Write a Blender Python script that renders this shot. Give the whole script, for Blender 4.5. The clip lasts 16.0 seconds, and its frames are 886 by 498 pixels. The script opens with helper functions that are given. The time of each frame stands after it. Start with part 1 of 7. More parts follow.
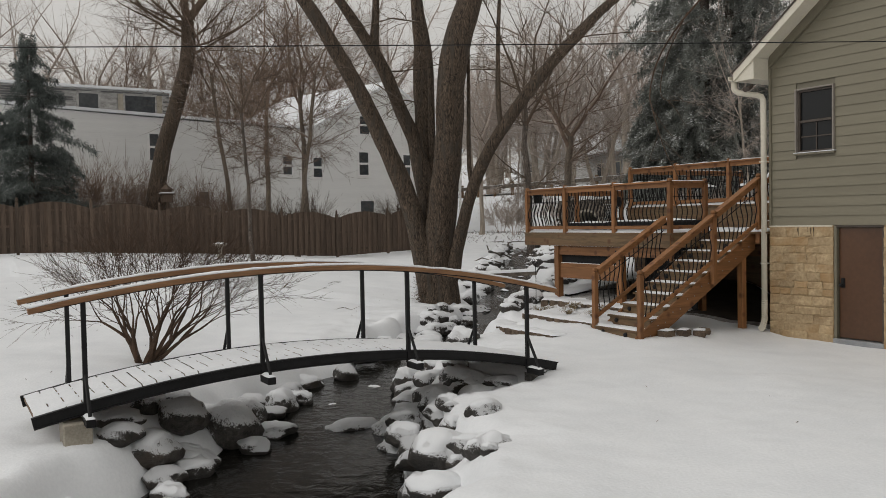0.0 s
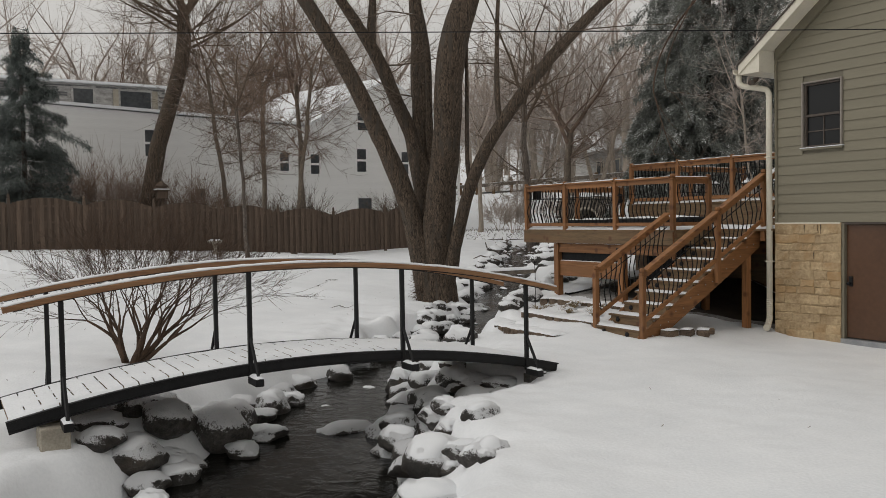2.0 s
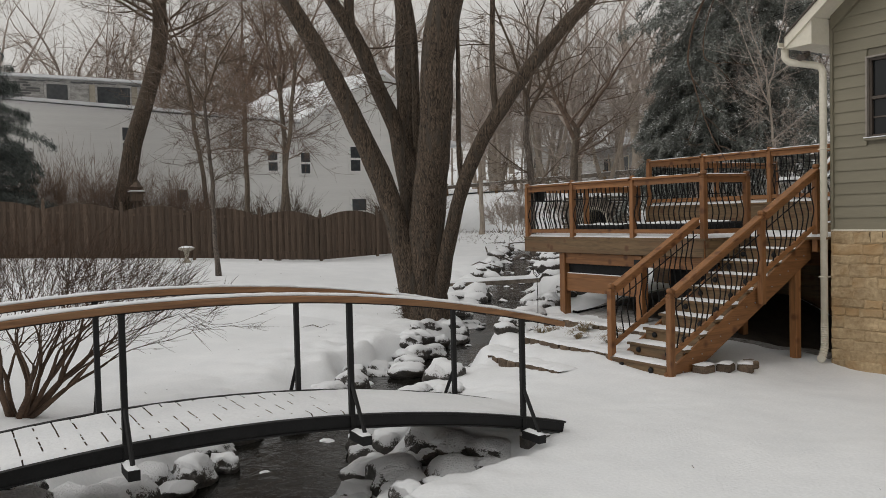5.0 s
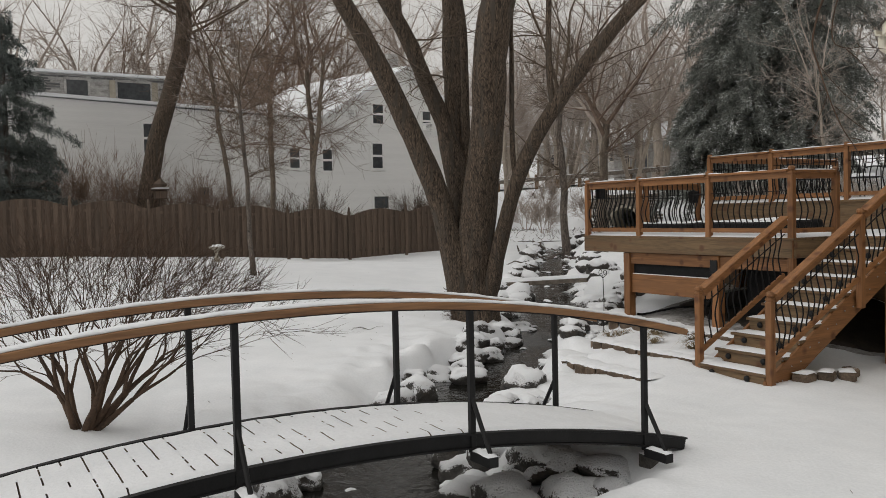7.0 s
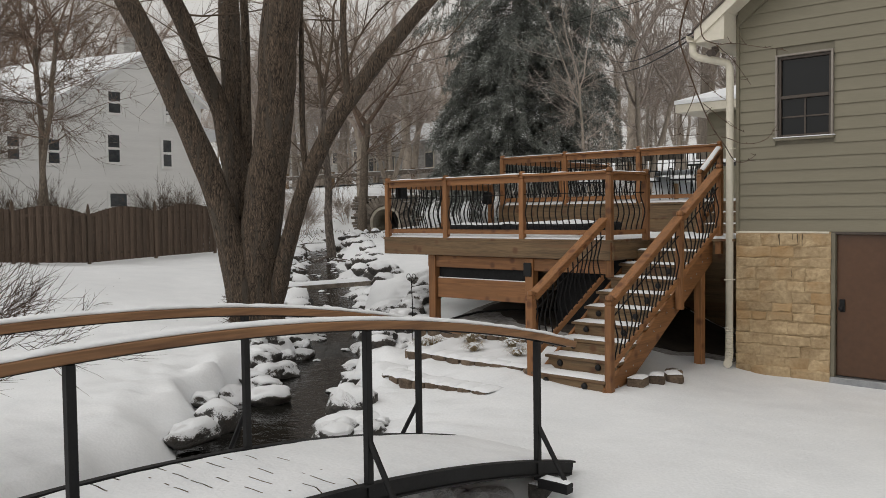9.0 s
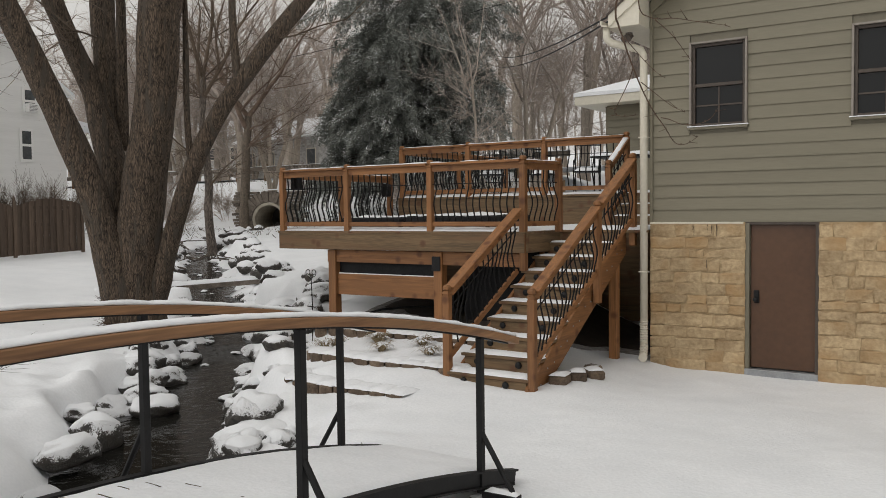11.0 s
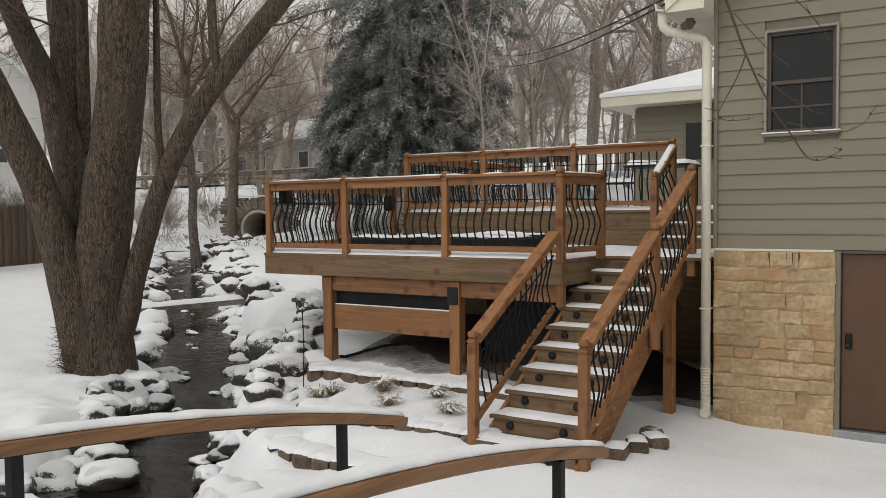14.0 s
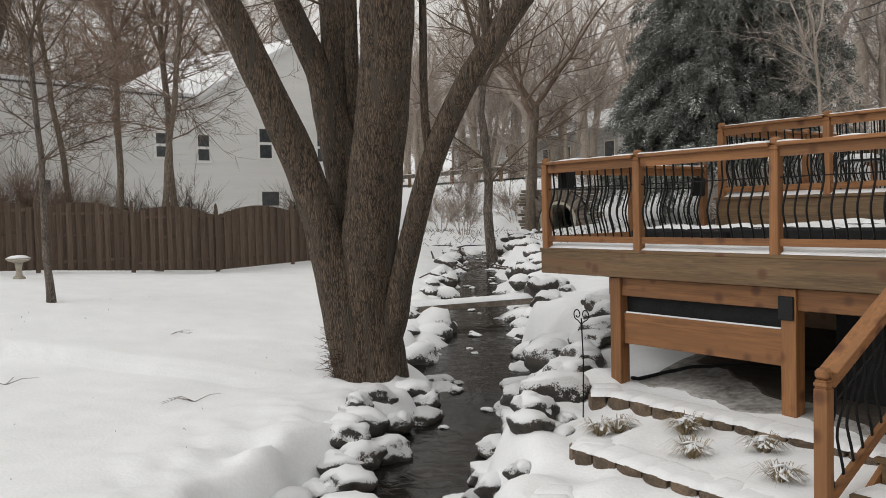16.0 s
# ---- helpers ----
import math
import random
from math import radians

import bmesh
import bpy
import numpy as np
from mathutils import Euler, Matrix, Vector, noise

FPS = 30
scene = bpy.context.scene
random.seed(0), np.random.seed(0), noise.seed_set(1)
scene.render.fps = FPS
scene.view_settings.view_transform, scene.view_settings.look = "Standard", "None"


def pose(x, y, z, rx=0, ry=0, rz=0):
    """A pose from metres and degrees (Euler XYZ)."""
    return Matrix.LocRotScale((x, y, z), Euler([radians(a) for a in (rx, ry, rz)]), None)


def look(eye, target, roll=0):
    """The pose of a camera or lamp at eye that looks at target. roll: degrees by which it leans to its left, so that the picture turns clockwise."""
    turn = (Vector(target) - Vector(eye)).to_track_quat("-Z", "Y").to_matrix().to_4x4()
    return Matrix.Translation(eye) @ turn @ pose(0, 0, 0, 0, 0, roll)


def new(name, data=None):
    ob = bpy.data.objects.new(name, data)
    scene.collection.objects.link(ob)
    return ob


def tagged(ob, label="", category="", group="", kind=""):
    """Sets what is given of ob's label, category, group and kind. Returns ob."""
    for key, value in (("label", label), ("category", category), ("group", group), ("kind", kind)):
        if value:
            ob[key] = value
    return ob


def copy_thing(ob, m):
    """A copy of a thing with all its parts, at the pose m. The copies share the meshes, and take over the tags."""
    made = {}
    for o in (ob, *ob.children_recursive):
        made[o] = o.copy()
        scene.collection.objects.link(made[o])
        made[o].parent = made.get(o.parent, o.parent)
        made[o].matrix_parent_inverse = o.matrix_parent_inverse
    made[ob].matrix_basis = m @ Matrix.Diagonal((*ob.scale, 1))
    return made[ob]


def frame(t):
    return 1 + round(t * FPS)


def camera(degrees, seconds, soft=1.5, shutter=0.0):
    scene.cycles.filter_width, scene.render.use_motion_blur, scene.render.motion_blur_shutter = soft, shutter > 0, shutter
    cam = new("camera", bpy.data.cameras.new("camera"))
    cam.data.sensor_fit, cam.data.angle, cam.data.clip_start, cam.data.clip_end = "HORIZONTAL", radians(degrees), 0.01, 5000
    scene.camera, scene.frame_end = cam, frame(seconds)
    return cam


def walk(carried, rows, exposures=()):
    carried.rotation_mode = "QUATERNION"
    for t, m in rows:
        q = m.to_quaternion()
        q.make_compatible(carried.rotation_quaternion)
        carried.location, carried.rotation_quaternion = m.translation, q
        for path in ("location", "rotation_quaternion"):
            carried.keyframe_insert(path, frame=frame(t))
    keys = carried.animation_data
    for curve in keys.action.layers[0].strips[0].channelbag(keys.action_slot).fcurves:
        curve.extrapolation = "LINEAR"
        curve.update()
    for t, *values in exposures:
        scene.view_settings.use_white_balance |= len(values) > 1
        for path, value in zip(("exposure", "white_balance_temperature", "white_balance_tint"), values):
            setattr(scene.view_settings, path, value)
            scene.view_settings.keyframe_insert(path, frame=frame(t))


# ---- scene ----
cam = camera(55.6, 16.0, soft=0.85)
PATH = [
    (0, (10.344, -13.351, 2.221), (8.629, -12.323, 2.154), -1.1),
    (0.5, (10.361, -13.335, 2.183), (8.647, -12.307, 2.115), -1.0),
    (1, (10.382, -13.342, 2.179), (8.669, -12.314, 2.109), -1.0),
    (1.5, (10.269, -13.283, 2.207), (8.556, -12.254, 2.134), -1.1),
    (2, (10.017, -13.118, 2.191), (8.304, -12.088, 2.119), -1.0),
    (2.5, (9.697, -12.845, 2.183), (7.984, -11.815, 2.112), -1.0),
    (3, (9.335, -12.529, 2.179), (7.621, -11.501, 2.107), -1.1),
    (5.5, (7.477, -11.257, 2.339), (5.755, -10.242, 2.264), -1.3),
    (6, (7.198, -11.408, 2.322), (5.478, -10.39, 2.25), -0.9),
    (6.5, (6.979, -11.621, 2.344), (5.254, -10.611, 2.268), -1.2),
    (7, (6.694, -11.846, 2.348), (4.968, -10.839, 2.269), -1.3),
    (7.5, (6.271, -11.917, 2.342), (4.543, -10.914, 2.265), -1.4),
    (8, (5.794, -11.954, 2.362), (4.11, -10.878, 2.282), -1.4),
    (8.5, (5.291, -11.955, 2.33), (3.767, -10.661, 2.249), -0.8),
    (9, (4.926, -11.955, 2.331), (3.597, -10.462, 2.245), -0.7),
    (11.5, (3.948, -11.409, 2.193), (2.853, -9.739, 2.102), -0.6),
    (12, (3.786, -11.197, 2.413), (2.693, -9.525, 2.321), -0.5),
    (12.5, (3.628, -10.996, 2.515), (2.534, -9.324, 2.419), -0.5),
    (13, (3.389, -10.736, 2.518), (2.296, -9.063, 2.425), -0.5),
    (13.5, (3.054, -10.401, 2.491), (1.967, -8.725, 2.4), -0.5),
    (14, (2.675, -9.998, 2.456), (1.59, -8.32, 2.37), -0.5),
    (14.5, (2.323, -9.49, 2.486), (1.233, -7.816, 2.387), -0.6),
    (15, (1.969, -8.986, 2.458), (0.872, -7.317, 2.358), -0.7),
    (15.5, (1.711, -8.555, 2.472), (0.37, -7.076, 2.363), -1.2),
    (16, (1.375, -8.109, 2.368), (-0.238, -6.93, 2.279), -1.4),
]
walk(cam, [(t, look(eye, aim, roll)) for t, eye, aim, roll in PATH],
     exposures=[(0, -0.10), (5.5, -0.05), (7.5, 0.02), (9, 0.06), (12.5, 0.14), (13.5, 0.20), (14.5, 0.32), (15.5, 0.40), (16, 0.30)])

# ---------------------------------------------------------------- world, sun, exposure
world = bpy.data.worlds.new("overcast_sky")
scene.world = world
world.use_nodes = True
wn, wl = world.node_tree.nodes, world.node_tree.links
wn.clear()
sky = wn.new("ShaderNodeTexSky")
sky.sky_type = "NISHITA"
sky.sun_disc = False
sky.sun_elevation = radians(34)
sky.sun_rotation = radians(200)
sky.air_density, sky.dust_density, sky.ozone_density = 2.0, 6.0, 1.0
grey = wn.new("ShaderNodeHueSaturation")
grey.inputs["Saturation"].default_value = 0.10
cloud_at = wn.new("ShaderNodeTexCoord")
cloud = wn.new("ShaderNodeTexNoise")
cloud.inputs["Scale"].default_value = 2.2
cloud.inputs["Detail"].default_value = 4
cloud_mix = wn.new("ShaderNodeMix")
cloud_mix.data_type = "RGBA"
cloud_mix.inputs["Factor"].default_value = 0.82
cloud_ramp = wn.new("ShaderNodeValToRGB")
cloud_ramp.color_ramp.elements[0].position, cloud_ramp.color_ramp.elements[0].color = 0.3, (6.32, 6.12, 5.82, 1)
cloud_ramp.color_ramp.elements[1].position, cloud_ramp.color_ramp.elements[1].color = 0.7, (7.12, 6.93, 6.62, 1)
back = wn.new("ShaderNodeBackground")
back.inputs["Strength"].default_value = 0.10
sky_out = wn.new("ShaderNodeOutputWorld")
wl.new(sky.outputs["Color"], grey.inputs["Color"])
wl.new(cloud_at.outputs["Generated"], cloud.inputs["Vector"])
wl.new(cloud.outputs["Fac"], cloud_ramp.inputs["Fac"])
wl.new(grey.outputs["Color"], cloud_mix.inputs["A"])
wl.new(cloud_ramp.outputs["Color"], cloud_mix.inputs["B"])
wl.new(cloud_mix.outputs["Result"], back.inputs["Color"])
wl.new(back.outputs["Background"], sky_out.inputs["Surface"])

sun = new("sun", bpy.data.lights.new("sun", "SUN"))
sun.data.energy, sun.data.angle, sun.data.color = 0.6, radians(40), (1.0, 0.97, 0.93)
sun.matrix_world = look((0, 0, 30), (6, 22, 0))
scene.view_settings.exposure = 0.0


# ---------------------------------------------------------------- mesh helpers
class Geo:
    """Vertices and faces of one mesh, gathered piece by piece."""

    def __init__(self):
        self.v, self.f = [], []

    def add(self, verts, faces):
        n = len(self.v)
        self.v.extend(verts)
        self.f.extend([tuple(i + n for i in f) for f in faces])
        return self

    def box(self, x0, x1, y0, y1, z0, z1, c=0.006, m=None):
        """A box with chamfered edges."""
        c = min(c, (x1 - x0) * 0.3, (y1 - y0) * 0.3, (z1 - z0) * 0.3)
        lo, hi = (x0, y0, z0), (x1, y1, z1)
        vs, at = [], {}
        for i in (0, 1):
            for j in (0, 1):
                for k in (0, 1):
                    p = [hi[a] if b else lo[a] for a, b in enumerate((i, j, k))]
                    s = [-1 if b else 1 for b in (i, j, k)]
                    for a in range(3):
                        q = [p[b] + (c * s[b] if b != a else 0) for b in range(3)]
                        at[i, j, k, a] = len(vs)
                        vs.append(q)
        fs = []
        for a in range(3):
            b, d = (a + 1) % 3, (a + 2) % 3
            for side in (0, 1):
                ring = []
                for u, w in ((0, 0), (1, 0), (1, 1), (0, 1)):
                    key = [0, 0, 0]
                    key[a], key[b], key[d] = side, u, w
                    ring.append(at[(*key, a)])
                fs.append(tuple(ring if side else ring[::-1]))
            for u in (0, 1):
                for w in (0, 1):
                    k0, k1 = [0, 0, 0], [0, 0, 0]
                    k0[b], k0[d], k1[b], k1[d] = u, w, u, w
                    k1[a] = 1
                    q = [at[(*k0, b)], at[(*k1, b)], at[(*k1, d)], at[(*k0, d)]]
                    fs.append(tuple(q if u != w else q[::-1]))
        for i in (0, 1):
            for j in (0, 1):
                for k in (0, 1):
                    t = [at[i, j, k, a] for a in range(3)]
                    fs.append(tuple(t if (i + j + k) % 2 else t[::-1]))
        if m is not None:
            vs = [tuple(m @ Vector(q)) for q in vs]
        return self.add([tuple(q) for q in vs], fs)

    def tube(self, path, radii, n=6, cap=True, squash=1.0):
        """A tapering tube along a path."""
        path = [Vector(p) for p in path]
        rings, vs, fs = len(path), [], []
        side = None
        for i, p in enumerate(path):
            d = (path[min(i + 1, rings - 1)] - path[max(i - 1, 0)])
            d = d.normalized() if d.length > 1e-9 else Vector((0, 0, 1))
            if side is None:
                side = d.orthogonal().normalized()
            side = side - d * side.dot(d)
            side = side.normalized() if side.length > 1e-6 else d.orthogonal().normalized()
            up = d.cross(side)
            r = radii[i] if isinstance(radii, (list, tuple)) else radii
            for k in range(n):
                a = 2 * math.pi * k / n
                vs.append(tuple(p + side * (math.cos(a) * r) + up * (math.sin(a) * r * squash)))
        for i in range(rings - 1):
            for k in range(n):
                k2 = (k + 1) % n
                fs.append((i * n + k, i * n + k2, (i + 1) * n + k2, (i + 1) * n + k))
        if cap:
            fs.append(tuple(range(n))[::-1])
            fs.append(tuple((rings - 1) * n + k for k in range(n)))
        return self.add(vs, fs)

    def sweep(self, path, section, across):
        """A closed section (sideways, upwards) swept along a path; across is the sideways direction."""
        across = Vector(across)
        n, vs, fs = len(section), [], []
        for i, p in enumerate(path):
            d = Vector(path[min(i + 1, len(path) - 1)]) - Vector(path[max(i - 1, 0)])
            up = across.cross(d).normalized()
            if up.z < 0:
                up = -up
            for s, h in section:
                vs.append(tuple(Vector(p) + across * s + up * h))
        for i in range(len(path) - 1):
            for k in range(n):
                k2 = (k + 1) % n
                fs.append((i * n + k, i * n + k2, (i + 1) * n + k2, (i + 1) * n + k))
        fs.append(tuple(range(n))[::-1])
        fs.append(tuple((len(path) - 1) * n + k for k in range(n)))
        return self.add(vs, fs)

    def lathe(self, profile, n=16, at=(0, 0, 0)):
        """Radii and heights turned about the upright axis."""
        vs, fs = [], []
        for r, h in profile:
            for k in range(n):
                a = 2 * math.pi * k / n
                vs.append((at[0] + r * math.cos(a), at[1] + r * math.sin(a), at[2] + h))
        for i in range(len(profile) - 1):
            for k in range(n):
                k2 = (k + 1) % n
                fs.append((i * n + k, i * n + k2, (i + 1) * n + k2, (i + 1) * n + k))
        fs.append(tuple(range(n))[::-1])
        fs.append(tuple((len(profile) - 1) * n + k for k in range(n)))
        return self.add(vs, fs)

    def mesh(self, name, material, smooth=False):
        me = bpy.data.meshes.new(name)
        me.from_pydata(self.v, [], self.f)
        b = bmesh.new()
        b.from_mesh(me)
        bmesh.ops.recalc_face_normals(b, faces=b.faces)
        b.to_mesh(me)
        b.free()
        me.materials.append(material)
        if smooth:
            me.shade_smooth()
        return me


def part(name, geo, material, parent=None, label="", smooth=False):
    """Links one mesh object, under a thing or a part where one is given."""
    me = geo if isinstance(geo, bpy.types.Mesh) else geo.mesh(name, material, smooth)
    ob = new(name, me)
    if parent is not None:
        ob.parent = parent
    if label:
        ob["label"] = label
    return ob


def thing(name, label, category, at=None, group="", kind=""):
    """An empty at a thing's base, to which its parts are parented."""
    ob = new(name)
    ob.empty_display_size = 0.1
    if at is not None:
        ob.matrix_basis = at if isinstance(at, Matrix) else Matrix.Translation(at)
    return tagged(ob, label, category, group, kind)


def fractal(x, y, z=0.0, scale=1.0, octaves=3):
    return noise.fractal(Vector((x * scale, y * scale, z * scale)), 1.0, 2.0, octaves)


# ---------------------------------------------------------------- materials
def material(name, dark, light, rough=0.7, scale=6.0, stretch=(1, 1, 1), bump=0.3, fine=60.0, metal=0.0, vary=0.25,
             spots=None, snow=None, spec=0.5, dist=0.01, furrow=None, frost=0.22, ragged=0.9, knots=None):
    """Two scales of noise between two colours, with relief; spots: a third colour in patches; snow: how much lies on what faces up."""
    m = bpy.data.materials.new(name)
    m.use_nodes = True
    n, l = m.node_tree.nodes, m.node_tree.links
    bsdf = n["Principled BSDF"]
    co = n.new("ShaderNodeTexCoord")
    mp = n.new("ShaderNodeMapping")
    mp.inputs["Scale"].default_value = stretch
    l.new(co.outputs["Object"], mp.inputs["Vector"])
    info = n.new("ShaderNodeObjectInfo")
    shift = n.new("ShaderNodeVectorMath")
    shift.operation = "MULTIPLY_ADD"
    shift.inputs[1].default_value = (17.0, 31.0, 23.0)
    l.new(info.outputs["Random"], shift.inputs[0])
    l.new(mp.outputs["Vector"], shift.inputs[2])
    big = n.new("ShaderNodeTexNoise")
    big.inputs["Scale"].default_value, big.inputs["Detail"].default_value = scale, 5
    small = n.new("ShaderNodeTexNoise")
    small.inputs["Scale"].default_value, small.inputs["Detail"].default_value = fine, 6
    for t in (big, small):
        l.new(shift.outputs["Vector"], t.inputs["Vector"])
    both = n.new("ShaderNodeMath")
    both.operation = "MULTIPLY_ADD"
    both.inputs[1].default_value = 0.45
    l.new(small.outputs["Fac"], both.inputs[0])
    half = n.new("ShaderNodeMath")
    half.operation = "MULTIPLY"
    half.inputs[1].default_value = 0.55
    l.new(big.outputs["Fac"], half.inputs[0])
    l.new(half.outputs[0], both.inputs[2])
    ramp = n.new("ShaderNodeValToRGB")
    ramp.color_ramp.elements[0].position, ramp.color_ramp.elements[0].color = 0.34, (*dark, 1)
    ramp.color_ramp.elements[1].position, ramp.color_ramp.elements[1].color = 0.66, (*light, 1)
    l.new(both.outputs[0], ramp.inputs["Fac"])
    colour = ramp.outputs["Color"]
    height = both.outputs[0]
    if furrow:
        # long cells between which the bark is split
        wob = n.new("ShaderNodeTexNoise")
        wob.inputs["Scale"].default_value, wob.inputs["Detail"].default_value = 2.2, 3
        l.new(co.outputs["Object"], wob.inputs["Vector"])
        bent = n.new("ShaderNodeVectorMath")
        bent.operation = "MULTIPLY_ADD"
        bent.inputs[1].default_value = (0.16, 0.16, 0.30)
        l.new(wob.outputs["Color"], bent.inputs[0])
        l.new(co.outputs["Object"], bent.inputs[2])
        long_ = n.new("ShaderNodeMapping")
        long_.inputs["Scale"].default_value = furrow
        l.new(bent.outputs["Vector"], long_.inputs["Vector"])
        cells = n.new("ShaderNodeTexVoronoi")
        cells.feature = "DISTANCE_TO_EDGE"
        cells.inputs["Scale"].default_value = 1.0
        l.new(long_.outputs["Vector"], cells.inputs["Vector"])
        ridge = n.new("ShaderNodeMapRange")
        ridge.inputs["From Min"].default_value, ridge.inputs["From Max"].default_value = 0.0, 0.26
        l.new(cells.outputs["Distance"], ridge.inputs["Value"])
        blend = n.new("ShaderNodeMath")
        blend.operation = "MULTIPLY_ADD"
        blend.inputs[1].default_value = 0.22
        l.new(ridge.outputs["Result"], blend.inputs[0])
        lower = n.new("ShaderNodeMath")
        lower.operation = "MULTIPLY"
        lower.inputs[1].default_value = 0.76
        l.new(both.outputs[0], lower.inputs[0])
        l.new(lower.outputs[0], blend.inputs[2])
        l.new(blend.outputs[0], ramp.inputs["Fac"])
        height = blend.outputs[0]
    if spots:
        patch = n.new("ShaderNodeTexNoise")
        patch.inputs["Scale"].default_value, patch.inputs["Detail"].default_value = scale * 0.37, 4
        l.new(shift.outputs["Vector"], patch.inputs["Vector"])
        cut = n.new("ShaderNodeValToRGB")
        cut.color_ramp.elements[0].position, cut.color_ramp.elements[1].position = 0.52, 0.68
        l.new(patch.outputs["Fac"], cut.inputs["Fac"])
        mix = n.new("ShaderNodeMix")
        mix.data_type = "RGBA"
        mix.inputs["B"].default_value = (*spots, 1)
        l.new(cut.outputs["Color"], mix.inputs["Factor"])
        l.new(colour, mix.inputs["A"])
        colour = mix.outputs["Result"]
    if knots:
        # dark round knots, a few to the metre, with a reddish ring
        far = n.new("ShaderNodeVectorMath")
        far.operation = "MULTIPLY_ADD"
        far.inputs[1].default_value = (17.0, 31.0, 23.0)
        l.new(info.outputs["Random"], far.inputs[0])
        l.new(co.outputs["Object"], far.inputs[2])
        dots = n.new("ShaderNodeTexVoronoi")
        dots.inputs["Scale"].default_value = 4.2
        l.new(far.outputs["Vector"], dots.inputs["Vector"])
        ring = n.new("ShaderNodeMapRange")
        ring.inputs["From Min"].default_value, ring.inputs["From Max"].default_value = 0.12, 0.30
        ring.inputs["To Min"].default_value, ring.inputs["To Max"].default_value = 0.85, 0.0
        l.new(dots.outputs["Distance"], ring.inputs["Value"])
        mix = n.new("ShaderNodeMix")
        mix.data_type = "RGBA"
        mix.inputs["B"].default_value = (*knots, 1)
        l.new(ring.outputs["Result"], mix.inputs["Factor"])
        l.new(colour, mix.inputs["A"])
        colour = mix.outputs["Result"]
    if vary:
        hsv = n.new("ShaderNodeHueSaturation")
        val = n.new("ShaderNodeMapRange")
        val.inputs["To Min"].default_value, val.inputs["To Max"].default_value = 1 - vary, 1 + vary
        l.new(info.outputs["Random"], val.inputs["Value"])
        l.new(val.outputs["Result"], hsv.inputs["Value"])
        l.new(colour, hsv.inputs["Color"])
        colour = hsv.outputs["Color"]
    rough_in = None
    if snow is not None:
        geo = n.new("ShaderNodeNewGeometry")
        sep = n.new("ShaderNodeSeparateXYZ")
        l.new(geo.outputs["Normal"], sep.inputs["Vector"])
        drift = n.new("ShaderNodeMath")
        drift.operation = "MULTIPLY_ADD"
        drift.inputs[1].default_value = ragged
        l.new(both.outputs[0] if ragged > 1 else big.outputs["Fac"], drift.inputs[0])
        l.new(sep.outputs["Z"], drift.inputs[2])
        cut = n.new("ShaderNodeMapRange")
        cut.inputs["From Min"].default_value, cut.inputs["From Max"].default_value = snow, snow + frost
        l.new(drift.outputs[0], cut.inputs["Value"])
        mix = n.new("ShaderNodeMix")
        mix.data_type = "RGBA"
        mix.inputs["B"].default_value = (0.80, 0.81, 0.83, 1)
        l.new(cut.outputs["Result"], mix.inputs["Factor"])
        l.new(colour, mix.inputs["A"])
        colour = mix.outputs["Result"]
    l.new(colour, bsdf.inputs["Base Color"])
    bsdf.inputs["Roughness"].default_value = rough
    bsdf.inputs["Metallic"].default_value = metal
    bsdf.inputs["Specular IOR Level"].default_value = spec
    if bump:
        bp = n.new("ShaderNodeBump")
        bp.inputs["Strength"].default_value, bp.inputs["Distance"].default_value = bump, dist
        l.new(height, bp.inputs["Height"])
        l.new(bp.outputs["Normal"], bsdf.inputs["Normal"])
    return m


def wood(name, dark, light, axis, **more):
    s = [14.0, 14.0, 14.0]
    s[axis] = 0.8
    args = dict(rough=0.62, scale=1.4, stretch=s, bump=0.25, fine=5.0, vary=0.16, dist=0.004)
    args.update(more)
    return material(name, dark, light, **args)


SNOW = material("snow", (0.757, 0.775, 0.798), (0.846, 0.860, 0.878), rough=0.75, scale=1.6, fine=30, bump=0.6, vary=0.0, dist=0.02, spec=0.25)
CEDAR = [wood("cedar_stain_%s" % a, (0.150, 0.064, 0.021), (0.320, 0.142, 0.050), i, spots=(0.215, 0.096, 0.035), knots=(0.094, 0.031, 0.010), bump=0.4) for i, a in enumerate("xyz")]
OLDWOOD = [wood("weathered_deck_wood_%s" % a, (0.072, 0.045, 0.021), (0.200, 0.125, 0.060), i, fine=7.0, bump=0.5, spots=(0.150, 0.080, 0.036), knots=(0.095, 0.036, 0.014)) for i, a in enumerate("xyz")]
RAILWOOD = wood("bridge_handrail_wood", (0.165, 0.078, 0.034), (0.355, 0.182, 0.080), 1, spots=(0.24, 0.13, 0.06))
STEEL = material("black_painted_steel", (0.006, 0.006, 0.0065), (0.014, 0.014, 0.015), rough=0.6, scale=9, bump=0.1, vary=0.1, spec=0.3)
IRON = material("black_iron_baluster", (0.004, 0.004, 0.0045), (0.010, 0.0095, 0.009), rough=0.55, scale=12, bump=0.05, vary=0.1, spec=0.2)
FENCEWOOD = wood("fence_wood", (0.066, 0.045, 0.032), (0.142, 0.101, 0.074), 2, rough=0.85, vary=0.22, spots=(0.08, 0.058, 0.042))
BARK = material("maple_bark", (0.018, 0.013, 0.0095), (0.190, 0.138, 0.096), rough=0.95, scale=2.0, stretch=(11, 11, 1.5), fine=10, bump=1.0, vary=0.08, dist=0.05, spots=(0.085, 0.07, 0.055), snow=1.52, furrow=(44, 44, 5.0))
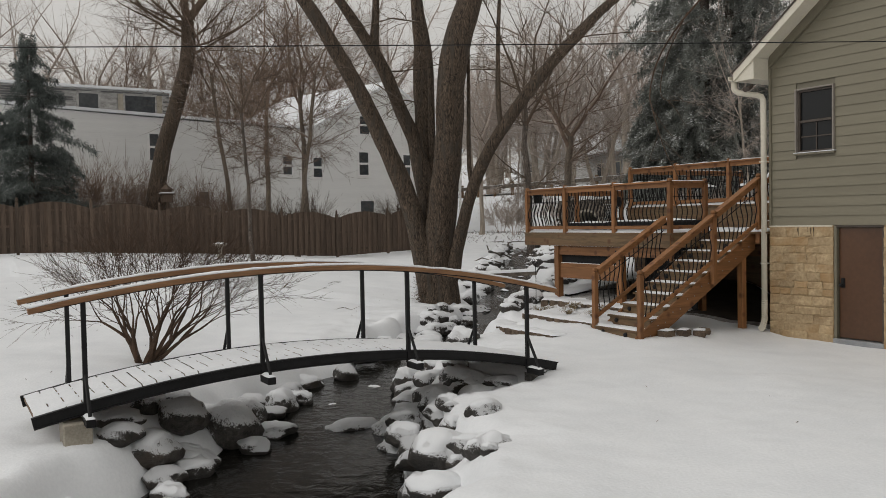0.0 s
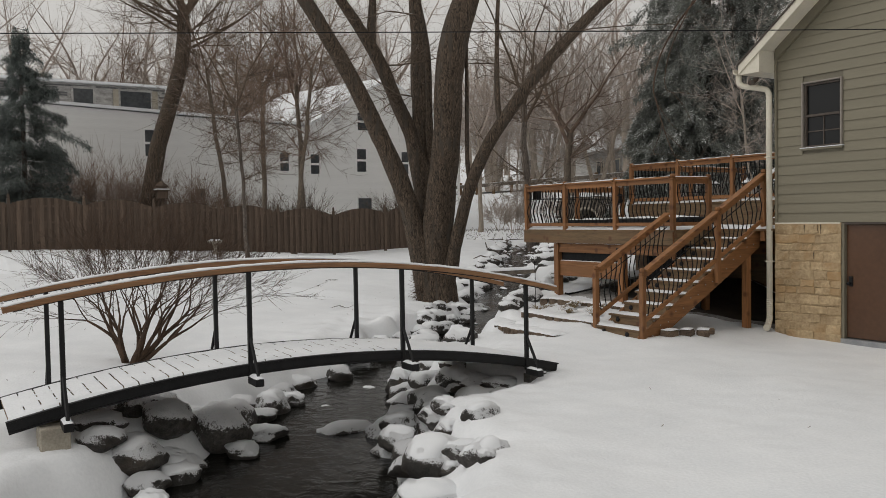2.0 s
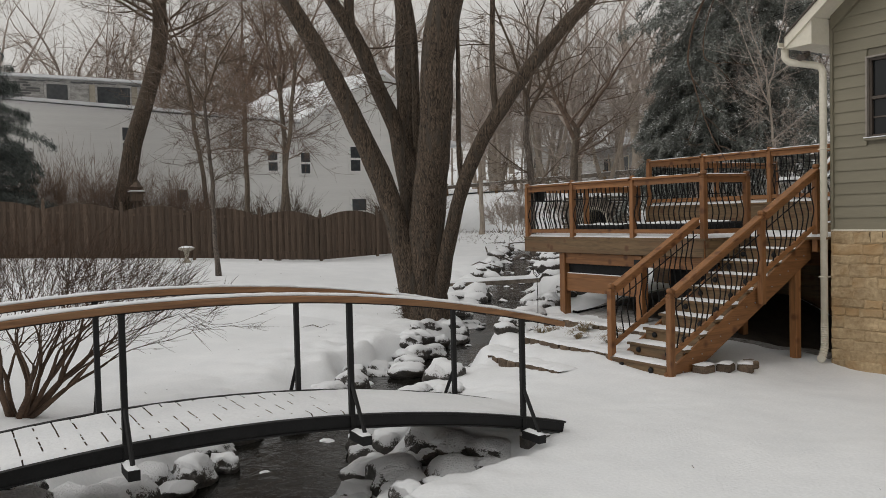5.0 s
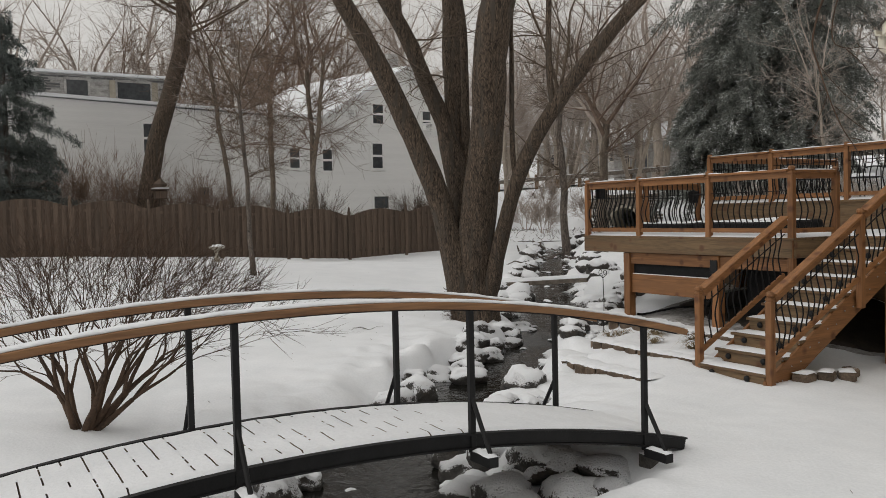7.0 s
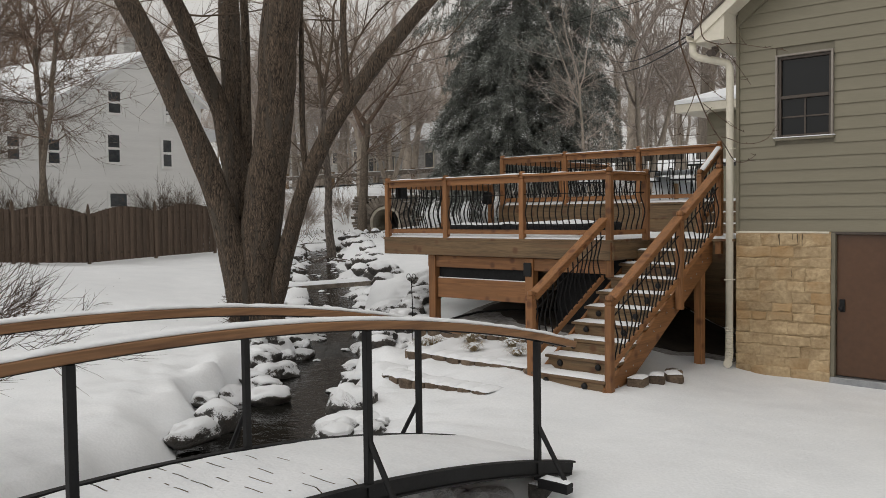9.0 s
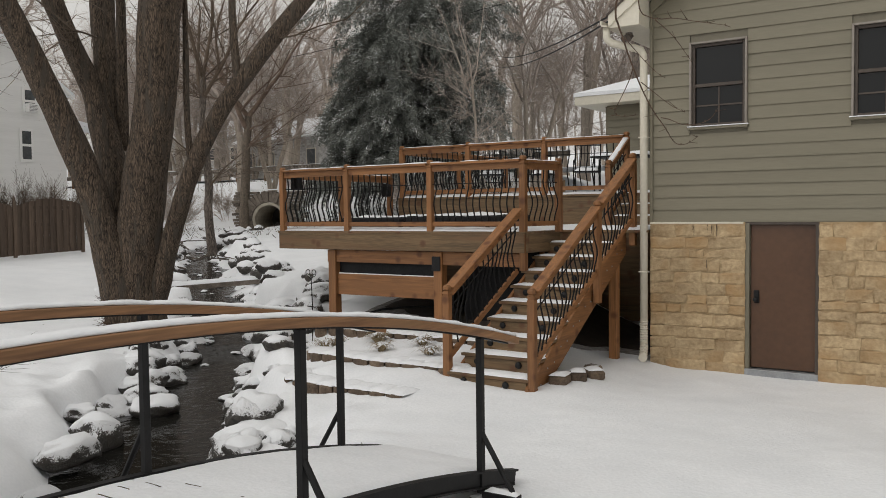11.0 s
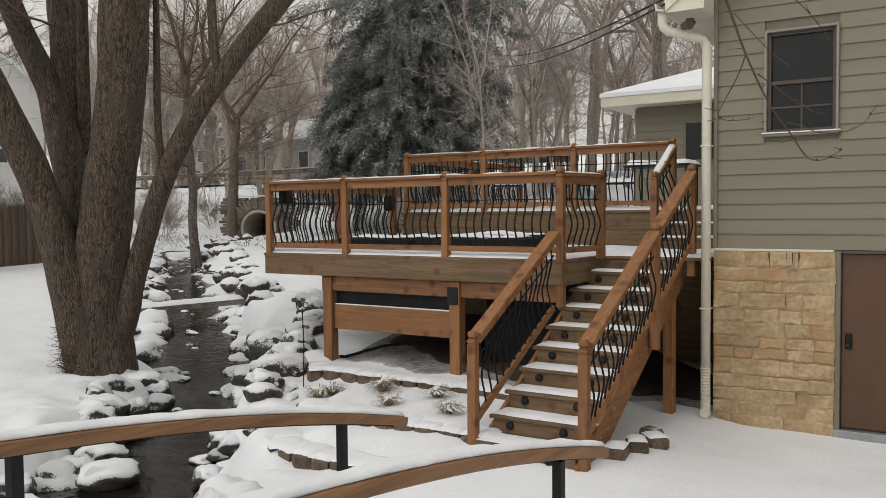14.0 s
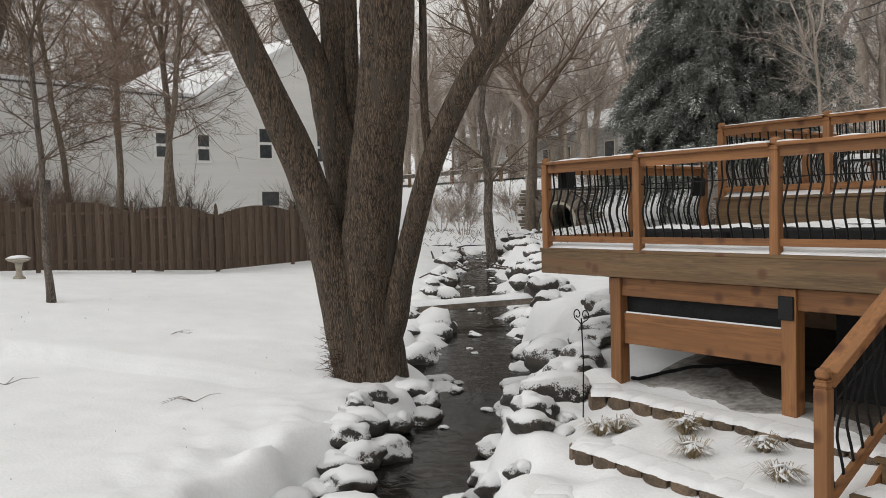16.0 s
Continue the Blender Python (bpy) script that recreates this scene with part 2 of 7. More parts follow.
NEARBARK = material("grey_bark", (0.045, 0.038, 0.032), (0.21, 0.172, 0.145), rough=0.95, scale=2.0, stretch=(5, 5, 1), fine=9, bump=0.9, vary=0.2, dist=0.03, snow=1.42, furrow=(36, 36, 5))
# far bark and twigs: the haze of falling snow is put into these pale colours
HAZEBARK = material("hazed_bark", (0.218, 0.186, 0.152), (0.414, 0.356, 0.296), rough=0.95, scale=2.0, stretch=(5, 5, 1), fine=9, bump=0.5, vary=0.25, dist=0.03, snow=1.32)
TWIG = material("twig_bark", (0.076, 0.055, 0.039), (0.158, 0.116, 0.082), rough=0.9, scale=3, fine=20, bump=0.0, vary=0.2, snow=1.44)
HAZETWIG = material("hazed_twigs", (0.270, 0.224, 0.193), (0.483, 0.414, 0.362), rough=0.9, scale=3, fine=20, bump=0.0, vary=0.2, snow=1.25)
# earth colour that also carries the shade below the deck
EARTH = material("shaded_earth", (0.020, 0.015, 0.011), (0.055, 0.042, 0.032), rough=0.95, scale=5, fine=40, bump=0.6, vary=0)
SHRUB = material("shrub_bark", (0.036, 0.022, 0.014), (0.110, 0.066, 0.040), rough=0.85, scale=5, fine=30, bump=0.2, vary=0.1, snow=1.55)
# hemlock needles: colour lightened to carry the haze in front of them
HAZENEEDLE = material("hazed_needles", (0.103, 0.112, 0.099), (0.263, 0.276, 0.246), rough=0.85, scale=1.3, fine=16, bump=0, vary=0.1, snow=1.22)
ROCK = material("fieldstone", (0.016, 0.015, 0.014), (0.108, 0.098, 0.087), rough=0.65, scale=3.0, fine=19, bump=1.0, vary=0.3, dist=0.08, spots=(0.062, 0.050, 0.039), snow=1.44, frost=0.20, ragged=2.2)
LIMESTONE = material("limestone_block", (0.27, 0.186, 0.100), (0.54, 0.41, 0.248), rough=0.92, scale=3.2, fine=20, bump=1.0, vary=0.09, dist=0.03, spots=(0.37, 0.235, 0.112))
MORTAR = material("mortar", (0.27, 0.185, 0.10), (0.50, 0.37, 0.21), rough=0.95, scale=8, fine=60, bump=0.8, vary=0, dist=0.02)
SIDING = material("khaki_lap_siding", (0.178, 0.160, 0.113), (0.212, 0.191, 0.137), rough=0.6, scale=1.1, stretch=(0.5, 1, 6), fine=16, bump=0.08, vary=0.035, dist=0.004)
CREAM = material("cream_painted_trim", (0.60, 0.56, 0.46), (0.70, 0.655, 0.55), rough=0.5, scale=2, fine=24, bump=0.05, vary=0.03)
DOORBROWN = material("brown_painted_steel_door", (0.066, 0.031, 0.015), (0.100, 0.048, 0.024), rough=0.32, scale=0.8, fine=14, bump=0.05, vary=0.0, spots=(0.130, 0.066, 0.037))
TRIMKHAKI = material("khaki_trim", (0.150, 0.135, 0.096), (0.185, 0.167, 0.120), rough=0.6, scale=2, fine=20, bump=0.08, vary=0.0)
PALETRIM = material("pale_weathered_trim", (0.23, 0.205, 0.175), (0.29, 0.262, 0.23), rough=0.6, scale=2, fine=20, bump=0.08, vary=0.0)
DIMGLASS = material("far_window_glass", (0.045, 0.05, 0.055), (0.085, 0.09, 0.095), rough=0.12, scale=1.5, fine=6, bump=0.0, vary=0.2)
DARKNEEDLE = material("spruce_needles", (0.062, 0.078, 0.072), (0.185, 0.208, 0.196), rough=0.85, scale=1.3, fine=16, bump=0, vary=0.1, snow=1.42)
DARKTRIM = material("dark_brown_window_frame", (0.05, 0.038, 0.03), (0.085, 0.066, 0.052), rough=0.5, scale=5, bump=0.05, vary=0.05)
WHITEBOARD = material("white_clapboard", (0.80, 0.80, 0.785), (0.88, 0.88, 0.865), rough=0.7, scale=0.8, stretch=(1, 0.3, 5), fine=9, bump=0.1, vary=0.02)
PALESTONE = material("pale_rubble_stone", (0.22, 0.21, 0.20), (0.55, 0.54, 0.52), rough=0.9, scale=2.6, stretch=(1, 1, 2.5), fine=12, bump=0.5, vary=0.1)
SHINGLE = material("grey_roof_shingle", (0.10, 0.10, 0.10), (0.2, 0.2, 0.2), rough=0.9, scale=3, fine=20, bump=0.4, vary=0)
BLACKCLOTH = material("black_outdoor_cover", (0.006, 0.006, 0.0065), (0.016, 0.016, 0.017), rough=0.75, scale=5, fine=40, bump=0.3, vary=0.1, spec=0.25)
CONCRETE = material("concrete", (0.28, 0.25, 0.20), (0.45, 0.41, 0.34), rough=0.9, scale=5, fine=50, bump=0.4, vary=0.12)
EDGING = material("edging_stone", (0.062, 0.044, 0.031), (0.180, 0.130, 0.090), rough=0.9, scale=6, fine=40, bump=0.8, vary=0.25, dist=0.02, snow=1.34)
STRAW = material("dry_grass_blade", (0.12, 0.088, 0.048), (0.34, 0.265, 0.155), rough=0.85, scale=4, fine=30, bump=0, vary=0.1, snow=1.36)
HEADSTONE = material("headwall_stone", (0.085, 0.071, 0.058), (0.23, 0.195, 0.16), rough=0.92, scale=6, fine=36, bump=0.8, vary=0.3, dist=0.02, snow=1.4)
GALVAN = material("galvanised_metal", (0.25, 0.26, 0.27), (0.38, 0.39, 0.40), rough=0.5, scale=4, fine=30, bump=0.1, metal=0.6, vary=0.05)
PIPESHADE = material("corrugated_pipe_shade", (0.02, 0.02, 0.02), (0.05, 0.045, 0.04), rough=0.8, scale=3, bump=0.2, vary=0)

GLASS = bpy.data.materials.new("window_glass")
GLASS.use_nodes = True
g_b = GLASS.node_tree.nodes["Principled BSDF"]
g_b.inputs["Base Color"].default_value = (0.012, 0.013, 0.014, 1)
g_b.inputs["Roughness"].default_value = 0.06
g_b.inputs["Specular IOR Level"].default_value = 0.28

WATER = bpy.data.materials.new("stream_water")
WATER.use_nodes = True
w_n, w_l = WATER.node_tree.nodes, WATER.node_tree.links
w_b = w_n["Principled BSDF"]
w_b.inputs["Base Color"].default_value = (0.012, 0.0115, 0.010, 1)
w_b.inputs["Roughness"].default_value = 0.10
w_b.inputs["IOR"].default_value = 1.33
w_b.inputs["Specular IOR Level"].default_value = 0.32
w_co = w_n.new("ShaderNodeTexCoord")
w_t = w_n.new("ShaderNodeTexNoise")
w_t.inputs["Scale"].default_value, w_t.inputs["Detail"].default_value, w_t.inputs["Distortion"].default_value = 4.5, 5, 0.8
w_bp = w_n.new("ShaderNodeBump")
w_bp.inputs["Strength"].default_value, w_bp.inputs["Distance"].default_value = 0.35, 0.05
w_l.new(w_co.outputs["Object"], w_t.inputs["Vector"])
w_l.new(w_t.outputs["Fac"], w_bp.inputs["Height"])
w_l.new(w_bp.outputs["Normal"], w_b.inputs["Normal"])


# ---------------------------------------------------------------- ground and stream
# the stream's middle: x, y, height of the water, half its width
STREAM = np.array([
    (30, -32, -0.9, 1.4), (9, -17, -0.66, 1.3), (4.6, -12.4, -0.60, 1.15), (2.3, -10.5, -0.57, 1.22), (0.68, -9.42, -0.55, 1.05),
    (-1.65, -7.95, -0.53, 0.78), (-3.45, -6.0, -0.50, 0.68), (-4.9, -4.45, -0.48, 0.74), (-6.2, -2.75, -0.46, 0.72),
    (-7.35, -1.35, -0.42, 0.58), (-7.75, -0.95, -0.24, 0.58), (-9.3, 0.45, -0.13, 0.72), (-11.1, 1.75, 0.0, 0.78), (-13.0, 3.35, 0.12, 0.72),
    (-16.0, 5.8, 0.36, 0.62), (-19.2, 8.3, 0.62, 0.55), (-21.6, 10.6, 0.85, 0.5), (-22.3, 14.3, 1.2, 0.5)])


def smooth(a, b, v):
    t = np.clip((v - a) / (b - a), 0.0, 1.0)
    return t * t * (3 - 2 * t)


def stream_near(X, Y):
    """Distance to the stream's middle, the water's height and half width there, and on which side the point lies."""
    best = np.full(np.shape(X), 1e9)
    wz, hw, side = np.zeros(np.shape(X)), np.ones(np.shape(X)), np.ones(np.shape(X))
    for a, b in zip(STREAM[:-1], STREAM[1:]):
        dx, dy = b[0] - a[0], b[1] - a[1]
        t = np.clip(((X - a[0]) * dx + (Y - a[1]) * dy) / (dx * dx + dy * dy), 0, 1)
        px, py = a[0] + t * dx, a[1] + t * dy
        d = np.hypot(X - px, Y - py)
        near = d < best
        best = np.where(near, d, best)
        wz = np.where(near, a[2] + t * (b[2] - a[2]), wz)
        hw = np.where(near, a[3] + t * (b[3] - a[3]), hw)
        side = np.where(near, np.sign(dx * (Y - a[1]) - dy * (X - a[0])), side)
    return best, wz, hw, side


def lumps(X, Y, scale):
    """Soft value noise between -0.5 and 0.5."""
    x, y = X * scale, Y * scale
    ix, iy = np.floor(x), np.floor(y)
    fx, fy = x - ix, y - iy
    fx, fy = fx * fx * (3 - 2 * fx), fy * fy * (3 - 2 * fy)
    def at(a, b):
        v = np.sin(a * 127.1 + b * 311.7) * 43758.5453
        return v - np.floor(v) - 0.5
    top = at(ix, iy) * (1 - fx) + at(ix + 1, iy) * fx
    low = at(ix, iy + 1) * (1 - fx) + at(ix + 1, iy + 1) * fx
    return top * (1 - fy) + low * fy


def ground_at(X, Y):
    X, Y = np.asarray(X, float), np.asarray(Y, float)
    d, wz, hw, side = stream_near(X, Y)
    e = np.clip(d - hw, 0, 12)
    left = np.minimum(wz + 0.22 + 0.088 * e, np.clip(0.81 - 0.053 * Y, 0.45, 1.7))
    left = left + 0.24 * np.exp(-((X + 3.0) / 2.6) ** 2 - ((Y + 11.2) / 1.9) ** 2) - 0.16 * np.exp(-((X + 8.8) ** 2 + (Y + 2.3) ** 2) / 1.2)
    back = 0.08 + smooth(0.4, 2.4, -X) * (0.115 * np.clip(Y + 4.0, 0, 6) - 0.05 * smooth(-2.9, -1.7, Y) * (1 - smooth(-1.62, -1.45, Y)) + 0.082 * np.clip(Y - 2.0, 0, 13))
    g = np.where(side > 0, left, back)
    # low terraces between the stream and the stair
    bed_x = smooth(-4.05, -3.85, X) * (1 - smooth(-1.75, -1.55, X))
    g = np.maximum(g, (0.14 + 0.06 * smooth(-3.9, -3.0, Y)) * bed_x * smooth(-4.12, -3.86, Y))
    g = np.maximum(g, (0.275 + 0.06 * smooth(-2.7, -1.7, Y)) * bed_x * smooth(-3.00, -2.76, Y))
    bed_x = smooth(-5.0, -4.8, X) * (1 - smooth(-1.6, -1.4, X))
    g = np.maximum(g, 0.41 * bed_x * smooth(-1.68, -1.42, Y))
    # the lawn falls a little to the house wall, and there is a hollow under the bridge's end
    g = g - (side < 0) * (0.135 * smooth(-0.3, 0.5, X) * smooth(-4.5, -0.6, Y) + 0.40 * np.exp(-(((X - 0.60) / 0.66) ** 4) - ((Y + 7.2) / 0.82) ** 4))
    # road embankment over the culvert, then wooded slopes
    bank = smooth(15.0, 21.0, Y) * smooth(9.0, 15.0, -X)
    g = g + bank * (4.0 - g)
    g = g + 0.07 * np.clip(Y - 32, 0, 130) + 0.06 * np.clip(-X - 48, 0, 130)
    g = g + 0.035 * np.sin(X * 0.9 + 1.3 * np.sin(Y * 0.7)) * np.sin(Y * 0.8 + 0.6) + 0.012 * np.sin(X * 2.7 + Y * 1.9)
    near = np.exp(-((e - 0.9) / 0.8) ** 2) * (d < 6)
    g = g + (lumps(X, Y, 1.9) + 0.6 * lumps(X, Y, 4.1)) * (0.015 + (0.10 + 0.06 * smooth(-7.2, -6.2, Y)) * near) + 0.02 * lumps(X, Y, 8.7) * (0.35 + near)
    wob = 0.16 * np.sin(X * 2.3 + 0.8 * Y) + 0.11 * np.sin(Y * 3.7 - X * 1.6)
    s = smooth(0.0, 1.0, (d - hw - wob) / (0.95 - 0.36 * smooth(-7.2, -6.2, Y)))
    bed = wz - 0.28
    return bed + (np.maximum(g, wz + 0.25) - bed) * s


def ground_z(x, y):
    return float(ground_at(np.array([x]), np.array([y]))[0])


def spread(lo, fine_lo, fine_hi, hi, step):
    """Places that lie close in the middle and ever wider apart outside it."""
    mid = list(np.arange(fine_lo, fine_hi, step))
    out, s = [], step
    x = fine_hi
    while x < hi:
        out.append(x)
        s *= 1.10
        x += s
    inn, s, x = [], step, fine_lo
    while x > lo:
        s *= 1.10
        x -= s
        inn.append(x)
    return np.array(inn[::-1] + mid + out + [hi])


gx, gy = spread(-420, -11.5, 5.5, 300, 0.085), spread(-260, -13.0, 3.0, 420, 0.085)
GX, GY = np.meshgrid(gx, gy)
GZ = ground_at(GX, GY)
nx, ny = len(gx), len(gy)
idx = np.arange(nx * ny).reshape(ny, nx)
quads = np.stack([idx[:-1, :-1], idx[:-1, 1:], idx[1:, 1:], idx[1:, :-1]], -1).reshape(-1, 4)
gm = bpy.data.meshes.new("ground")
gm.from_pydata(np.stack([GX, GY, GZ], -1).reshape(-1, 3).tolist(), [], quads.tolist())
gm.materials.append(SNOW)
gm.shade_smooth()
ground = tagged(new("ground", gm), "snow-covered lawn and stream banks", "ground", kind="structure")

# the water: strips across the stream, finely divided along it
wv, wf = [], []
pts = []
for a, b in zip(STREAM[:-1], STREAM[1:]):
    n = max(2, int(math.hypot(b[0] - a[0], b[1] - a[1]) / 0.35))
    for i in range(n):
        pts.append(a + (b - a) * i / n)
pts.append(STREAM[-1])
pts = np.array(pts)
for _ in range(3):
    pts[1:-1] = 0.25 * pts[:-2] + 0.5 * pts[1:-1] + 0.25 * pts[2:]
for i, p in enumerate(pts):
    d = pts[min(i + 1, len(pts) - 1)] - pts[max(i - 1, 0)]
    d = d / math.hypot(d[0], d[1])
    for k in range(7):
        s = (k - 3) / 3 * (p[3] + 0.75)
        wv.append((p[0] - d[1] * s, p[1] + d[0] * s, p[2] + 0.006 * math.sin(i * 1.7 + k)))
    if i:
        for k in range(6):
            j = (i - 1) * 7 + k
            wf.append((j, j + 1, j + 8, j + 7))
wm = bpy.data.meshes.new("water")
wm.from_pydata(wv, [], wf)
wm.materials.append(WATER)
wm.shade_smooth()
tagged(new("water", wm), "dark shallow stream water between snowy rocks", "water", kind="structure")


# ---------------------------------------------------------------- near house: stone base, lap siding, gable
HW, HD, HP = 9.4, 11.0, 8.05          # width, depth, height of the ridge
SID0, EAVE = 2.01, 4.98
BASE, PITCH = 5.10, 0.76       # roof plane over the wall, and its slope
wall_s = thing("wall_south", "house gable wall of khaki lap siding over limestone", "wall", kind="structure")
W1, W2 = (0.575, 1.29, 3.31, 4.44), (2.60, 3.31, 3.31, 4.44)
DOOR = (1.30, 2.22, 0.0, 2.0)


def gable_top(x):
    return BASE + PITCH * (x if x < HW / 2 else HW - x)


# the wall's core, with the openings left free
core, upper = Geo(), Geo()
for x0, x1, z0, z1 in ((0.02, DOOR[0], -0.7, SID0), (DOOR[1], HW - 0.02, -0.7, SID0), (0.02, HW - 0.02, SID0, W1[2]),
                       (0.02, W1[0], W1[2], W1[3]), (W1[1], W2[0], W1[2], W1[3]), (W2[1], HW - 0.02, W1[2], W1[3]), (0.02, HW - 0.02, W1[3], 5.0),
                       (DOOR[0], DOOR[1], -0.7, DOOR[2])):
    (upper if z0 > 1.0 else core).box(x0, x1, 0.05 if z0 > 1.0 or x0 == DOOR[0] else -0.007, 0.25, z0, z1, 0.001)
upper.add([(0, 0.05, 5.0), (HW, 0.05, 5.0), (HW / 2, 0.05, gable_top(HW / 2)), (0, 0.25, 5.0), (HW, 0.25, 5.0), (HW / 2, 0.25, gable_top(HW / 2))],
         [(0, 1, 2), (3, 5, 4), (0, 2, 5, 3), (1, 4, 5, 2), (0, 3, 4, 1)])
part("wall_core", core, MORTAR, wall_s)
part("sheathing", upper, TRIMKHAKI, wall_s)

row, z = 0.171, SID0 + 0.004
while z < gable_top(HW / 2) - 0.1:
    spans = [(0.0, HW)]
    if z + row > BASE:
        cut = (z + row - BASE) / PITCH
        spans = [(max(0.0, cut), min(HW, HW - cut))]
    for w in (W1, W2):
        if z + row > w[2] - 0.04 and z < w[3] + 0.03:
            spans = [s for a, b in spans for s in ((a, min(b, w[0] - 0.03)), (max(a, w[1] + 0.03), b))]
    for a, b in spans:
        if b - a > 0.05:
            g = Geo().add([(a, 0.046, z), (b, 0.046, z), (b, 0.018, z), (a, 0.018, z), (a, 0.036, z + row + 0.012), (b, 0.034, z + row + 0.012), (b, 0.048, z + row + 0.012), (a, 0.048, z + row + 0.012)],
                          [(0, 1, 2, 3), (3, 2, 5, 4), (4, 5, 6, 7), (7, 6, 1, 0), (0, 3, 4, 7), (1, 6, 5, 2)])
            part("siding_board", g, SIDING, wall_s)
    z += row
part("flashing", Geo().box(-0.01, DOOR[0] - 0.02, -0.012, 0.05, SID0 - 0.022, SID0 + 0.004, 0.003), CREAM, wall_s, "thin pale flashing strip")

wall_w = thing("wall_west", "house side wall with khaki lap siding", "wall", kind="structure")
side = Geo()
z = SID0
while z < EAVE + 0.1:
    side.add([(0.0, 0.03, z), (0.0, HD, z), (0.03, HD, z + row + 0.01), (0.03, 0.03, z + row + 0.01)], [(0, 1, 2, 3)])
    side.add([(0.0, 0.03, z), (0.0, HD, z), (0.04, HD, z), (0.04, 0.03, z)], [(0, 1, 2, 3)])
    z += row
part("siding", side, SIDING, wall_w)
part("foundation", Geo().box(0.03, 0.25, 0.26, HD, -0.7, SID0, 0.005), LIMESTONE, wall_w, "limestone foundation")
part("corner_board", Geo().box(-0.012, 0.03, -0.012, 0.03, SID0, BASE, 0.004), SIDING, wall_w)
closing = thing("wall_east", "house end and back walls", "wall", kind="structure")
part("wall_core", Geo().box(HW - 0.22, HW - 0.02, 0.26, HD, -0.7, 5.0, 0.005).box(0.26, HW - 0.24, HD - 0.2, HD, -0.7, 5.0, 0.005), SIDING, closing)

# roof, soffit, rake boards
roof_1 = thing("roof", "snow-covered gable roof with cream eaves", "roof", kind="structure")
OV, RK = 0.45, 0.42
for s in (0, 1):
    def X(v):
        return v if s == 0 else HW - v
    def plane(y0, y1, lo, hi, lift):
        out = []
        for y in (y0, y1):
            for v in (lo, hi):
                out.append((X(v), y, BASE + PITCH * v + lift))
        return out
    g = Geo()
    a, b = plane(-RK, HD + 0.3, -OV, HW / 2, 0.08), plane(-RK, HD + 0.3, -OV, HW / 2, 0.16)
    g.add(a + b, [(0, 1, 3, 2), (4, 6, 7, 5), (0, 4, 5, 1), (2, 3, 7, 6), (0, 2, 6, 4), (1, 5, 7, 3)])
    part("roof_deck", g, SHINGLE, roof_1)
    g = Geo()
    a, b = plane(-RK + 0.05, HD + 0.3, -OV + 0.04, HW / 2, 0.165), plane(-RK + 0.05, HD + 0.3, -OV + 0.04, HW / 2, 0.215)
    g.add(a + b, [(0, 1, 3, 2), (4, 6, 7, 5), (0, 4, 5, 1), (2, 3, 7, 6), (0, 2, 6, 4), (1, 5, 7, 3)])
    part("roof_snow", g, SNOW, roof_1, "layer of fresh snow")
    g = Geo()
    a, b = plane(-RK - 0.03, -RK, -OV, HW / 2, -0.02), plane(-RK - 0.03, -RK, -OV, HW / 2, 0.135)
    g.add(a + b, [(0, 1, 3, 2), (4, 6, 7, 5), (0, 4, 5, 1), (2, 3, 7, 6), (0, 2, 6, 4), (1, 5, 7, 3)])
    part("rake_board", g, CREAM, roof_1, "cream painted rake board")
    g = Geo()
    a, b = plane(-RK - 0.055, -RK + 0.05, -OV - 0.02, HW / 2, 0.137), plane(-RK - 0.055, -RK + 0.05, -OV - 0.02, HW / 2, 0.164)
    g.add(a + b, [(0, 1, 3, 2), (4, 6, 7, 5), (0, 4, 5, 1), (2, 3, 7, 6), (0, 2, 6, 4), (1, 5, 7, 3)])
    part("shingle_edge", g, DARKTRIM, roof_1, "dark shingle edge")
    g = Geo()
    a, b = plane(-RK, 0.02, -OV, HW / 2, 0.03), plane(-RK, 0.02, -OV, HW / 2, 0.07)
    g.add(a + b, [(0, 1, 3, 2), (4, 6, 7, 5), (0, 4, 5, 1), (2, 3, 7, 6), (0, 2, 6, 4), (1, 5, 7, 3)])
    part("rake_soffit", g, CREAM, roof_1)
    g = Geo()
    a, b = plane(-0.035, 0.03, 0.02, HW / 2, -0.17), plane(-0.035, 0.03, 0.02, HW / 2, 0.032)
    g.add(a + b, [(0, 1, 3, 2), (4, 6, 7, 5), (0, 4, 5, 1), (2, 3, 7, 6), (0, 2, 6, 4), (1, 5, 7, 3)])
    part("frieze_board", g, TRIMKHAKI, roof_1, "khaki frieze board below the soffit")
    x0, x1 = sorted((X(-OV), X(0.0)))
    part("eave_soffit", Geo().box(x0, x1, 0.002, HD, 4.73, 4.75, 0.004), CREAM, roof_1)
    x0, x1 = sorted((X(-OV - 0.012), X(-OV + 0.012)))
    part("fascia", Geo().box(x0, x1, -RK + 0.002, HD, 4.73, 4.86, 0.005), CREAM, roof_1)
    # boxed return at the foot of the gable
    x0, x1 = X(-OV + 0.016), X(-0.014)
    hi = BASE + 0.028
    lo = BASE - PITCH * OV + 0.03
    part("eave_return", Geo().add([(x0, -RK, 4.725), (x1, -RK, 4.725), (x1, -RK, hi - 0.02), (x0, -RK, lo),
                                   (x0, 0.0, 4.725), (x1, 0.0, 4.725), (x1, 0.0, hi - 0.02), (x0, 0.0, lo)],
                                  [(0, 1, 2, 3), (4, 7, 6, 5), (0, 4, 5, 1), (2, 6, 7, 3), (0, 3, 7, 4), (1, 5, 6, 2)]), CREAM, roof_1)

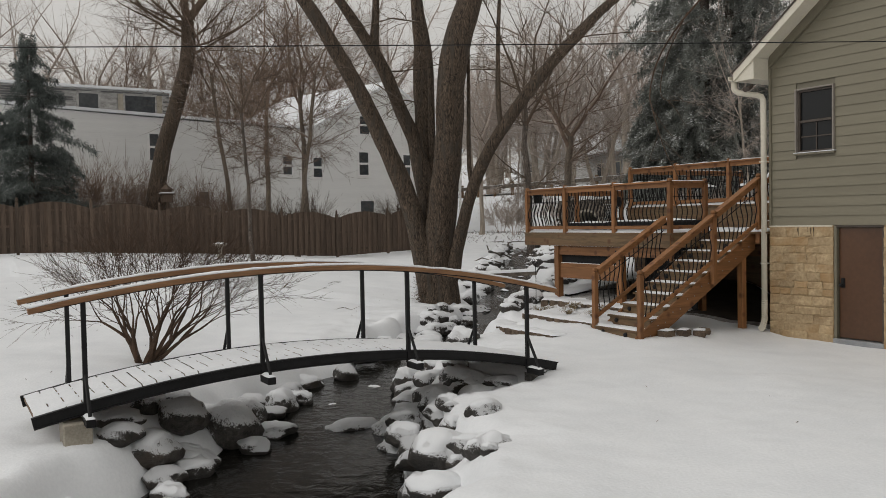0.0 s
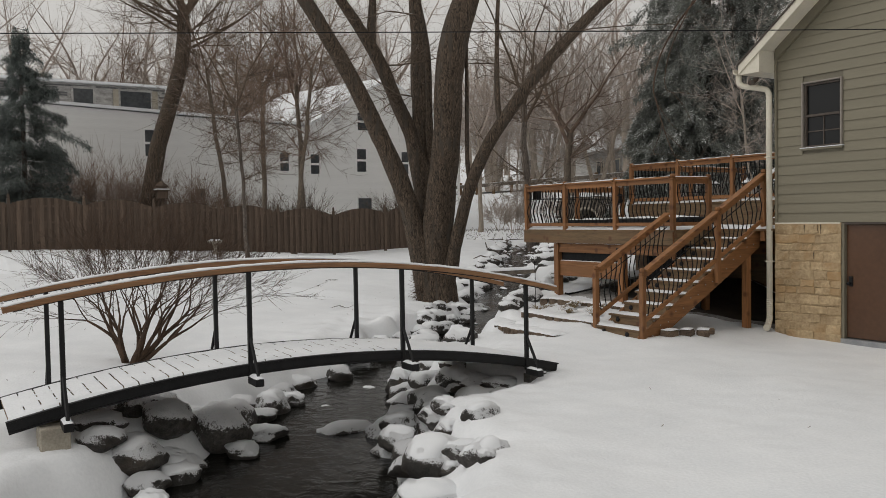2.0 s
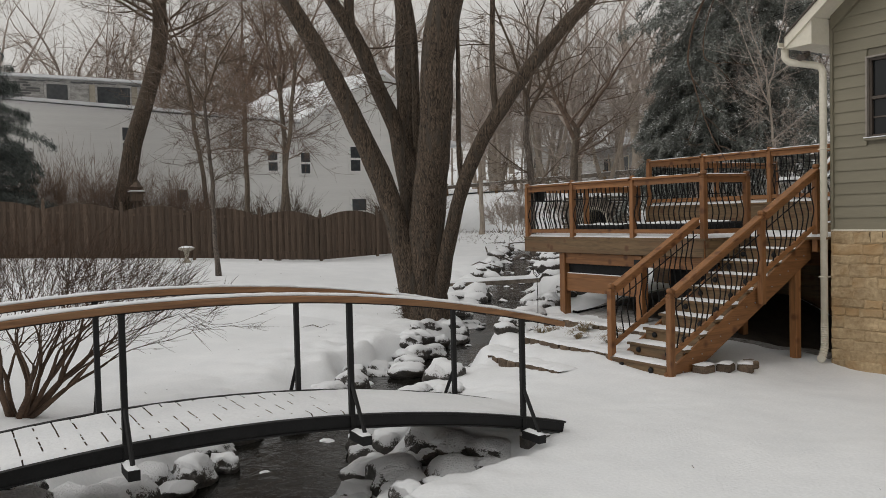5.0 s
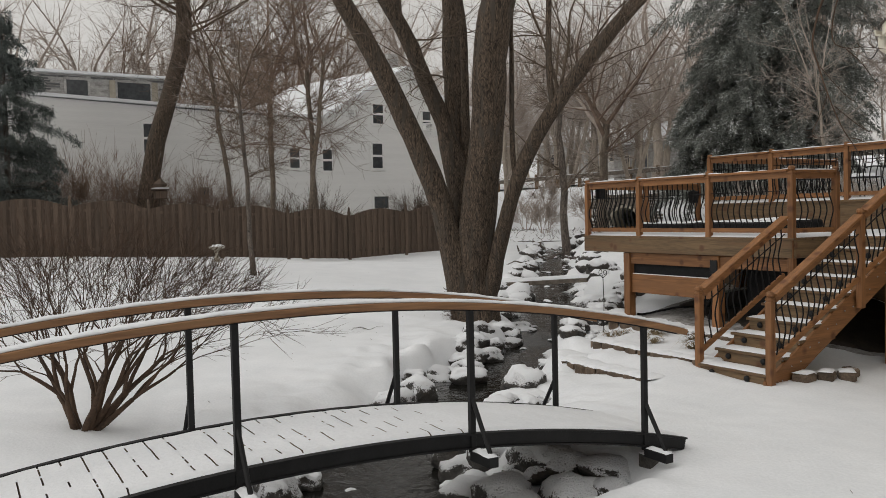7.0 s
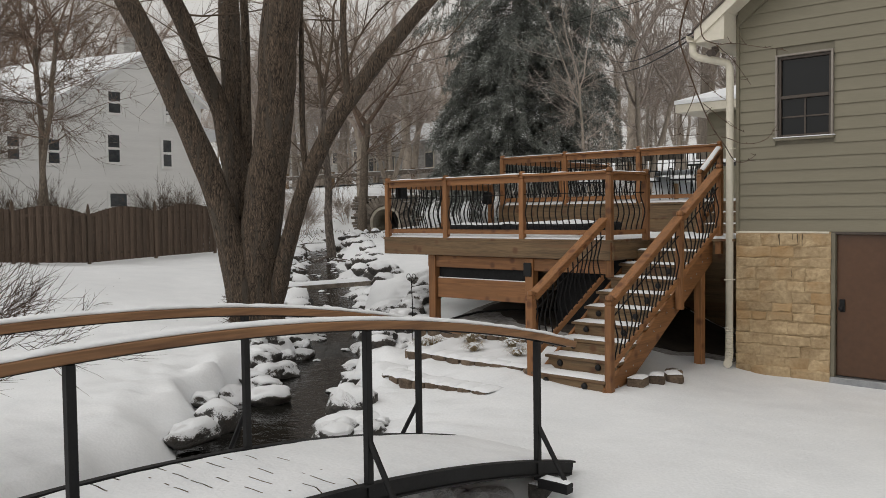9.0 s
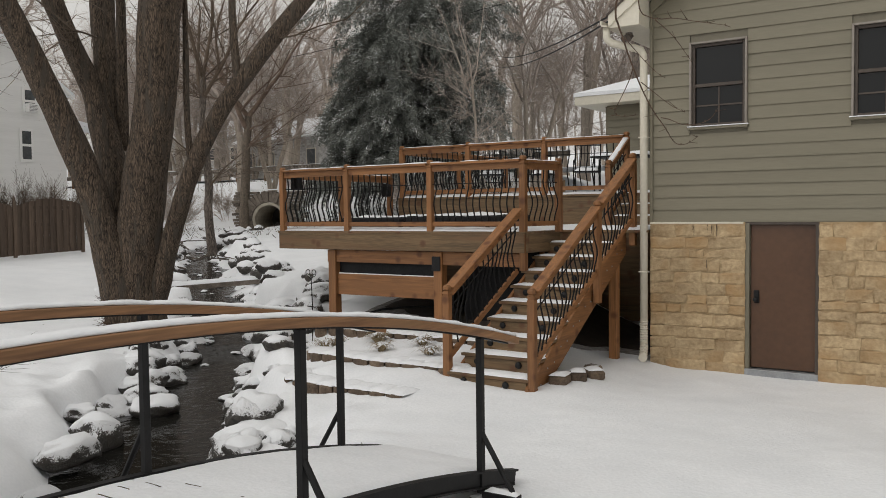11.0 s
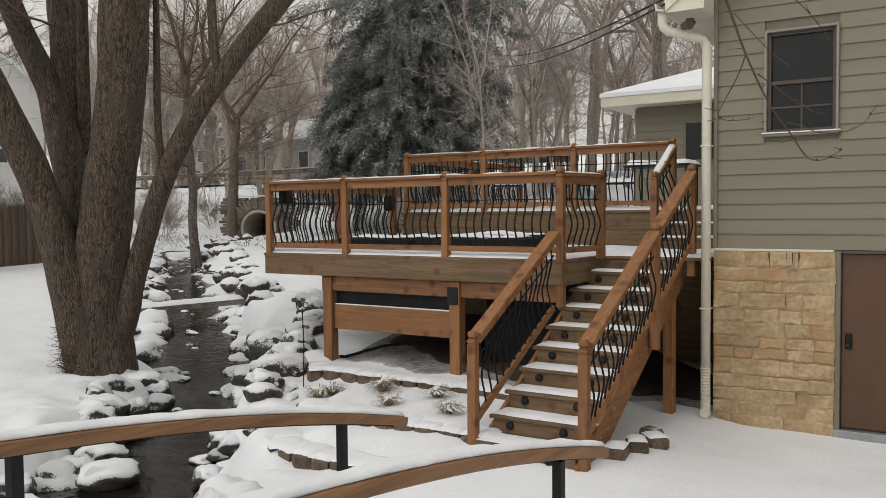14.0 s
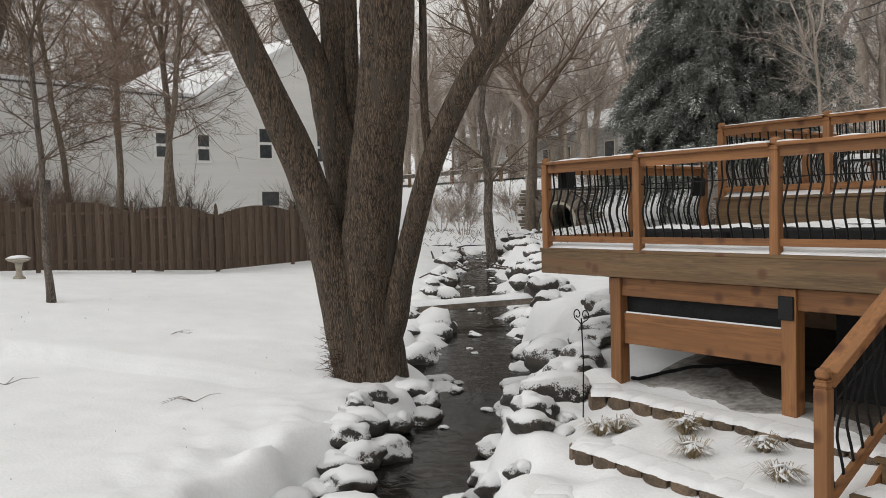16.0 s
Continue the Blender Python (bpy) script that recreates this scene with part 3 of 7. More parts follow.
# gutter and downspout
spout = thing("downspout", "cream metal downspout with gutter at the house corner", "downspout", (0, 0, 0))
gut = [(-0.465, 0.0), (-0.555, 0.02), (-0.57, 0.10), (-0.55, 0.10), (-0.54, 0.035), (-0.465, 0.02)]
g = Geo()
for y in (-RK - 0.04, HD):
    g.v += [(x, y, 4.735 + h) for x, h in gut]
g.f += [(i, (i + 1) % 6, 6 + (i + 1) % 6, 6 + i) for i in range(6)] + [tuple(range(6))[::-1], tuple(range(6, 12))]
part("gutter", g, CREAM, spout)
sq = [(-0.042, -0.032), (0.042, -0.032), (0.042, 0.032), (-0.042, 0.032)]
g = Geo().tube([(-0.51, -0.36, 4.74), (-0.51, -0.36, 4.62), (-0.50, -0.35, 4.58), (-0.45, -0.32, 4.53), (-0.18, -0.14, 4.46), (-0.11, -0.09, 4.43), (-0.08, -0.075, 4.36), (-0.075, -0.075, 4.24), (-0.075, -0.075, 0.55)], 0.055, 8)
part("pipe", g, CREAM, spout, smooth=True)
g = Geo()
zz, pth, rad = 0.62, [], []
for i in range(34):
    t = i / 33
    pth.append((-0.075 + 0.08 * max(0, t - 0.55), -0.075 - 0.35 * max(0, t - 0.6), 0.62 - 0.52 * min(1, t * 1.12)))
    rad.append(0.062 if i % 2 else 0.048)
part("flexible_end", Geo().tube(pth, rad, 10), CREAM, spout, "corrugated flexible outlet")
for z in (1.3, 3.2):
    part("strap", Geo().box(-0.134, -0.013, -0.133, 0.0, z, z + 0.018, 0.003), CREAM, spout)


def sash_window(name, w, y, trim, frame_mat, muntins=True):
    """A double-hung window: outer casing, frame, two panes and the bars of the lower one."""
    x0, x1, z0, z1 = w
    ob = thing(name, "double-hung window with dark brown frame", "window", kind="structure")
    for a, b, c, d, nm in ((x0 - 0.028, x0, z0 - 0.03, z1 + 0.028, "casing"), (x1, x1 + 0.028, z0 - 0.03, z1 + 0.028, "casing"), (x0, x1, z1, z1 + 0.028, "casing")):
        part(nm, Geo().box(a, b, y - 0.022, y + 0.05, c, d, 0.004), trim, ob)
    part("window_sill", Geo().box(x0 - 0.04, x1 + 0.04, y - 0.035, y + 0.08, z0 - 0.035, z0, 0.006), TRIMKHAKI, ob, "khaki window sill")
    part("sill_snow", Geo().box(x0 - 0.05, x1 + 0.05, y - 0.04, y + 0.04, z0 + 0.002, z0 + 0.016, 0.006), SNOW, ob)
    mid = (z0 + z1) / 2
    fr = Geo()
    for a, b, c, d in ((x0, x0 + 0.04, z0, z1), (x1 - 0.04, x1, z0, z1), (x0 + 0.04, x1 - 0.04, z1 - 0.04, z1), (x0 + 0.04, x1 - 0.04, z0, z0 + 0.05), (x0 + 0.04, x1 - 0.04, mid - 0.02, mid + 0.025)):
        fr.box(a, b, y + 0.03, y + 0.09, c, d, 0.004)
    part("window_frame", fr, frame_mat, ob)
    if muntins:
        bars = Geo().box((x0 + x1) / 2 - 0.011, (x0 + x1) / 2 + 0.011, y + 0.058, y + 0.072, z0 + 0.05, mid - 0.02, 0.002)
        bars.box(x0 + 0.04, x1 - 0.04, y + 0.056, y + 0.07, (z0 + mid) / 2, (z0 + mid) / 2 + 0.022, 0.002)
        part("glazing_bars", bars, DARKTRIM, ob, "dark glazing bars")
    for c, d in ((z0 + 0.05, mid - 0.02), (mid + 0.025, z1 - 0.04)):
        part("pane", Geo().box(x0 + 0.04, x1 - 0.04, y + 0.075, y + 0.081, c, d, 0.001), GLASS, ob)
    # black sheet in place of the unlit room behind the panes
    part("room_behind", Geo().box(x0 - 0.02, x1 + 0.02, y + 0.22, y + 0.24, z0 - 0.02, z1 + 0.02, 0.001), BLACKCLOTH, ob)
    return ob


sash_window("window_1", W1, 0.0, PALETRIM, DARKTRIM)
sash_window("window_2", W2, 0.0, PALETRIM, DARKTRIM)

door = thing("door_1", "closed brown painted steel basement door", "door", kind="structure")
x0, x1, z0, z1 = DOOR
part("door_leaf", Geo().box(x0 + 0.06, x1 - 0.05, 0.07, 0.115, 0.06, z1 - 0.03, 0.005), DOORBROWN, door)
for a, b in ((x0, x0 + 0.055), (x1 - 0.045, x1)):
    part("door_jamb", Geo().box(a, b, 0.0, 0.16, 0.0, z1, 0.005), TRIMKHAKI if a == x0 else DARKTRIM, door, "weathered painted jamb")
part("door_head", Geo().box(x0, x1, 0.005, 0.16, z1 - 0.025, z1 + 0.008, 0.004), DARKTRIM, door)
part("threshold", Geo().box(x0, x1, -0.03, 0.2, -0.06, 0.045, 0.008), GALVAN, door, "worn metal threshold")
hd = part("door_handle", Geo().box(x0 + 0.10, x0 + 0.17, 0.045, 0.072, 0.93, 1.10, 0.008), STEEL, door, "black handle set")
part("knob", Geo().lathe([(0.012, 0), (0.014, 0.03), (0.03, 0.045), (0.032, 0.065), (0.02, 0.08)], 12).mesh("knob", STEEL, True), STEEL, hd).matrix_basis = pose(x0 + 0.135, 0.047, 0.98, 90)

# the lower wing behind the deck
WX, WY = -3.12, 6.0
wing = thing("house_wing", "low khaki house wing with a snow-covered hip roof", "house", (WX, WY, 1.0))
part("wall", Geo().box(0, 3.1, 0, 0.2, -0.5, 3.5, 0.01), SIDING, wing)
part("wall", Geo().box(0.0, 0.2, 0.202, 6.0, -0.5, 3.5, 0.01), SIDING, wing)
z = 0.6
while z < 3.42:
    g = Geo().add([(-0.02, -0.022, z), (3.1, -0.022, z), (3.1, -0.006, z + 0.152), (-0.02, -0.006, z + 0.152), (3.1, -0.002, z), (-0.02, -0.002, z), (3.1, -0.002, z + 0.152), (-0.02, -0.002, z + 0.152)],
                  [(0, 1, 2, 3), (0, 5, 4, 1), (3, 2, 6, 7), (0, 3, 7, 5), (1, 4, 6, 2)])
    part("siding_board", g, SIDING, wing)
    z += 0.15
g = Geo()
rf = [(-0.54, -0.5, 3.48), (3.2, -0.5, 3.48), (3.2, 6.6, 3.48), (-0.54, 6.6, 3.48), (-0.54, -0.5, 3.66), (3.2, -0.5, 3.66), (3.2, 6.6, 3.66), (-0.54, 6.6, 3.66)]
g.add(rf, [(0, 1, 2, 3), (0, 4, 5, 1), (1, 5, 6, 2), (2, 6, 7, 3), (3, 7, 4, 0), (4, 7, 6, 5)])
part("eave", g, CREAM, wing, "cream boxed eave")
g = Geo().add([(-0.56, -0.52, 3.663), (3.2, -0.52, 3.663), (3.2, 6.6, 3.663), (-0.56, 6.6, 3.663), (-0.56, -0.52, 3.74), (3.2, -0.52, 3.74), (3.2, 6.6, 3.74), (-0.56, 6.6, 3.74), (0.9, 1.4, 4.36), (3.2, 1.4, 4.36), (0.9, 4.2, 4.36), (3.2, 4.2, 4.36)],
              [(0, 1, 5, 4), (1, 2, 6, 5), (2, 3, 7, 6), (3, 0, 4, 7), (4, 5, 9, 8), (4, 8, 10, 7), (7, 10, 11, 6), (5, 6, 11, 9), (8, 9, 11, 10), (0, 3, 2, 1)])
part("roof_snow", g, SNOW, wing, "smooth snow on the roof")
win = part("window", Geo().box(0.93, 1.78, -0.06, -0.02, 2.36, 3.16, 0.004), TRIMKHAKI, wing, "pair of casement windows")
for a in (0.97, 1.37):
    part("pane", Geo().box(a + 0.02, a + 0.34, -0.068, -0.061, 2.42, 3.11, 0.001), GLASS, win)


# ---------------------------------------------------------------- deck, rails and stair
def baluster(h, belly):
    """A wrought-iron baluster that bellies outwards (towards -y) in its lower half."""
    p = [(0, 0, 0)]
    for i in range(1, 12):
        t = i / 12
        p.append((0, -belly * math.exp(-((t - 0.36) / 0.2) ** 2) + belly * 0.25 * math.exp(-((t - 0.72) / 0.12) ** 2), h * t))
    p.append((0, 0, h))
    return Geo().tube(p, 0.0105, 5).mesh("baluster", IRON, True)


BALS = {belly: baluster(0.80, belly) for belly in (0.05, 0.075)}
POSTS = {}


def post_mesh(h, w=0.092):
    key = round(h, 2)
    if key not in POSTS:
        b = w / 2
        g = Geo().box(-b, b, -b, b, 0, h - 0.13, 0.006).box(-b + 0.008, b - 0.008, -b + 0.008, b - 0.008, h - 0.13, h - 0.115, 0.002)
        g.box(-b, b, -b, b, h - 0.115, h - 0.09, 0.004).box(-b + 0.008, b - 0.008, -b + 0.008, b - 0.008, h - 0.09, h - 0.075, 0.002).box(-b, b, -b, b, h - 0.075, h, 0.022)
        POSTS[key] = g.mesh("post", CEDAR[2])
    return POSTS[key]


def railing(name, label, posts, height=1.03, base=None, gap=0.115, snow=1.0, belly=0.075):
    """A deck railing: posts (x, y, floor z, drop below the floor), rails between them, belly balusters."""
    ob = thing(name, label, "railing", (posts[0][0], posts[0][1], posts[0][2]))
    o = Vector((posts[0][0], posts[0][1], posts[0][2]))
    for x, y, z, drop in posts:
        if drop is None:
            continue
        p = part("post", post_mesh(height + drop), CEDAR[2], ob)
        p.location = Vector((x, y, z - drop)) - o
    for (xa, ya, za, _), (xb, yb, zb, _) in zip(posts[:-1], posts[1:]):
        a, b = Vector((xa, ya, za)) - o, Vector((xb, yb, zb)) - o
        flat = Vector((b.x - a.x, b.y - a.y, 0))
        length, d = flat.length, flat.normalized()
        side = Vector((d.y, -d.x, 0))
        slope = abs(zb - za) > 0.1
        main = CEDAR[0] if abs(d.x) > 0.5 else CEDAR[1]
        p0, p1 = a + d * 0.04, b - d * 0.04
        z0, z1 = a.z + (b.z - a.z) * 0.04 / length, b.z - (b.z - a.z) * 0.04 / length
        def run(lo, hi, w, top):
            return Geo().sweep([(p0.x, p0.y, z0 + top), (p1.x, p1.y, z1 + top)], [(-w, lo), (w, lo), (w, hi), (-w, hi)], side)
        top = height - 0.05
        part("top_rail", run(-0.13, -0.037, 0.019, top), main, ob)
        part("cap_rail", Geo().sweep([(p0.x, p0.y, z0 + top), (p1.x, p1.y, z1 + top)], [(-0.066, -0.036), (0.066, -0.036), (0.07, -0.03), (0.07, -0.004), (0.064, 0.0), (-0.064, 0.0), (-0.07, -0.004), (-0.07, -0.03)], side), main, ob)
        if snow:
            n = max(3, int(length / 0.12))
            path = [tuple(Vector((p0.x, p0.y, z0 + top)).lerp(Vector((p1.x, p1.y, z1 + top)), i / n)) for i in range(n + 1)]
            g = Geo().sweep(path, [(-0.05, 0.001), (0.05, 0.001), (0.048, 0.006), (0.02, 0.012), (-0.02, 0.012), (-0.046, 0.005)], side)
            g.v = [(x, y, z + ((snow - 1) * 0.030 + 0.022 * fractal(x + o.x, y + o.y, z, 4) if i % 6 > 1 else -0.004)) for i, (x, y, z) in enumerate(g.v)]
            part("rail_snow", g, SNOW, ob, "thin line of snow", True)
        part("bottom_rail", run(0.0, 0.07, 0.019, 0.075), main, ob)
        part("cross_bar", run(0.0, 0.012, 0.006, 0.70), IRON, ob, "thin black bar")
        k = max(2, int(round(length / gap)))
        turn = math.atan2(-side.x, side.y)
        for i in range(1, k):
            t = i / k
            q = a.lerp(b, t)
            bl = part("baluster", BALS[belly], IRON, ob)
            bl.matrix_basis = Matrix.Translation((q.x, q.y, q.z + 0.12)) @ Matrix.Rotation(math.atan2(side.y, side.x) + math.pi / 2, 4, "Z")
    return ob


DZ, UZ = 1.90, 2.47          # floors of the lower and the upper deck
FY, LX, RX = -1.11, -6.14, -1.42
BACK = 2.0                   # front edge of the upper deck

deck = thing("deck", "raised wooden deck with weathered fascia on posts", "deck", (-3.8, 0.6, 0.4))
DO = Vector((-3.8, 0.6, 0.4))


def dbox(name, x0, x1, y0, y1, z0, z1, mat, label="", c=0.006, parent=None):
    return part(name, Geo().box(x0 - DO.x, x1 - DO.x, y0 - DO.y, y1 - DO.y, z0 - DO.z, z1 - DO.z, c), mat, parent or deck, label)


dbox("fascia", LX, RX, FY - 0.035, FY, DZ - 0.30, DZ - 0.035, OLDWOOD[0], "weathered brown fascia board")
dbox("fascia", LX - 0.035, LX, FY, BACK, DZ - 0.30, DZ - 0.035, OLDWOOD[1])
dbox("fascia", RX, RX + 0.035, FY, BACK, DZ - 0.30, DZ - 0.035, OLDWOOD[1])
y = FY - 0.03
while y < BACK - 0.1:
    dbox("floor_board", LX - 0.03, RX + 0.03, y, y + 0.136, DZ - 0.034, DZ, OLDWOOD[0], c=0.004)
    y += 0.142
dbox("joist_beam", LX + 1.0, RX - 0.05, FY + 0.06, FY + 0.14, DZ - 0.51, DZ - 0.31, CEDAR[0], "heavy carrying beam")
dbox("joist_beam", LX + 1.0, RX - 0.05, 1.9, 1.98, DZ - 0.58, DZ - 0.31, CEDAR[0])
for i in range(12):
    x = LX + 0.3 + i * 0.4
    dbox("joist", x, x + 0.04, FY + 0.01, BACK - 0.02, DZ - 0.29, DZ - 0.04, OLDWOOD[1])
for x, y in ((LX + 1.12, FY + 0.10), (-2.93, FY + 0.10), (LX + 1.12, 1.94), (-2.93, 1.94)):
    z = ground_z(x, y) - 0.05
    dbox("support_post", x - 0.075, x + 0.075, y - 0.075, y + 0.075, z, DZ - 0.31, CEDAR[2])
dbox("skirt_snow", LX + 1.22, -3.03, FY + 0.082, FY + 0.118, 1.201, 1.214, SNOW, "thin line of snow")
dbox("skirt_board", LX + 1.20, -3.01, FY + 0.08, FY + 0.12, 0.86, 1.20, CEDAR[0], "wide orange-brown skirt board")
dbox("post_bracket", -3.02, -2.87, FY + 0.0, FY + 0.024, DZ - 0.60, DZ - 0.38, STEEL, "black steel bracket")
# upper deck
dbox("upper_fascia", -5.92, -1.10, BACK, BACK + 0.04, UZ - 0.29, UZ - 0.035, OLDWOOD[0])
dbox("upper_step_board", -5.92, -1.10, BACK + 0.005, BACK + 0.035, DZ - 0.02, UZ - 0.284, OLDWOOD[0])
y = BACK - 0.03
while y < 6.4:
    dbox("upper_floor_board", -5.94, -0.02, y, y + 0.136, UZ - 0.034, UZ, OLDWOOD[0], c=0.004)
    y += 0.142
for x, y in ((-5.6, 3.0), (-5.6, 6.2), (-3.0, 6.2), (-0.4, 6.2), (-0.4, 2.4), (-1.3, 2.4)):
    dbox("support_post", x - 0.07, x + 0.07, y - 0.07, y + 0.07, ground_z(x, y) - 0.1, UZ - 0.04, CEDAR[2])


def snow_slab(x0, x1, y0, y1, z, h, seed=0, step=0.10):
    """A soft layer of snow with a rounded, uneven edge."""
    nx_, ny_ = max(3, int((x1 - x0) / step)), max(3, int((y1 - y0) / step))
    g = Geo()
    for j in range(ny_ + 1):
        for i in range(nx_ + 1):
            u, v = i / nx_, j / ny_
            e = min(u * (x1 - x0), (1 - u) * (x1 - x0), v * (y1 - y0), (1 - v) * (y1 - y0))
            px, py = x0 + u * (x1 - x0), y0 + v * (y1 - y0)
            r = h * (0.25 + 0.75 * min(1, e / 0.06) ** 0.6) * (1 + 0.3 * fractal(px + seed, py, 0.0, 2.2))
            edge = 0.012 * fractal(px * 4 + seed, py * 4) if e < 1e-6 else 0
            g.v.append((px + edge, py + edge, z + (r if e > 1e-6 else 0.002)))
    for j in range(ny_):
        for i in range(nx_):
            a = j * (nx_ + 1) + i
            g.f.append((a, a + 1, a + nx_ + 2, a + nx_ + 1))
    return g


def dsnow(x0, x1, y0, y1, z, h, seed=0):
    g = snow_slab(x0, x1, y0, y1, z, h, seed)
    g.v = [tuple(Vector(p) - DO) for p in g.v]
    return part("floor_snow", g, SNOW, deck, "snow lying on the boards", True)


dsnow(LX + 0.0, RX - 0.02, FY, BACK - 0.02, DZ + 0.001, 0.05, 3)
dsnow(-5.9, -0.06, BACK + 0.02, 6.4, UZ + 0.001, 0.05, 9)

railing("deck_railing", "cedar deck railing with black belly balusters along the lower deck", [(-6.08, FY + 0.02, DZ, 0.02), (-4.66, FY + 0.02, DZ, 0.02), (-3.04, FY + 0.02, DZ, 0.02), (-1.46, FY + 0.02, DZ, 0.55)], 1.075)
railing("deck_railing", "short cedar railing beside the stair landing", [(-1.46, FY + 0.02, DZ, None), (-1.29, -0.30, DZ, 0.02)], 1.06)
railing("deck_railing", "cedar deck railing on the stream side of the lower deck", [(-6.08, BACK - 0.06, DZ, 0.02), (-6.08, 0.45, DZ, 0.02), (-6.08, FY + 0.02, DZ, None)], 1.06)
railing("deck_railing", "cedar railing along the upper deck edge", [(-5.85, BACK + 0.06, UZ, 0.02), (-4.30, BACK + 0.06, UZ, 0.02), (-2.69, BACK + 0.06, UZ, 0.02), (-1.15, BACK + 0.06, UZ, 0.02)], 1.04)
railing("deck_railing", "cedar railing on the far side of the upper deck", [(-5.85, 6.3, UZ, 0.02), (-5.85, 4.2, UZ, 0.02), (-5.85, BACK + 0.06, UZ, None)], 1.04)

# stair: ten risers to the landing, three more to the upper deck
RISE, RUN, SX0, SX1, SY = 0.186, 0.325, -1.47, -0.43, -3.0
stair = thing("stair", "wooden outdoor stair with snow on the treads", "stair", (-0.98, SY, 0.05))
SO = Vector((-0.98, SY, 0.05))


def sbox(name, x0, x1, y0, y1, z0, z1, mat, label="", c=0.006):
    return part(name, Geo().box(x0 - SO.x, x1 - SO.x, y0 - SO.y, y1 - SO.y, z0 - SO.z, z1 - SO.z, c), mat, stair, label)


STEPS = []
for i in range(9):
    STEPS.append((SY + i * RUN, 0.05 + (i + 1) * RISE, 0.05 + i * RISE))
for i in range(3):
    STEPS.append((1.30 + i * 0.28, DZ + (i + 1) * 0.19, DZ + i * 0.19))
for n, (y, zt, zb) in enumerate(STEPS):
    xa, xb = (SX0, SX1) if n < 9 else (-1.06, -0.06)
    sbox("riser", xa, xb, y, y + 0.03, zb - 0.03, zt - 0.038, OLDWOOD[0])
    sbox("tread", xa - 0.04, xb + 0.04, y - 0.025, y + RUN + 0.01, zt - 0.036, zt, OLDWOOD[0])
    g = snow_slab(xa - 0.03, xb + 0.03, y - 0.008 + 0.012 * (n % 3), y + RUN - 0.005, zt + 0.001, 0.024, n * 7.0, 0.05)
    g.v = [tuple(Vector(p) - SO) for p in g.v]
    part("tread_snow", g, SNOW, stair, "snow on the tread", True)
    if n < 9:
        for x in (-1.28, -0.70):
            lamp = part("step_light", Geo().lathe([(0.043, 0), (0.043, 0.014), (0.036, 0.028), (0.018, 0.038)], 12).mesh("step_light", STEEL, True), STEEL, stair, "small dark dome step light")
            lamp.matrix_basis = Matrix.Translation(Vector((x, y, (zt + zb) / 2)) - SO) @ Matrix.Rotation(radians(90), 4, "X")
# landing
y = SY + 9 * RUN
sbox("landing_riser", SX0, SX1, y, y + 0.03, DZ - RISE - 0.03, DZ - 0.04, OLDWOOD[0])
sbox("landing_board", SX0 + 0.12, -0.02, y - 0.02, 1.32, DZ - 0.036, DZ, OLDWOOD[0])
g = snow_slab(RX + 0.02, -0.06, y - 0.015, 1.29, DZ + 0.001, 0.045, 77, 0.08)
g.v = [tuple(Vector(p) - SO) for p in g.v]
part("landing_snow", g, SNOW, stair, "snow on the landing", True)
for x in (SX0 - 0.045, SX1 + 0.003):
    a, b = Vector((x, SY - 0.03, 0.0)), Vector((x, SY + 9 * RUN, 0.05 + 9 * RISE))
    g = Geo()
    pitch, end, up = RISE / RUN, 9 * RUN + 0.12, 0.05 if x < -1.0 else 0.09
    lo = [(0, -0.03, -0.06), (0, (0.235 - 0.06) / pitch, -0.06), (0, end, end * pitch - 0.235), (0, end, end * pitch + up - 0.02), (0, end - 0.1, end * pitch + up - 0.02), (0, -0.03, up)]
    vs = [(x - SO.x, v[1], v[2]) for v in lo] + [(x - SO.x + 0.042, v[1], v[2]) for v in lo]
    g.add(vs, [(0, 5, 4, 3, 2, 1), (6, 7, 8, 9, 10, 11)] + [(i, (i + 1) % 6, 6 + (i + 1) % 6, 6 + i) for i in range(6)])
    part("stringer", g, CEDAR[1], stair, "diagonal cedar stringer")
for i in range(16):
    y = 0.10 + i * 0.185
    bolt = part("bolt", Geo().lathe([(0.011, 0), (0.011, 0.004), (0.006, 0.009)], 8), GALVAN, stair, "small pale bolt head")
    bolt.matrix_basis = Matrix.Translation((SX1 + 0.045 - SO.x, y, y * RISE / RUN - 0.02 - 0.06 * (i % 2))) @ Matrix.Rotation(radians(90), 4, "Y")
for x, y, z in ((-0.45, -0.25, 1.45), (-1.47, -0.2, 1.45)):
    sbox("support_post", x - 0.06, x + 0.06, y - 0.06, y + 0.06, ground_z(x, y) - 0.08, z, CEDAR[2])

NZ = 0.05
railing("stair_railing", "sloping cedar stair railing with black balusters", [(-1.48, FY - 0.08, NZ + 0.22 + 0.565 * 1.78, None), (-1.53, -2.97, NZ + 0.22, 0.24)], 1.03, snow=0, belly=0.05)
railing("stair_railing", "sloping cedar stair railing beside the house", [(-0.36, -2.97, NZ + 0.22, 0.24), (-0.31, -1.18, NZ + 0.22 + 0.57 * 1.79, 0.33), (-0.27, 0.02, NZ + 0.22 + 0.57 * 2.99, 0.30)], 1.03, snow=0, belly=0.05)
railing("stair_railing", "short sloping railing up to the upper deck", [(-1.17, 1.33, DZ + 0.07, 0.1), (-1.13, BACK + 0.02, UZ - 0.02, None)], 1.03)


# ---------------------------------------------------------------- arched footbridge
BX0, BX1, BY0, BY1, BC = -0.30, 0.98, -12.62, -5.90, -9.52


def arch(y, top=0.645):
    return top - 0.0345 * (y - BC) ** 2


def rail_arch(y, top=1.714):
    """The handrail's curve, a little longer drawn than the deck's."""
    return top - 0.03435 * (y + 9.666) ** 2


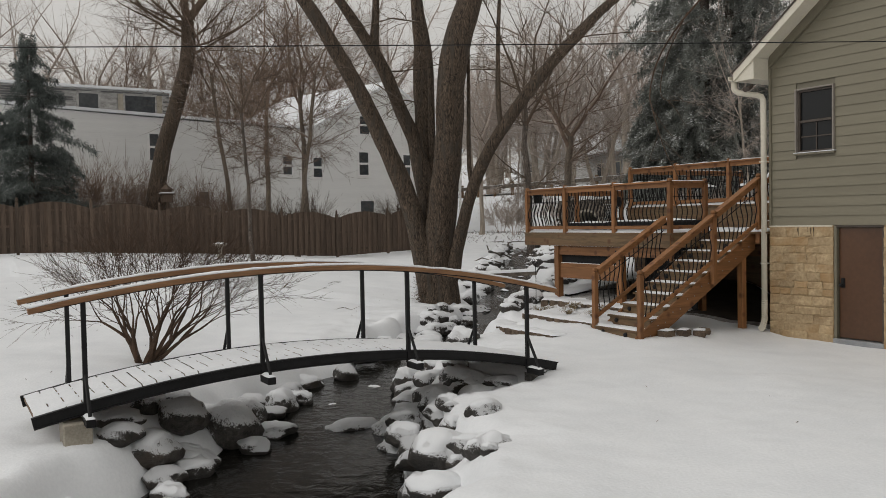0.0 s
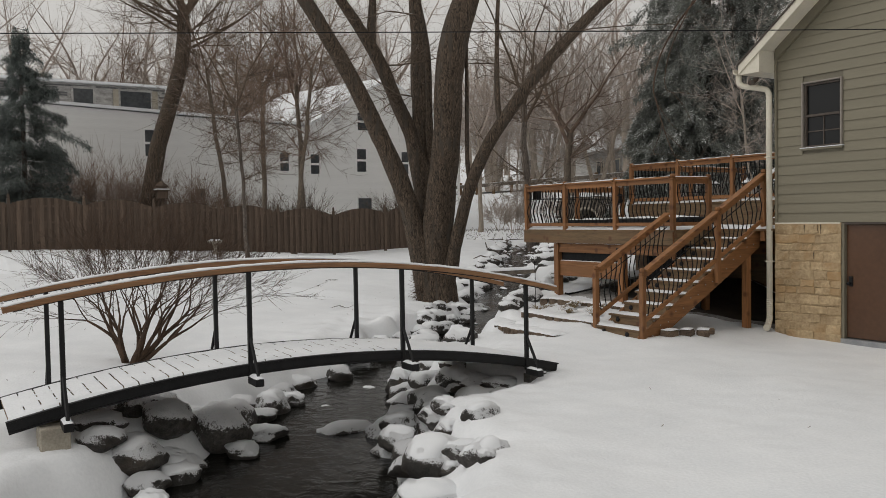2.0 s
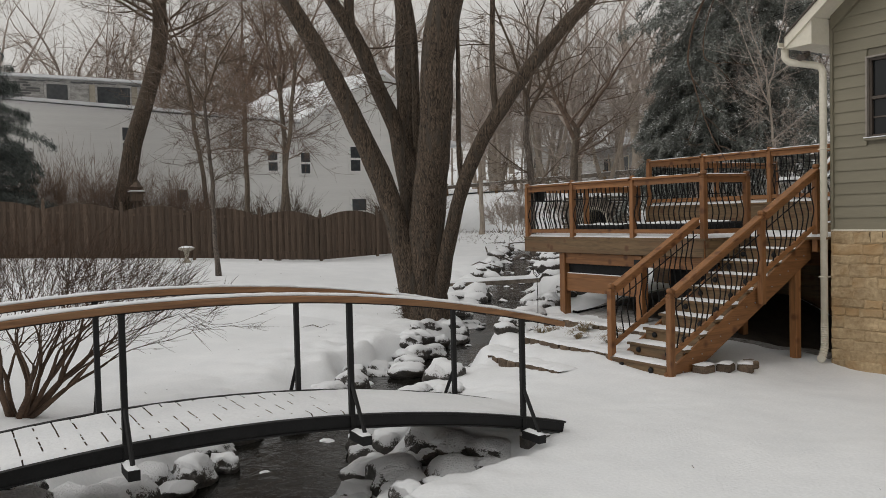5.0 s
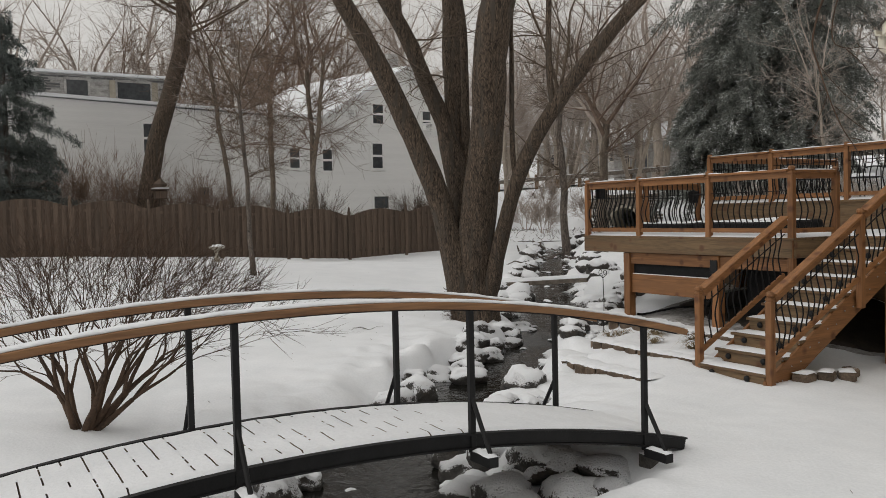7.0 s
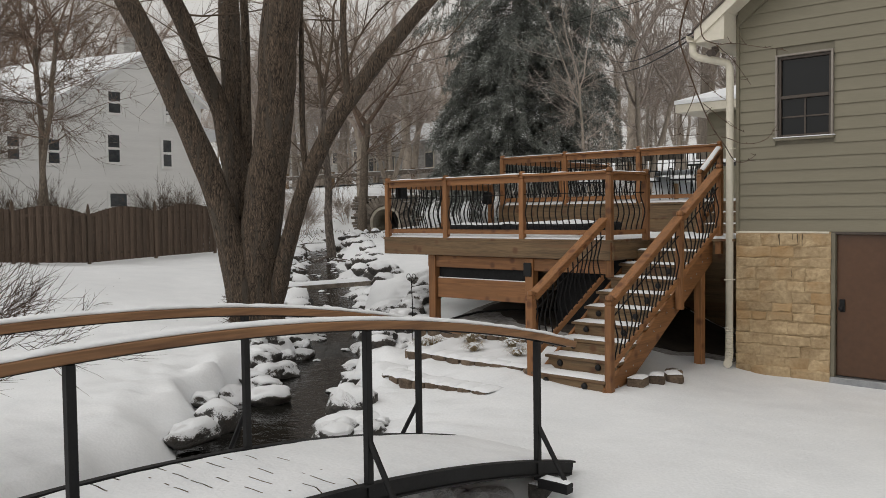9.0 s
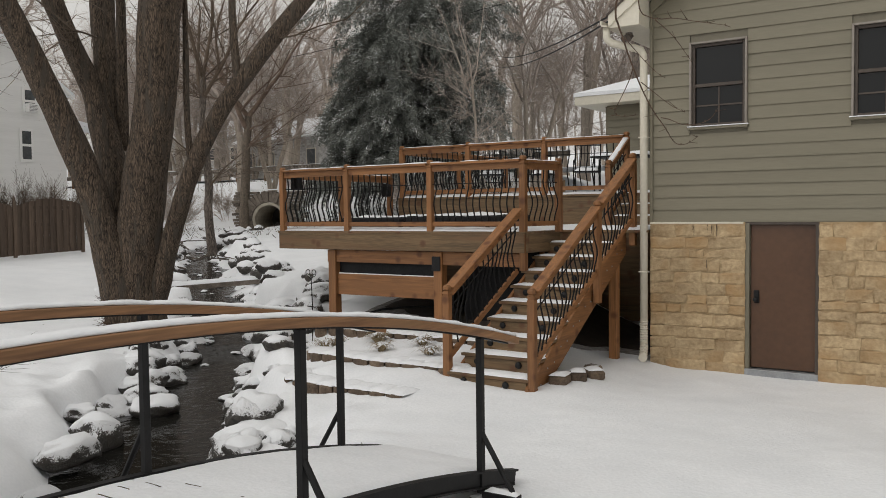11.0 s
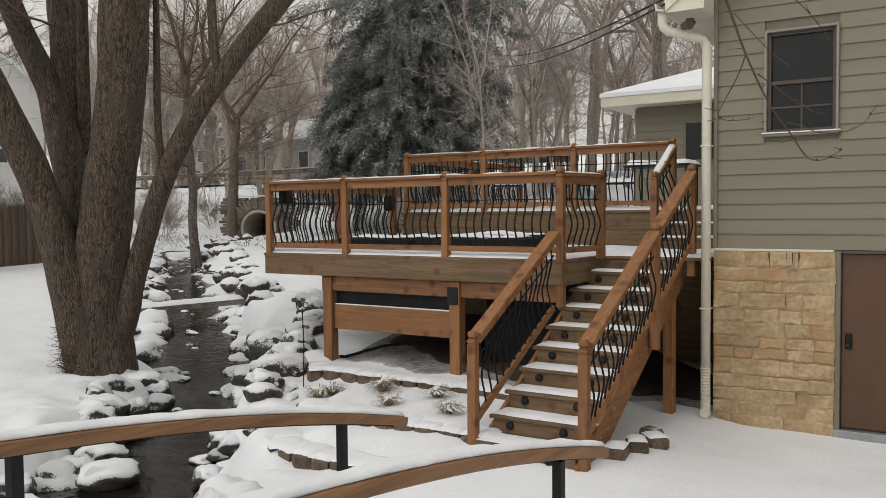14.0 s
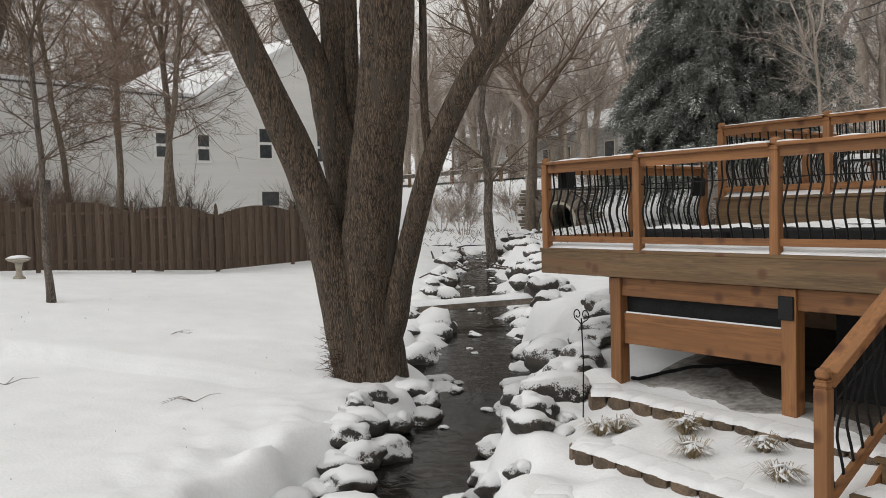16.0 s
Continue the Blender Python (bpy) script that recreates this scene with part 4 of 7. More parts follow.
bridge = thing("footbridge", "arched footbridge with black steel frame and snowy wooden deck", "bridge", (0.34, BC, 0.0))
BO = Vector((0.34, BC, 0.0))
ys = np.linspace(BY0, BY1, 41)
for x, sgn in ((BX1 + 0.02, 1), (BX0 - 0.02, -1)):
    path = [(x - BO.x, y - BO.y, arch(y)) for y in ys]
    part("side_beam", Geo().sweep(path, [(-0.03, -0.125), (0.03, -0.125), (0.03, -0.112), (0.008, -0.107), (0.008, -0.02), (0.03, -0.015), (0.03, 0.0), (-0.03, 0.0)], (1, 0, 0)), STEEL, bridge, "curved black steel side beam")
    xr = x - 0.02 * sgn
    path = [(xr - BO.x, y - BO.y, rail_arch(y)) for y in ys]
    part("handrail", Geo().sweep(path, [(-0.06, -0.055), (0.06, -0.055), (0.066, -0.048), (0.066, -0.006), (0.06, 0.0), (-0.06, 0.0), (-0.066, -0.006), (-0.066, -0.048)], (1, 0, 0)), RAILWOOD, bridge, "bent light brown wooden handrail")
    path2 = [(xr - BO.x, y - BO.y, rail_arch(y, 1.659)) for y in np.linspace(BY0 + 0.1, BY1 - 0.1, 41)]
    part("rail_strap", Geo().sweep(path2, [(-0.025, -0.012), (0.025, -0.012), (0.025, 0.0), (-0.025, 0.0)], (1, 0, 0)), STEEL, bridge)
    g = Geo().sweep([(xr - BO.x, y - BO.y, rail_arch(y, 1.716)) for y in np.linspace(BY0 + 0.02, BY1 - 0.02, 90)], [(-0.05, 0.0), (0.05, 0.0), (0.054, 0.010), (0.03, 0.024), (-0.03, 0.024), (-0.054, 0.010)], (1, 0, 0))
    g.v = [(a, b, c + (0.010 * fractal(a * 3, b * 3, 0, 2) if i % 6 in (2, 3, 4, 5) else 0)) for i, (a, b, c) in enumerate(g.v)]
    part("rail_snow", g, SNOW, bridge, "ridge of snow on the handrail", True)
    for y in (-12.1, -10.2, -8.29, -6.42):
        zb, zt = arch(y) - 0.16, rail_arch(y, 1.65)
        p = part("post", Geo().box(x - 0.024, x + 0.024, y - 0.024, y + 0.024, zb, zt, 0.003), STEEL, bridge)
        p.location = -BO
        out = x + sgn * 0.31
        bx = sorted((x + sgn * 0.03, out))
        p = part("outrigger", Geo().box(bx[0], bx[1], y - 0.045, y + 0.045, zb - 0.05, zb + 0.03, 0.004), STEEL, bridge)
        p.location = -BO
        p = part("brace", Geo().tube([(x, y, zb + 0.46), (out - sgn * 0.03, y, zb + 0.02)], 0.020, 6), STEEL, bridge)
        p.location = -BO
        g = snow_slab(bx[0] + 0.02, bx[1], y - 0.045, y + 0.045, zb + 0.031, 0.035, y, 0.03)
        part("bracket_snow", g, SNOW, bridge, "", True).location = -BO
y, k = BY0 + 0.03, 0
while y < BY1 - 0.12:
    sl = (arch(y + 0.15) - arch(y)) / 0.15
    m = Matrix.Translation((0, y + 0.075 - BO.y, arch(y + 0.075) - 0.045)) @ Matrix.Rotation(math.atan(sl), 4, "X")
    w = (BX1 - BX0) / 2 - 0.03
    b = part("plank", Geo().box(-w, w, -0.07, 0.07, -0.02, 0.02, 0.004), OLDWOOD[0], bridge)
    b.matrix_basis = m
    y, k = y + 0.152, k + 1
# snow lies over the boards as one sheet; over the joints of the steeper half it has fallen through here and there
rows_y = []
y = BY0 + 0.03 - 0.001
while y < BY1 - 0.12:
    rows_y += [y, y + 0.012, y + 0.05, y + 0.10, y + 0.14]
    y += 0.152
rows_y.append(y)
nxs = 44
g = Geo()
for y in rows_y:
    for i in range(nxs + 1):
        x = BX0 + 0.035 + (BX1 - BX0 - 0.07) * i / nxs
        e = min(i, nxs - i) / 2.5
        g.v.append((x - BO.x, y - BO.y, arch(y) - 0.022 + 0.036 * min(1, 0.15 + e) + 0.008 * fractal(x * 2, y * 2, 0, 1.6)))
for j in range(len(rows_y) - 1):
    for i in range(nxs):
        if j % 5 == 0 and rows_y[j] < -8.2 and j:
            amount = fractal(i * 0.11, j * 7.7, 3.0, 1.0) + 0.25 * min(1, (-8.2 - rows_y[j]) / 2.0) - 0.05
            if amount > 0.12:
                continue
        q = j * (nxs + 1) + i
        g.f.append((q, q + 1, q + nxs + 2, q + nxs + 1))
part("deck_snow", g, SNOW, bridge, "sheet of snow with dark slits over the joints", True)
for x in (BX1 - 0.02, BX0 + 0.02):
    for y in (-12.2, -6.25):
        z, w = arch(y) - 0.17, 0.17 if y < BC else 0.09
        part("footing", Geo().box(x - w, x + w, y - 0.14, y + 0.14, z - 0.38, z, 0.015), CONCRETE if y < BC else ROCK, bridge, "pale concrete footing block" if y < BC else "dark stone footing block").location = -BO


# ---------------------------------------------------------------- bare trees
def grow(g, p, d, r, length, depth, rng, n=5, bend=0.25, up=0.12, keep=0.72, spread_a=0.65, min_r=0.006, kids=None):
    """A limb that wanders, tapers and throws side limbs; the last ones are plain pointed twigs."""
    if depth == 0:
        mid = p + (d + Vector((rng.gauss(0, 1), rng.gauss(0, 1), rng.gauss(0, 1))) * bend * 0.3).normalized() * length * 0.5
        tip = mid + (d + Vector((rng.gauss(0, 1), rng.gauss(0, 1), rng.gauss(0, 1) + up)) * bend * 0.5).normalized() * length * 0.5
        s = d.orthogonal().normalized()
        q = d.cross(s)
        if min_r > 0.0075:
            g.add([tuple(p + s * r), tuple(p - s * (r * 0.5) + q * (r * 0.87)), tuple(p - s * (r * 0.5) - q * (r * 0.87)), tuple(tip)], [(0, 1, 3), (1, 2, 3), (2, 0, 3)])
            return
        vs = []
        for c, w in ((p, r), (mid, r * 0.75)):
            vs += [tuple(c + s * w), tuple(c - s * (w * 0.5) + q * (w * 0.87)), tuple(c - s * (w * 0.5) - q * (w * 0.87))]
        g.add(vs + [tuple(tip)], [(0, 1, 4, 3), (1, 2, 5, 4), (2, 0, 3, 5), (3, 4, 6), (4, 5, 6), (5, 3, 6)])
        return
    seg = max(3, int(length / (0.5 if r > 0.05 else 0.42))) if min_r < 0.0075 or r > 0.05 else max(2, int(length / 0.75))
    path, rad = [p.copy()], [r]
    end = r * 0.45
    for i in range(seg):
        d = (d + Vector((rng.gauss(0, 1), rng.gauss(0, 1), rng.gauss(0, 1))) * bend * 0.35 + Vector((0, 0, up * 0.35))).normalized()
        p = p + d * (length / seg)
        path.append(p.copy())
        rad.append(max(min_r * 0.7, r + (end - r) * (i + 1) / seg))
    g.tube(path, rad, n if r > 0.05 else (4 if r > 0.03 else 3), cap=False)
    few = kids
    kids = (rng.randint(3, 5) if depth > 1 else rng.randint(4, 6)) if kids is None else kids
    for k in range(kids):
        t = 0.2 + 0.8 * (k + rng.random() * 0.8) / kids
        i = min(seg, max(1, int(t * seg)))
        axis = (path[i] - path[i - 1]).normalized()
        side = axis.orthogonal().normalized()
        side.rotate(Matrix.Rotation(rng.random() * 6.283, 3, axis))
        nd = (axis * math.cos(spread_a) + side * math.sin(spread_a) * (0.8 + 0.5 * rng.random())).normalized()
        nr = max(min_r, rad[i] * (0.45 + 0.2 * rng.random()))
        at = path[i - 1].lerp(path[i], rng.random())
        grow(g, at, nd, nr, length * keep * (0.55 + 0.5 * rng.random()), depth - 1, rng, n, bend * 1.1, up, keep, spread_a, min_r, few)
    # the leader goes on
    grow(g, path[-1], d, rad[-1], length * keep * 0.9, depth - 1, rng, n, bend * 1.1, up, keep, spread_a, min_r, few)


def bare_tree(seed, height, r, fork=0.32, depth=4, stems=1, shoots=3):
    """A leafless tree at the origin: its trunk, and its limbs and twigs."""
    rng = random.Random(seed)
    ob = thing("bare_tree", "leafless deciduous tree with thin snow on its twigs", "tree")
    tr, tw = Geo(), Geo()
    for s in range(stems):
        lean = Vector((rng.gauss(0, 0.05), rng.gauss(0, 0.05), 1)).normalized()
        if stems > 1:
            a = 6.283 * s / stems + rng.random()
            lean = Vector((0.28 * math.cos(a), 0.28 * math.sin(a), 1)).normalized()
        p, path, rad = Vector((0, 0, -0.3)), [], []
        hh = height * fork * (0.8 + 0.4 * rng.random())
        n = 9
        for i in range(n + 1):
            path.append(p.copy())
            t = i / n
            rad.append(r * ((1.5 - 0.5 * min(1, t * 6)) * (1 - 0.35 * t)))
            p = p + (lean + Vector((rng.gauss(0, 0.06), rng.gauss(0, 0.06), 0))) * (hh / n)
        tr.tube(path, rad, 9, cap=False)
        for k in range(rng.randint(3, 4)):
            a = 6.283 * k / 3.5 + rng.random()
            d = Vector((math.cos(a) * 0.5, math.sin(a) * 0.5, 1)).normalized()
            grow(tw, path[-1 - (k % 2)], d, rad[-1] * 0.72, height * 0.25, depth - 1, rng, 6, 0.34, 0.06, 0.74, 0.78, 0.008)
        for k in range(shoots):
            i = rng.randint(4 if shoots < 5 else 5, n)
            a = rng.random() * 6.283
            grow(tw, path[i], Vector((math.cos(a), math.sin(a), 0.45)).normalized(), rad[i] * 0.3, height * 0.16, 3, rng, 4, 0.4, 0.05, 0.7, 0.8, 0.008)
    # trunk and crown wear the haze-paled colours unless replaced below
    part("trunk", tr, HAZEBARK, ob, "", True)
    tagged(part("crown", tw, HAZETWIG, ob, "fine leafless branches dusted with snow", True), kind="stuff")
    return ob


TREES = [bare_tree(11, 15, 0.20), bare_tree(23, 18, 0.27, 0.35), bare_tree(37, 13, 0.13, 0.4), bare_tree(41, 16, 0.17, 0.30, 4, 2), bare_tree(59, 20, 0.33, 0.28), bare_tree(67, 11, 0.09, 0.35, 4), bare_tree(71, 16, 0.13, 0.62, 4, 1, 9), bare_tree(83, 14, 0.095, 0.62, 4, 1, 9)]
PLANTED = set()


def plant(kind, x, y, turn=0.0, s=1.0, tall=1.0, group="trees in the wood"):
    ob, z = TREES[kind], ground_z(x, y)
    m = pose(x, y, z, 0, 0, turn) @ Matrix.Diagonal((s, s, s * tall, 1))
    if kind not in PLANTED:
        PLANTED.add(kind)
        ob.matrix_basis = m
        ob["group"] = group
        return ob
    t = copy_thing(ob, m)
    t.matrix_basis = m
    t["group"] = group
    for o in t.children:
        o.material_slots[0].link = "DATA"
    return t


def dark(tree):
    """Gives a tree that stands nearer darker bark, not paled for haze."""
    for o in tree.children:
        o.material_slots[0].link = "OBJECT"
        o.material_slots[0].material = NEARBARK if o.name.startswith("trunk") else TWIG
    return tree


# colours between the near bark and the far bark paled for haze
MIDBARK = material("mid_bark", (0.088, 0.070, 0.054), (0.235, 0.190, 0.148), rough=0.95, scale=2.0, stretch=(5, 5, 1), fine=9, bump=0.6, vary=0.2, dist=0.03, snow=1.36, furrow=(30, 30, 5))
MIDTWIG = material("mid_twigs", (0.138, 0.094, 0.069), (0.285, 0.205, 0.156), rough=0.9, scale=3, fine=20, bump=0.0, vary=0.2, snow=1.30)


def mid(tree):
    """Gives a tree halfway off brownish bark, between the near and the haze-paled colours."""
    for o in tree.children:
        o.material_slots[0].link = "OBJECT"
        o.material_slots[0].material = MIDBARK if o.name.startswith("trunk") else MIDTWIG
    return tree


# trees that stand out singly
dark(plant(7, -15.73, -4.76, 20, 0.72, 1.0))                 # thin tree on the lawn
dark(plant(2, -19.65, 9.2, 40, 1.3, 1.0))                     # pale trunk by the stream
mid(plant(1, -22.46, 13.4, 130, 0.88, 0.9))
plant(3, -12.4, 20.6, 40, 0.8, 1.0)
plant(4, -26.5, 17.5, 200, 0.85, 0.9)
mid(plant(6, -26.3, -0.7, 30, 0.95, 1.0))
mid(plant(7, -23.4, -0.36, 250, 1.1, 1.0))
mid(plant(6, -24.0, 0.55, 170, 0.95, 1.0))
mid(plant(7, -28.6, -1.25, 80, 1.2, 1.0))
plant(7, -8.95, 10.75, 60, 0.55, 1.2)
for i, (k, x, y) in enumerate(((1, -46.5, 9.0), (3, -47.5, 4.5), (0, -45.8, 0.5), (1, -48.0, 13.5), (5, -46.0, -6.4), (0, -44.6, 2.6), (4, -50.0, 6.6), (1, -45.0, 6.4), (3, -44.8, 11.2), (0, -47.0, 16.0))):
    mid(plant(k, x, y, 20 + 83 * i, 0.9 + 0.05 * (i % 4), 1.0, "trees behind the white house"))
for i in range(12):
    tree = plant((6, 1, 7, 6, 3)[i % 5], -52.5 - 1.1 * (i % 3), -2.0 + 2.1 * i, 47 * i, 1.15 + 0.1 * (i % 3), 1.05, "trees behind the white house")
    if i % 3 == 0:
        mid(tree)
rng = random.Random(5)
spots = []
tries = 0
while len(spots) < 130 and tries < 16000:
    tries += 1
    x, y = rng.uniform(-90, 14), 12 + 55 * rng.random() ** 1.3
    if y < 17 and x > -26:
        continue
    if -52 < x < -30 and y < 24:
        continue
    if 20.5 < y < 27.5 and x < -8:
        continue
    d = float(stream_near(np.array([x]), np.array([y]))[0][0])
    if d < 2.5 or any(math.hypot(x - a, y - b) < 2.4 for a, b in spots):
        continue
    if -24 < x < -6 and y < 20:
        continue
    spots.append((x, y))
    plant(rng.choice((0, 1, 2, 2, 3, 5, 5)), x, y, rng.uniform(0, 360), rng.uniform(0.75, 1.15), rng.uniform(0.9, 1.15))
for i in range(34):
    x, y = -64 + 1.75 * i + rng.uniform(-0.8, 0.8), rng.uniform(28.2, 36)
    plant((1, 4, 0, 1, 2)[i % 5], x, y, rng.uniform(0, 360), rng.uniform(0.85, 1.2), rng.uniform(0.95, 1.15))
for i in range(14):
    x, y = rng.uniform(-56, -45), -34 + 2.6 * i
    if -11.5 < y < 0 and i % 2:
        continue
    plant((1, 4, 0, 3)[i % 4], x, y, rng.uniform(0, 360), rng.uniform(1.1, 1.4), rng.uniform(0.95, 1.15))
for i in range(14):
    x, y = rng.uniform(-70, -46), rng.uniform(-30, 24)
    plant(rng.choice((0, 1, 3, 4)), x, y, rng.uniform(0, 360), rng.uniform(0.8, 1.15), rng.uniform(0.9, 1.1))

# leaning dark tree behind the fence
lean_tree = thing("leaning_tree", "tall dark leaning tree trunk behind the fence", "tree", (-29.6, -5.0, ground_z(-29.6, -5.0)))
rng = random.Random(3)
tr, tw = Geo(), Geo()
lp = [(0, 0, -0.2), (0.0, 0.03, 1.0), (0.0, 0.18, 2.2), (0, 0.65, 4.7), (0, 1.28, 6.7), (0, 1.80, 8.5), (0, 1.95, 9.6), (0, 1.93, 10.7)]
tr.tube(lp, [0.48, 0.42, 0.39, 0.365, 0.34, 0.33, 0.33, 0.28], 10, cap=False)
for k, (d, ln, r) in enumerate((((0.1, -0.30, 1), 4.8, 0.22), ((0.1, 0.60, 1), 4.8, 0.21), ((0.2, -0.9, 0.6), 3.5, 0.08), ((0.1, 1.0, 0.5), 3.0, 0.07), ((0.3, -1.0, 0.25), 3.2, 0.06), ((0.6, -0.7, 0.5), 3.6, 0.07), ((0.5, 0.9, 0.2), 3.4, 0.06), ((-0.3, -1.0, 0.6), 3.8, 0.08), ((0.2, -1.0, 0.05), 2.8, 0.05), ((0.4, 0.8, 0.7), 3.4, 0.06))):
    at = Vector(lp[-1]) if k < 2 else Vector(lp[-3]).lerp(Vector(lp[-1]), ((k * 0.37) % 1.0) ** 0.6)
    grow(tw, at, Vector(d).normalized(), r, ln, 3, rng, 6)
part("trunk", tr, BARK, lean_tree, "", True)
part("crown", tw, TWIG, lean_tree, "leafless branches", True)

# the great maple by the stream: several limbs from one butt
maple = thing("maple_tree", "large multi-stemmed maple with furrowed dark bark beside the stream", "tree", (-9.12, -1.82, -0.2))
MO = Vector((-9.12, -1.82, -0.2))
MAPLE_STEMS = [
    [(-9.14, -1.80, -0.6, 0.64), (-9.14, -1.80, -0.1, 0.53), (-9.12, -1.82, 0.5, 0.47), (-9.06, -1.84, 1.0, 0.45), (-8.97, -1.88, 1.5, 0.43), (-8.85, -1.92, 2.0, 0.41), (-8.56, -1.97, 3.0, 0.37), (-8.27, -1.96, 4.0, 0.35), (-8.05, -2.05, 5.0, 0.35), (-7.92, -2.04, 6.0, 0.36), (-7.76, -1.90, 7.0, 0.34), (-7.6, -1.4, 8.4, 0.27), (-7.4, -0.6, 10.2, 0.2), (-7.3, 0.1, 12.0, 0.12)],
    [(-9.15, -2.02, 0.0, 0.30), (-9.18, -2.14, 0.8, 0.33), (-9.20, -2.30, 1.5, 0.30), (-9.22, -2.46, 2.2, 0.265), (-9.26, -2.70, 3.0, 0.255), (-9.33, -3.10, 3.9, 0.24), (-9.36, -3.50, 4.75, 0.215), (-9.35, -4.03, 5.7, 0.20), (-9.38, -4.60, 6.6, 0.185), (-9.40, -5.30, 7.7, 0.17), (-9.5, -6.6, 9.2, 0.12), (-9.4, -8.0, 10.4, 0.07)],
    [(-9.25, -1.88, 1.2, 0.25), (-9.36, -1.92, 2.2, 0.26), (-9.52, -1.96, 3.1, 0.26), (-9.68, -2.02, 3.9, 0.25), (-9.76, -2.16, 4.5, 0.20), (-9.78, -2.42, 5.0, 0.185), (-9.80, -2.66, 5.5, 0.18), (-9.83, -2.85, 6.0, 0.175), (-9.90, -3.08, 6.5, 0.17), (-10.0, -3.36, 7.0, 0.155), (-10.1, -3.9, 7.8, 0.13), (-10.2, -4.8, 9.0, 0.1)],
    [(-9.92, -3.15, 6.55, 0.10), (-9.98, -3.20, 7.1, 0.115), (-10.0, -3.10, 7.9, 0.10), (-10.05, -3.1, 9.5, 0.07)],
    [(-9.66, -1.98, 3.7, 0.22), (-9.74, -1.90, 4.5, 0.225), (-9.76, -1.86, 5.1, 0.225), (-9.82, -1.84, 5.6, 0.22), (-9.88, -1.82, 6.1, 0.215), (-10.0, -1.76, 6.8, 0.20), (-10.2, -1.68, 7.8, 0.18), (-10.3, -1.8, 9.5, 0.12)],
    [(-9.55, -1.70, 3.4, 0.11), (-9.30, -1.86, 5.0, 0.09), (-9.26, -1.88, 6.0, 0.085), (-9.26, -1.90, 6.8, 0.08), (-9.3, -2.2, 8.2, 0.06), (-9.4, -2.5, 9.6, 0.04)],
    [(-8.92, -1.70, 0.3, 0.20), (-8.75, -1.68, 0.7, 0.20), (-8.61, -1.66, 1.0, 0.185), (-8.42, -1.66, 1.5, 0.165), (-8.23, -1.63, 2.0, 0.16), (-8.03, -1.61, 2.5, 0.158), (-7.80, -1.57, 3.0, 0.155), (-7.54, -1.50, 3.5, 0.155), (-7.27, -1.37, 4.0, 0.153), (-6.99, -1.17, 4.5, 0.151), (-6.70, -0.93, 5.0, 0.15), (-6.45, -0.62, 5.5, 0.148), (-6.30, -0.22, 6.0, 0.145), (-6.15, 0.22, 6.5, 0.14), (-6.0, 0.7, 7.0, 0.13), (-5.8, 1.3, 7.6, 0.11), (-5.4, 2.6, 8.6, 0.08), (-5.0, 4.0, 9.4, 0.05)],
    [(-7.75, -1.60, 3.05, 0.06), (-7.80, -1.66, 3.5, 0.055), (-7.85, -1.62, 4.2, 0.052), (-7.9, -1.56, 5.6, 0.045), (-7.95, -1.5, 8.0, 0.03)],
    [(-6.95, -1.20, 4.45, 0.075), (-7.0, -1.25, 4.9, 0.068), (-7.1, -1.2, 5.6, 0.062), (-7.2, -1.1, 7.0, 0.05), (-7.2, -0.9, 9.6, 0.03)],
]
rng = random.Random(19)
for i, limb in enumerate(MAPLE_STEMS):
    g = Geo()
    path, rad = [], []
    for (a, b) in zip(limb[:-1], limb[1:]):
        for k in range(4):
            t = k / 4
            path.append(Vector(a[:3]).lerp(Vector(b[:3]), t) - MO)
            rad.append(a[3] + (b[3] - a[3]) * t)
    path.append(Vector(limb[-1][:3]) - MO)
    rad.append(limb[-1][3])
    for _ in range(3):
        path = [path[0]] + [(path[j - 1] + path[j] * 2 + path[j + 1]) / 4 for j in range(1, len(path) - 1)] + [path[-1]]
    n = 44 if i == 0 else 22
    g.tube(path, rad, n, cap=False)
    g.v = [(x + 0.05 * rad[j // n] * 2 * fractal(x * 3, y * 3, z * 1.0 + i, 1.2), y + 0.05 * rad[j // n] * 2 * fractal(x * 3 + 9, y * 3, z, 1.2), z) for j, (x, y, z) in enumerate(g.v)]
    ridged = []
    for j, (x, y, z) in enumerate(g.v):
        c = path[j // n]
        k = 1 + (0.035 + 0.012 / max(0.05, rad[j // n])) * fractal((j % n) * 0.9, z * 0.9 + i, 3.0, 1.0)
        ridged.append((c.x + (x - c.x) * k, c.y + (y - c.y) * k, z))
    g.v = ridged
    if i == 0:
        # buttressed foot
        g.v = [(x * (1 + 0.20 * max(0, 0.9 - z) * math.cos(5 * math.atan2(y, x) + 0.7)), y * (1 + 0.20 * max(0, 0.9 - z) * math.cos(5 * math.atan2(y, x) + 0.7)), z) for x, y, z in g.v]
    part("trunk" if i == 0 else "limb", g, BARK, maple, "", True)
tw = Geo()
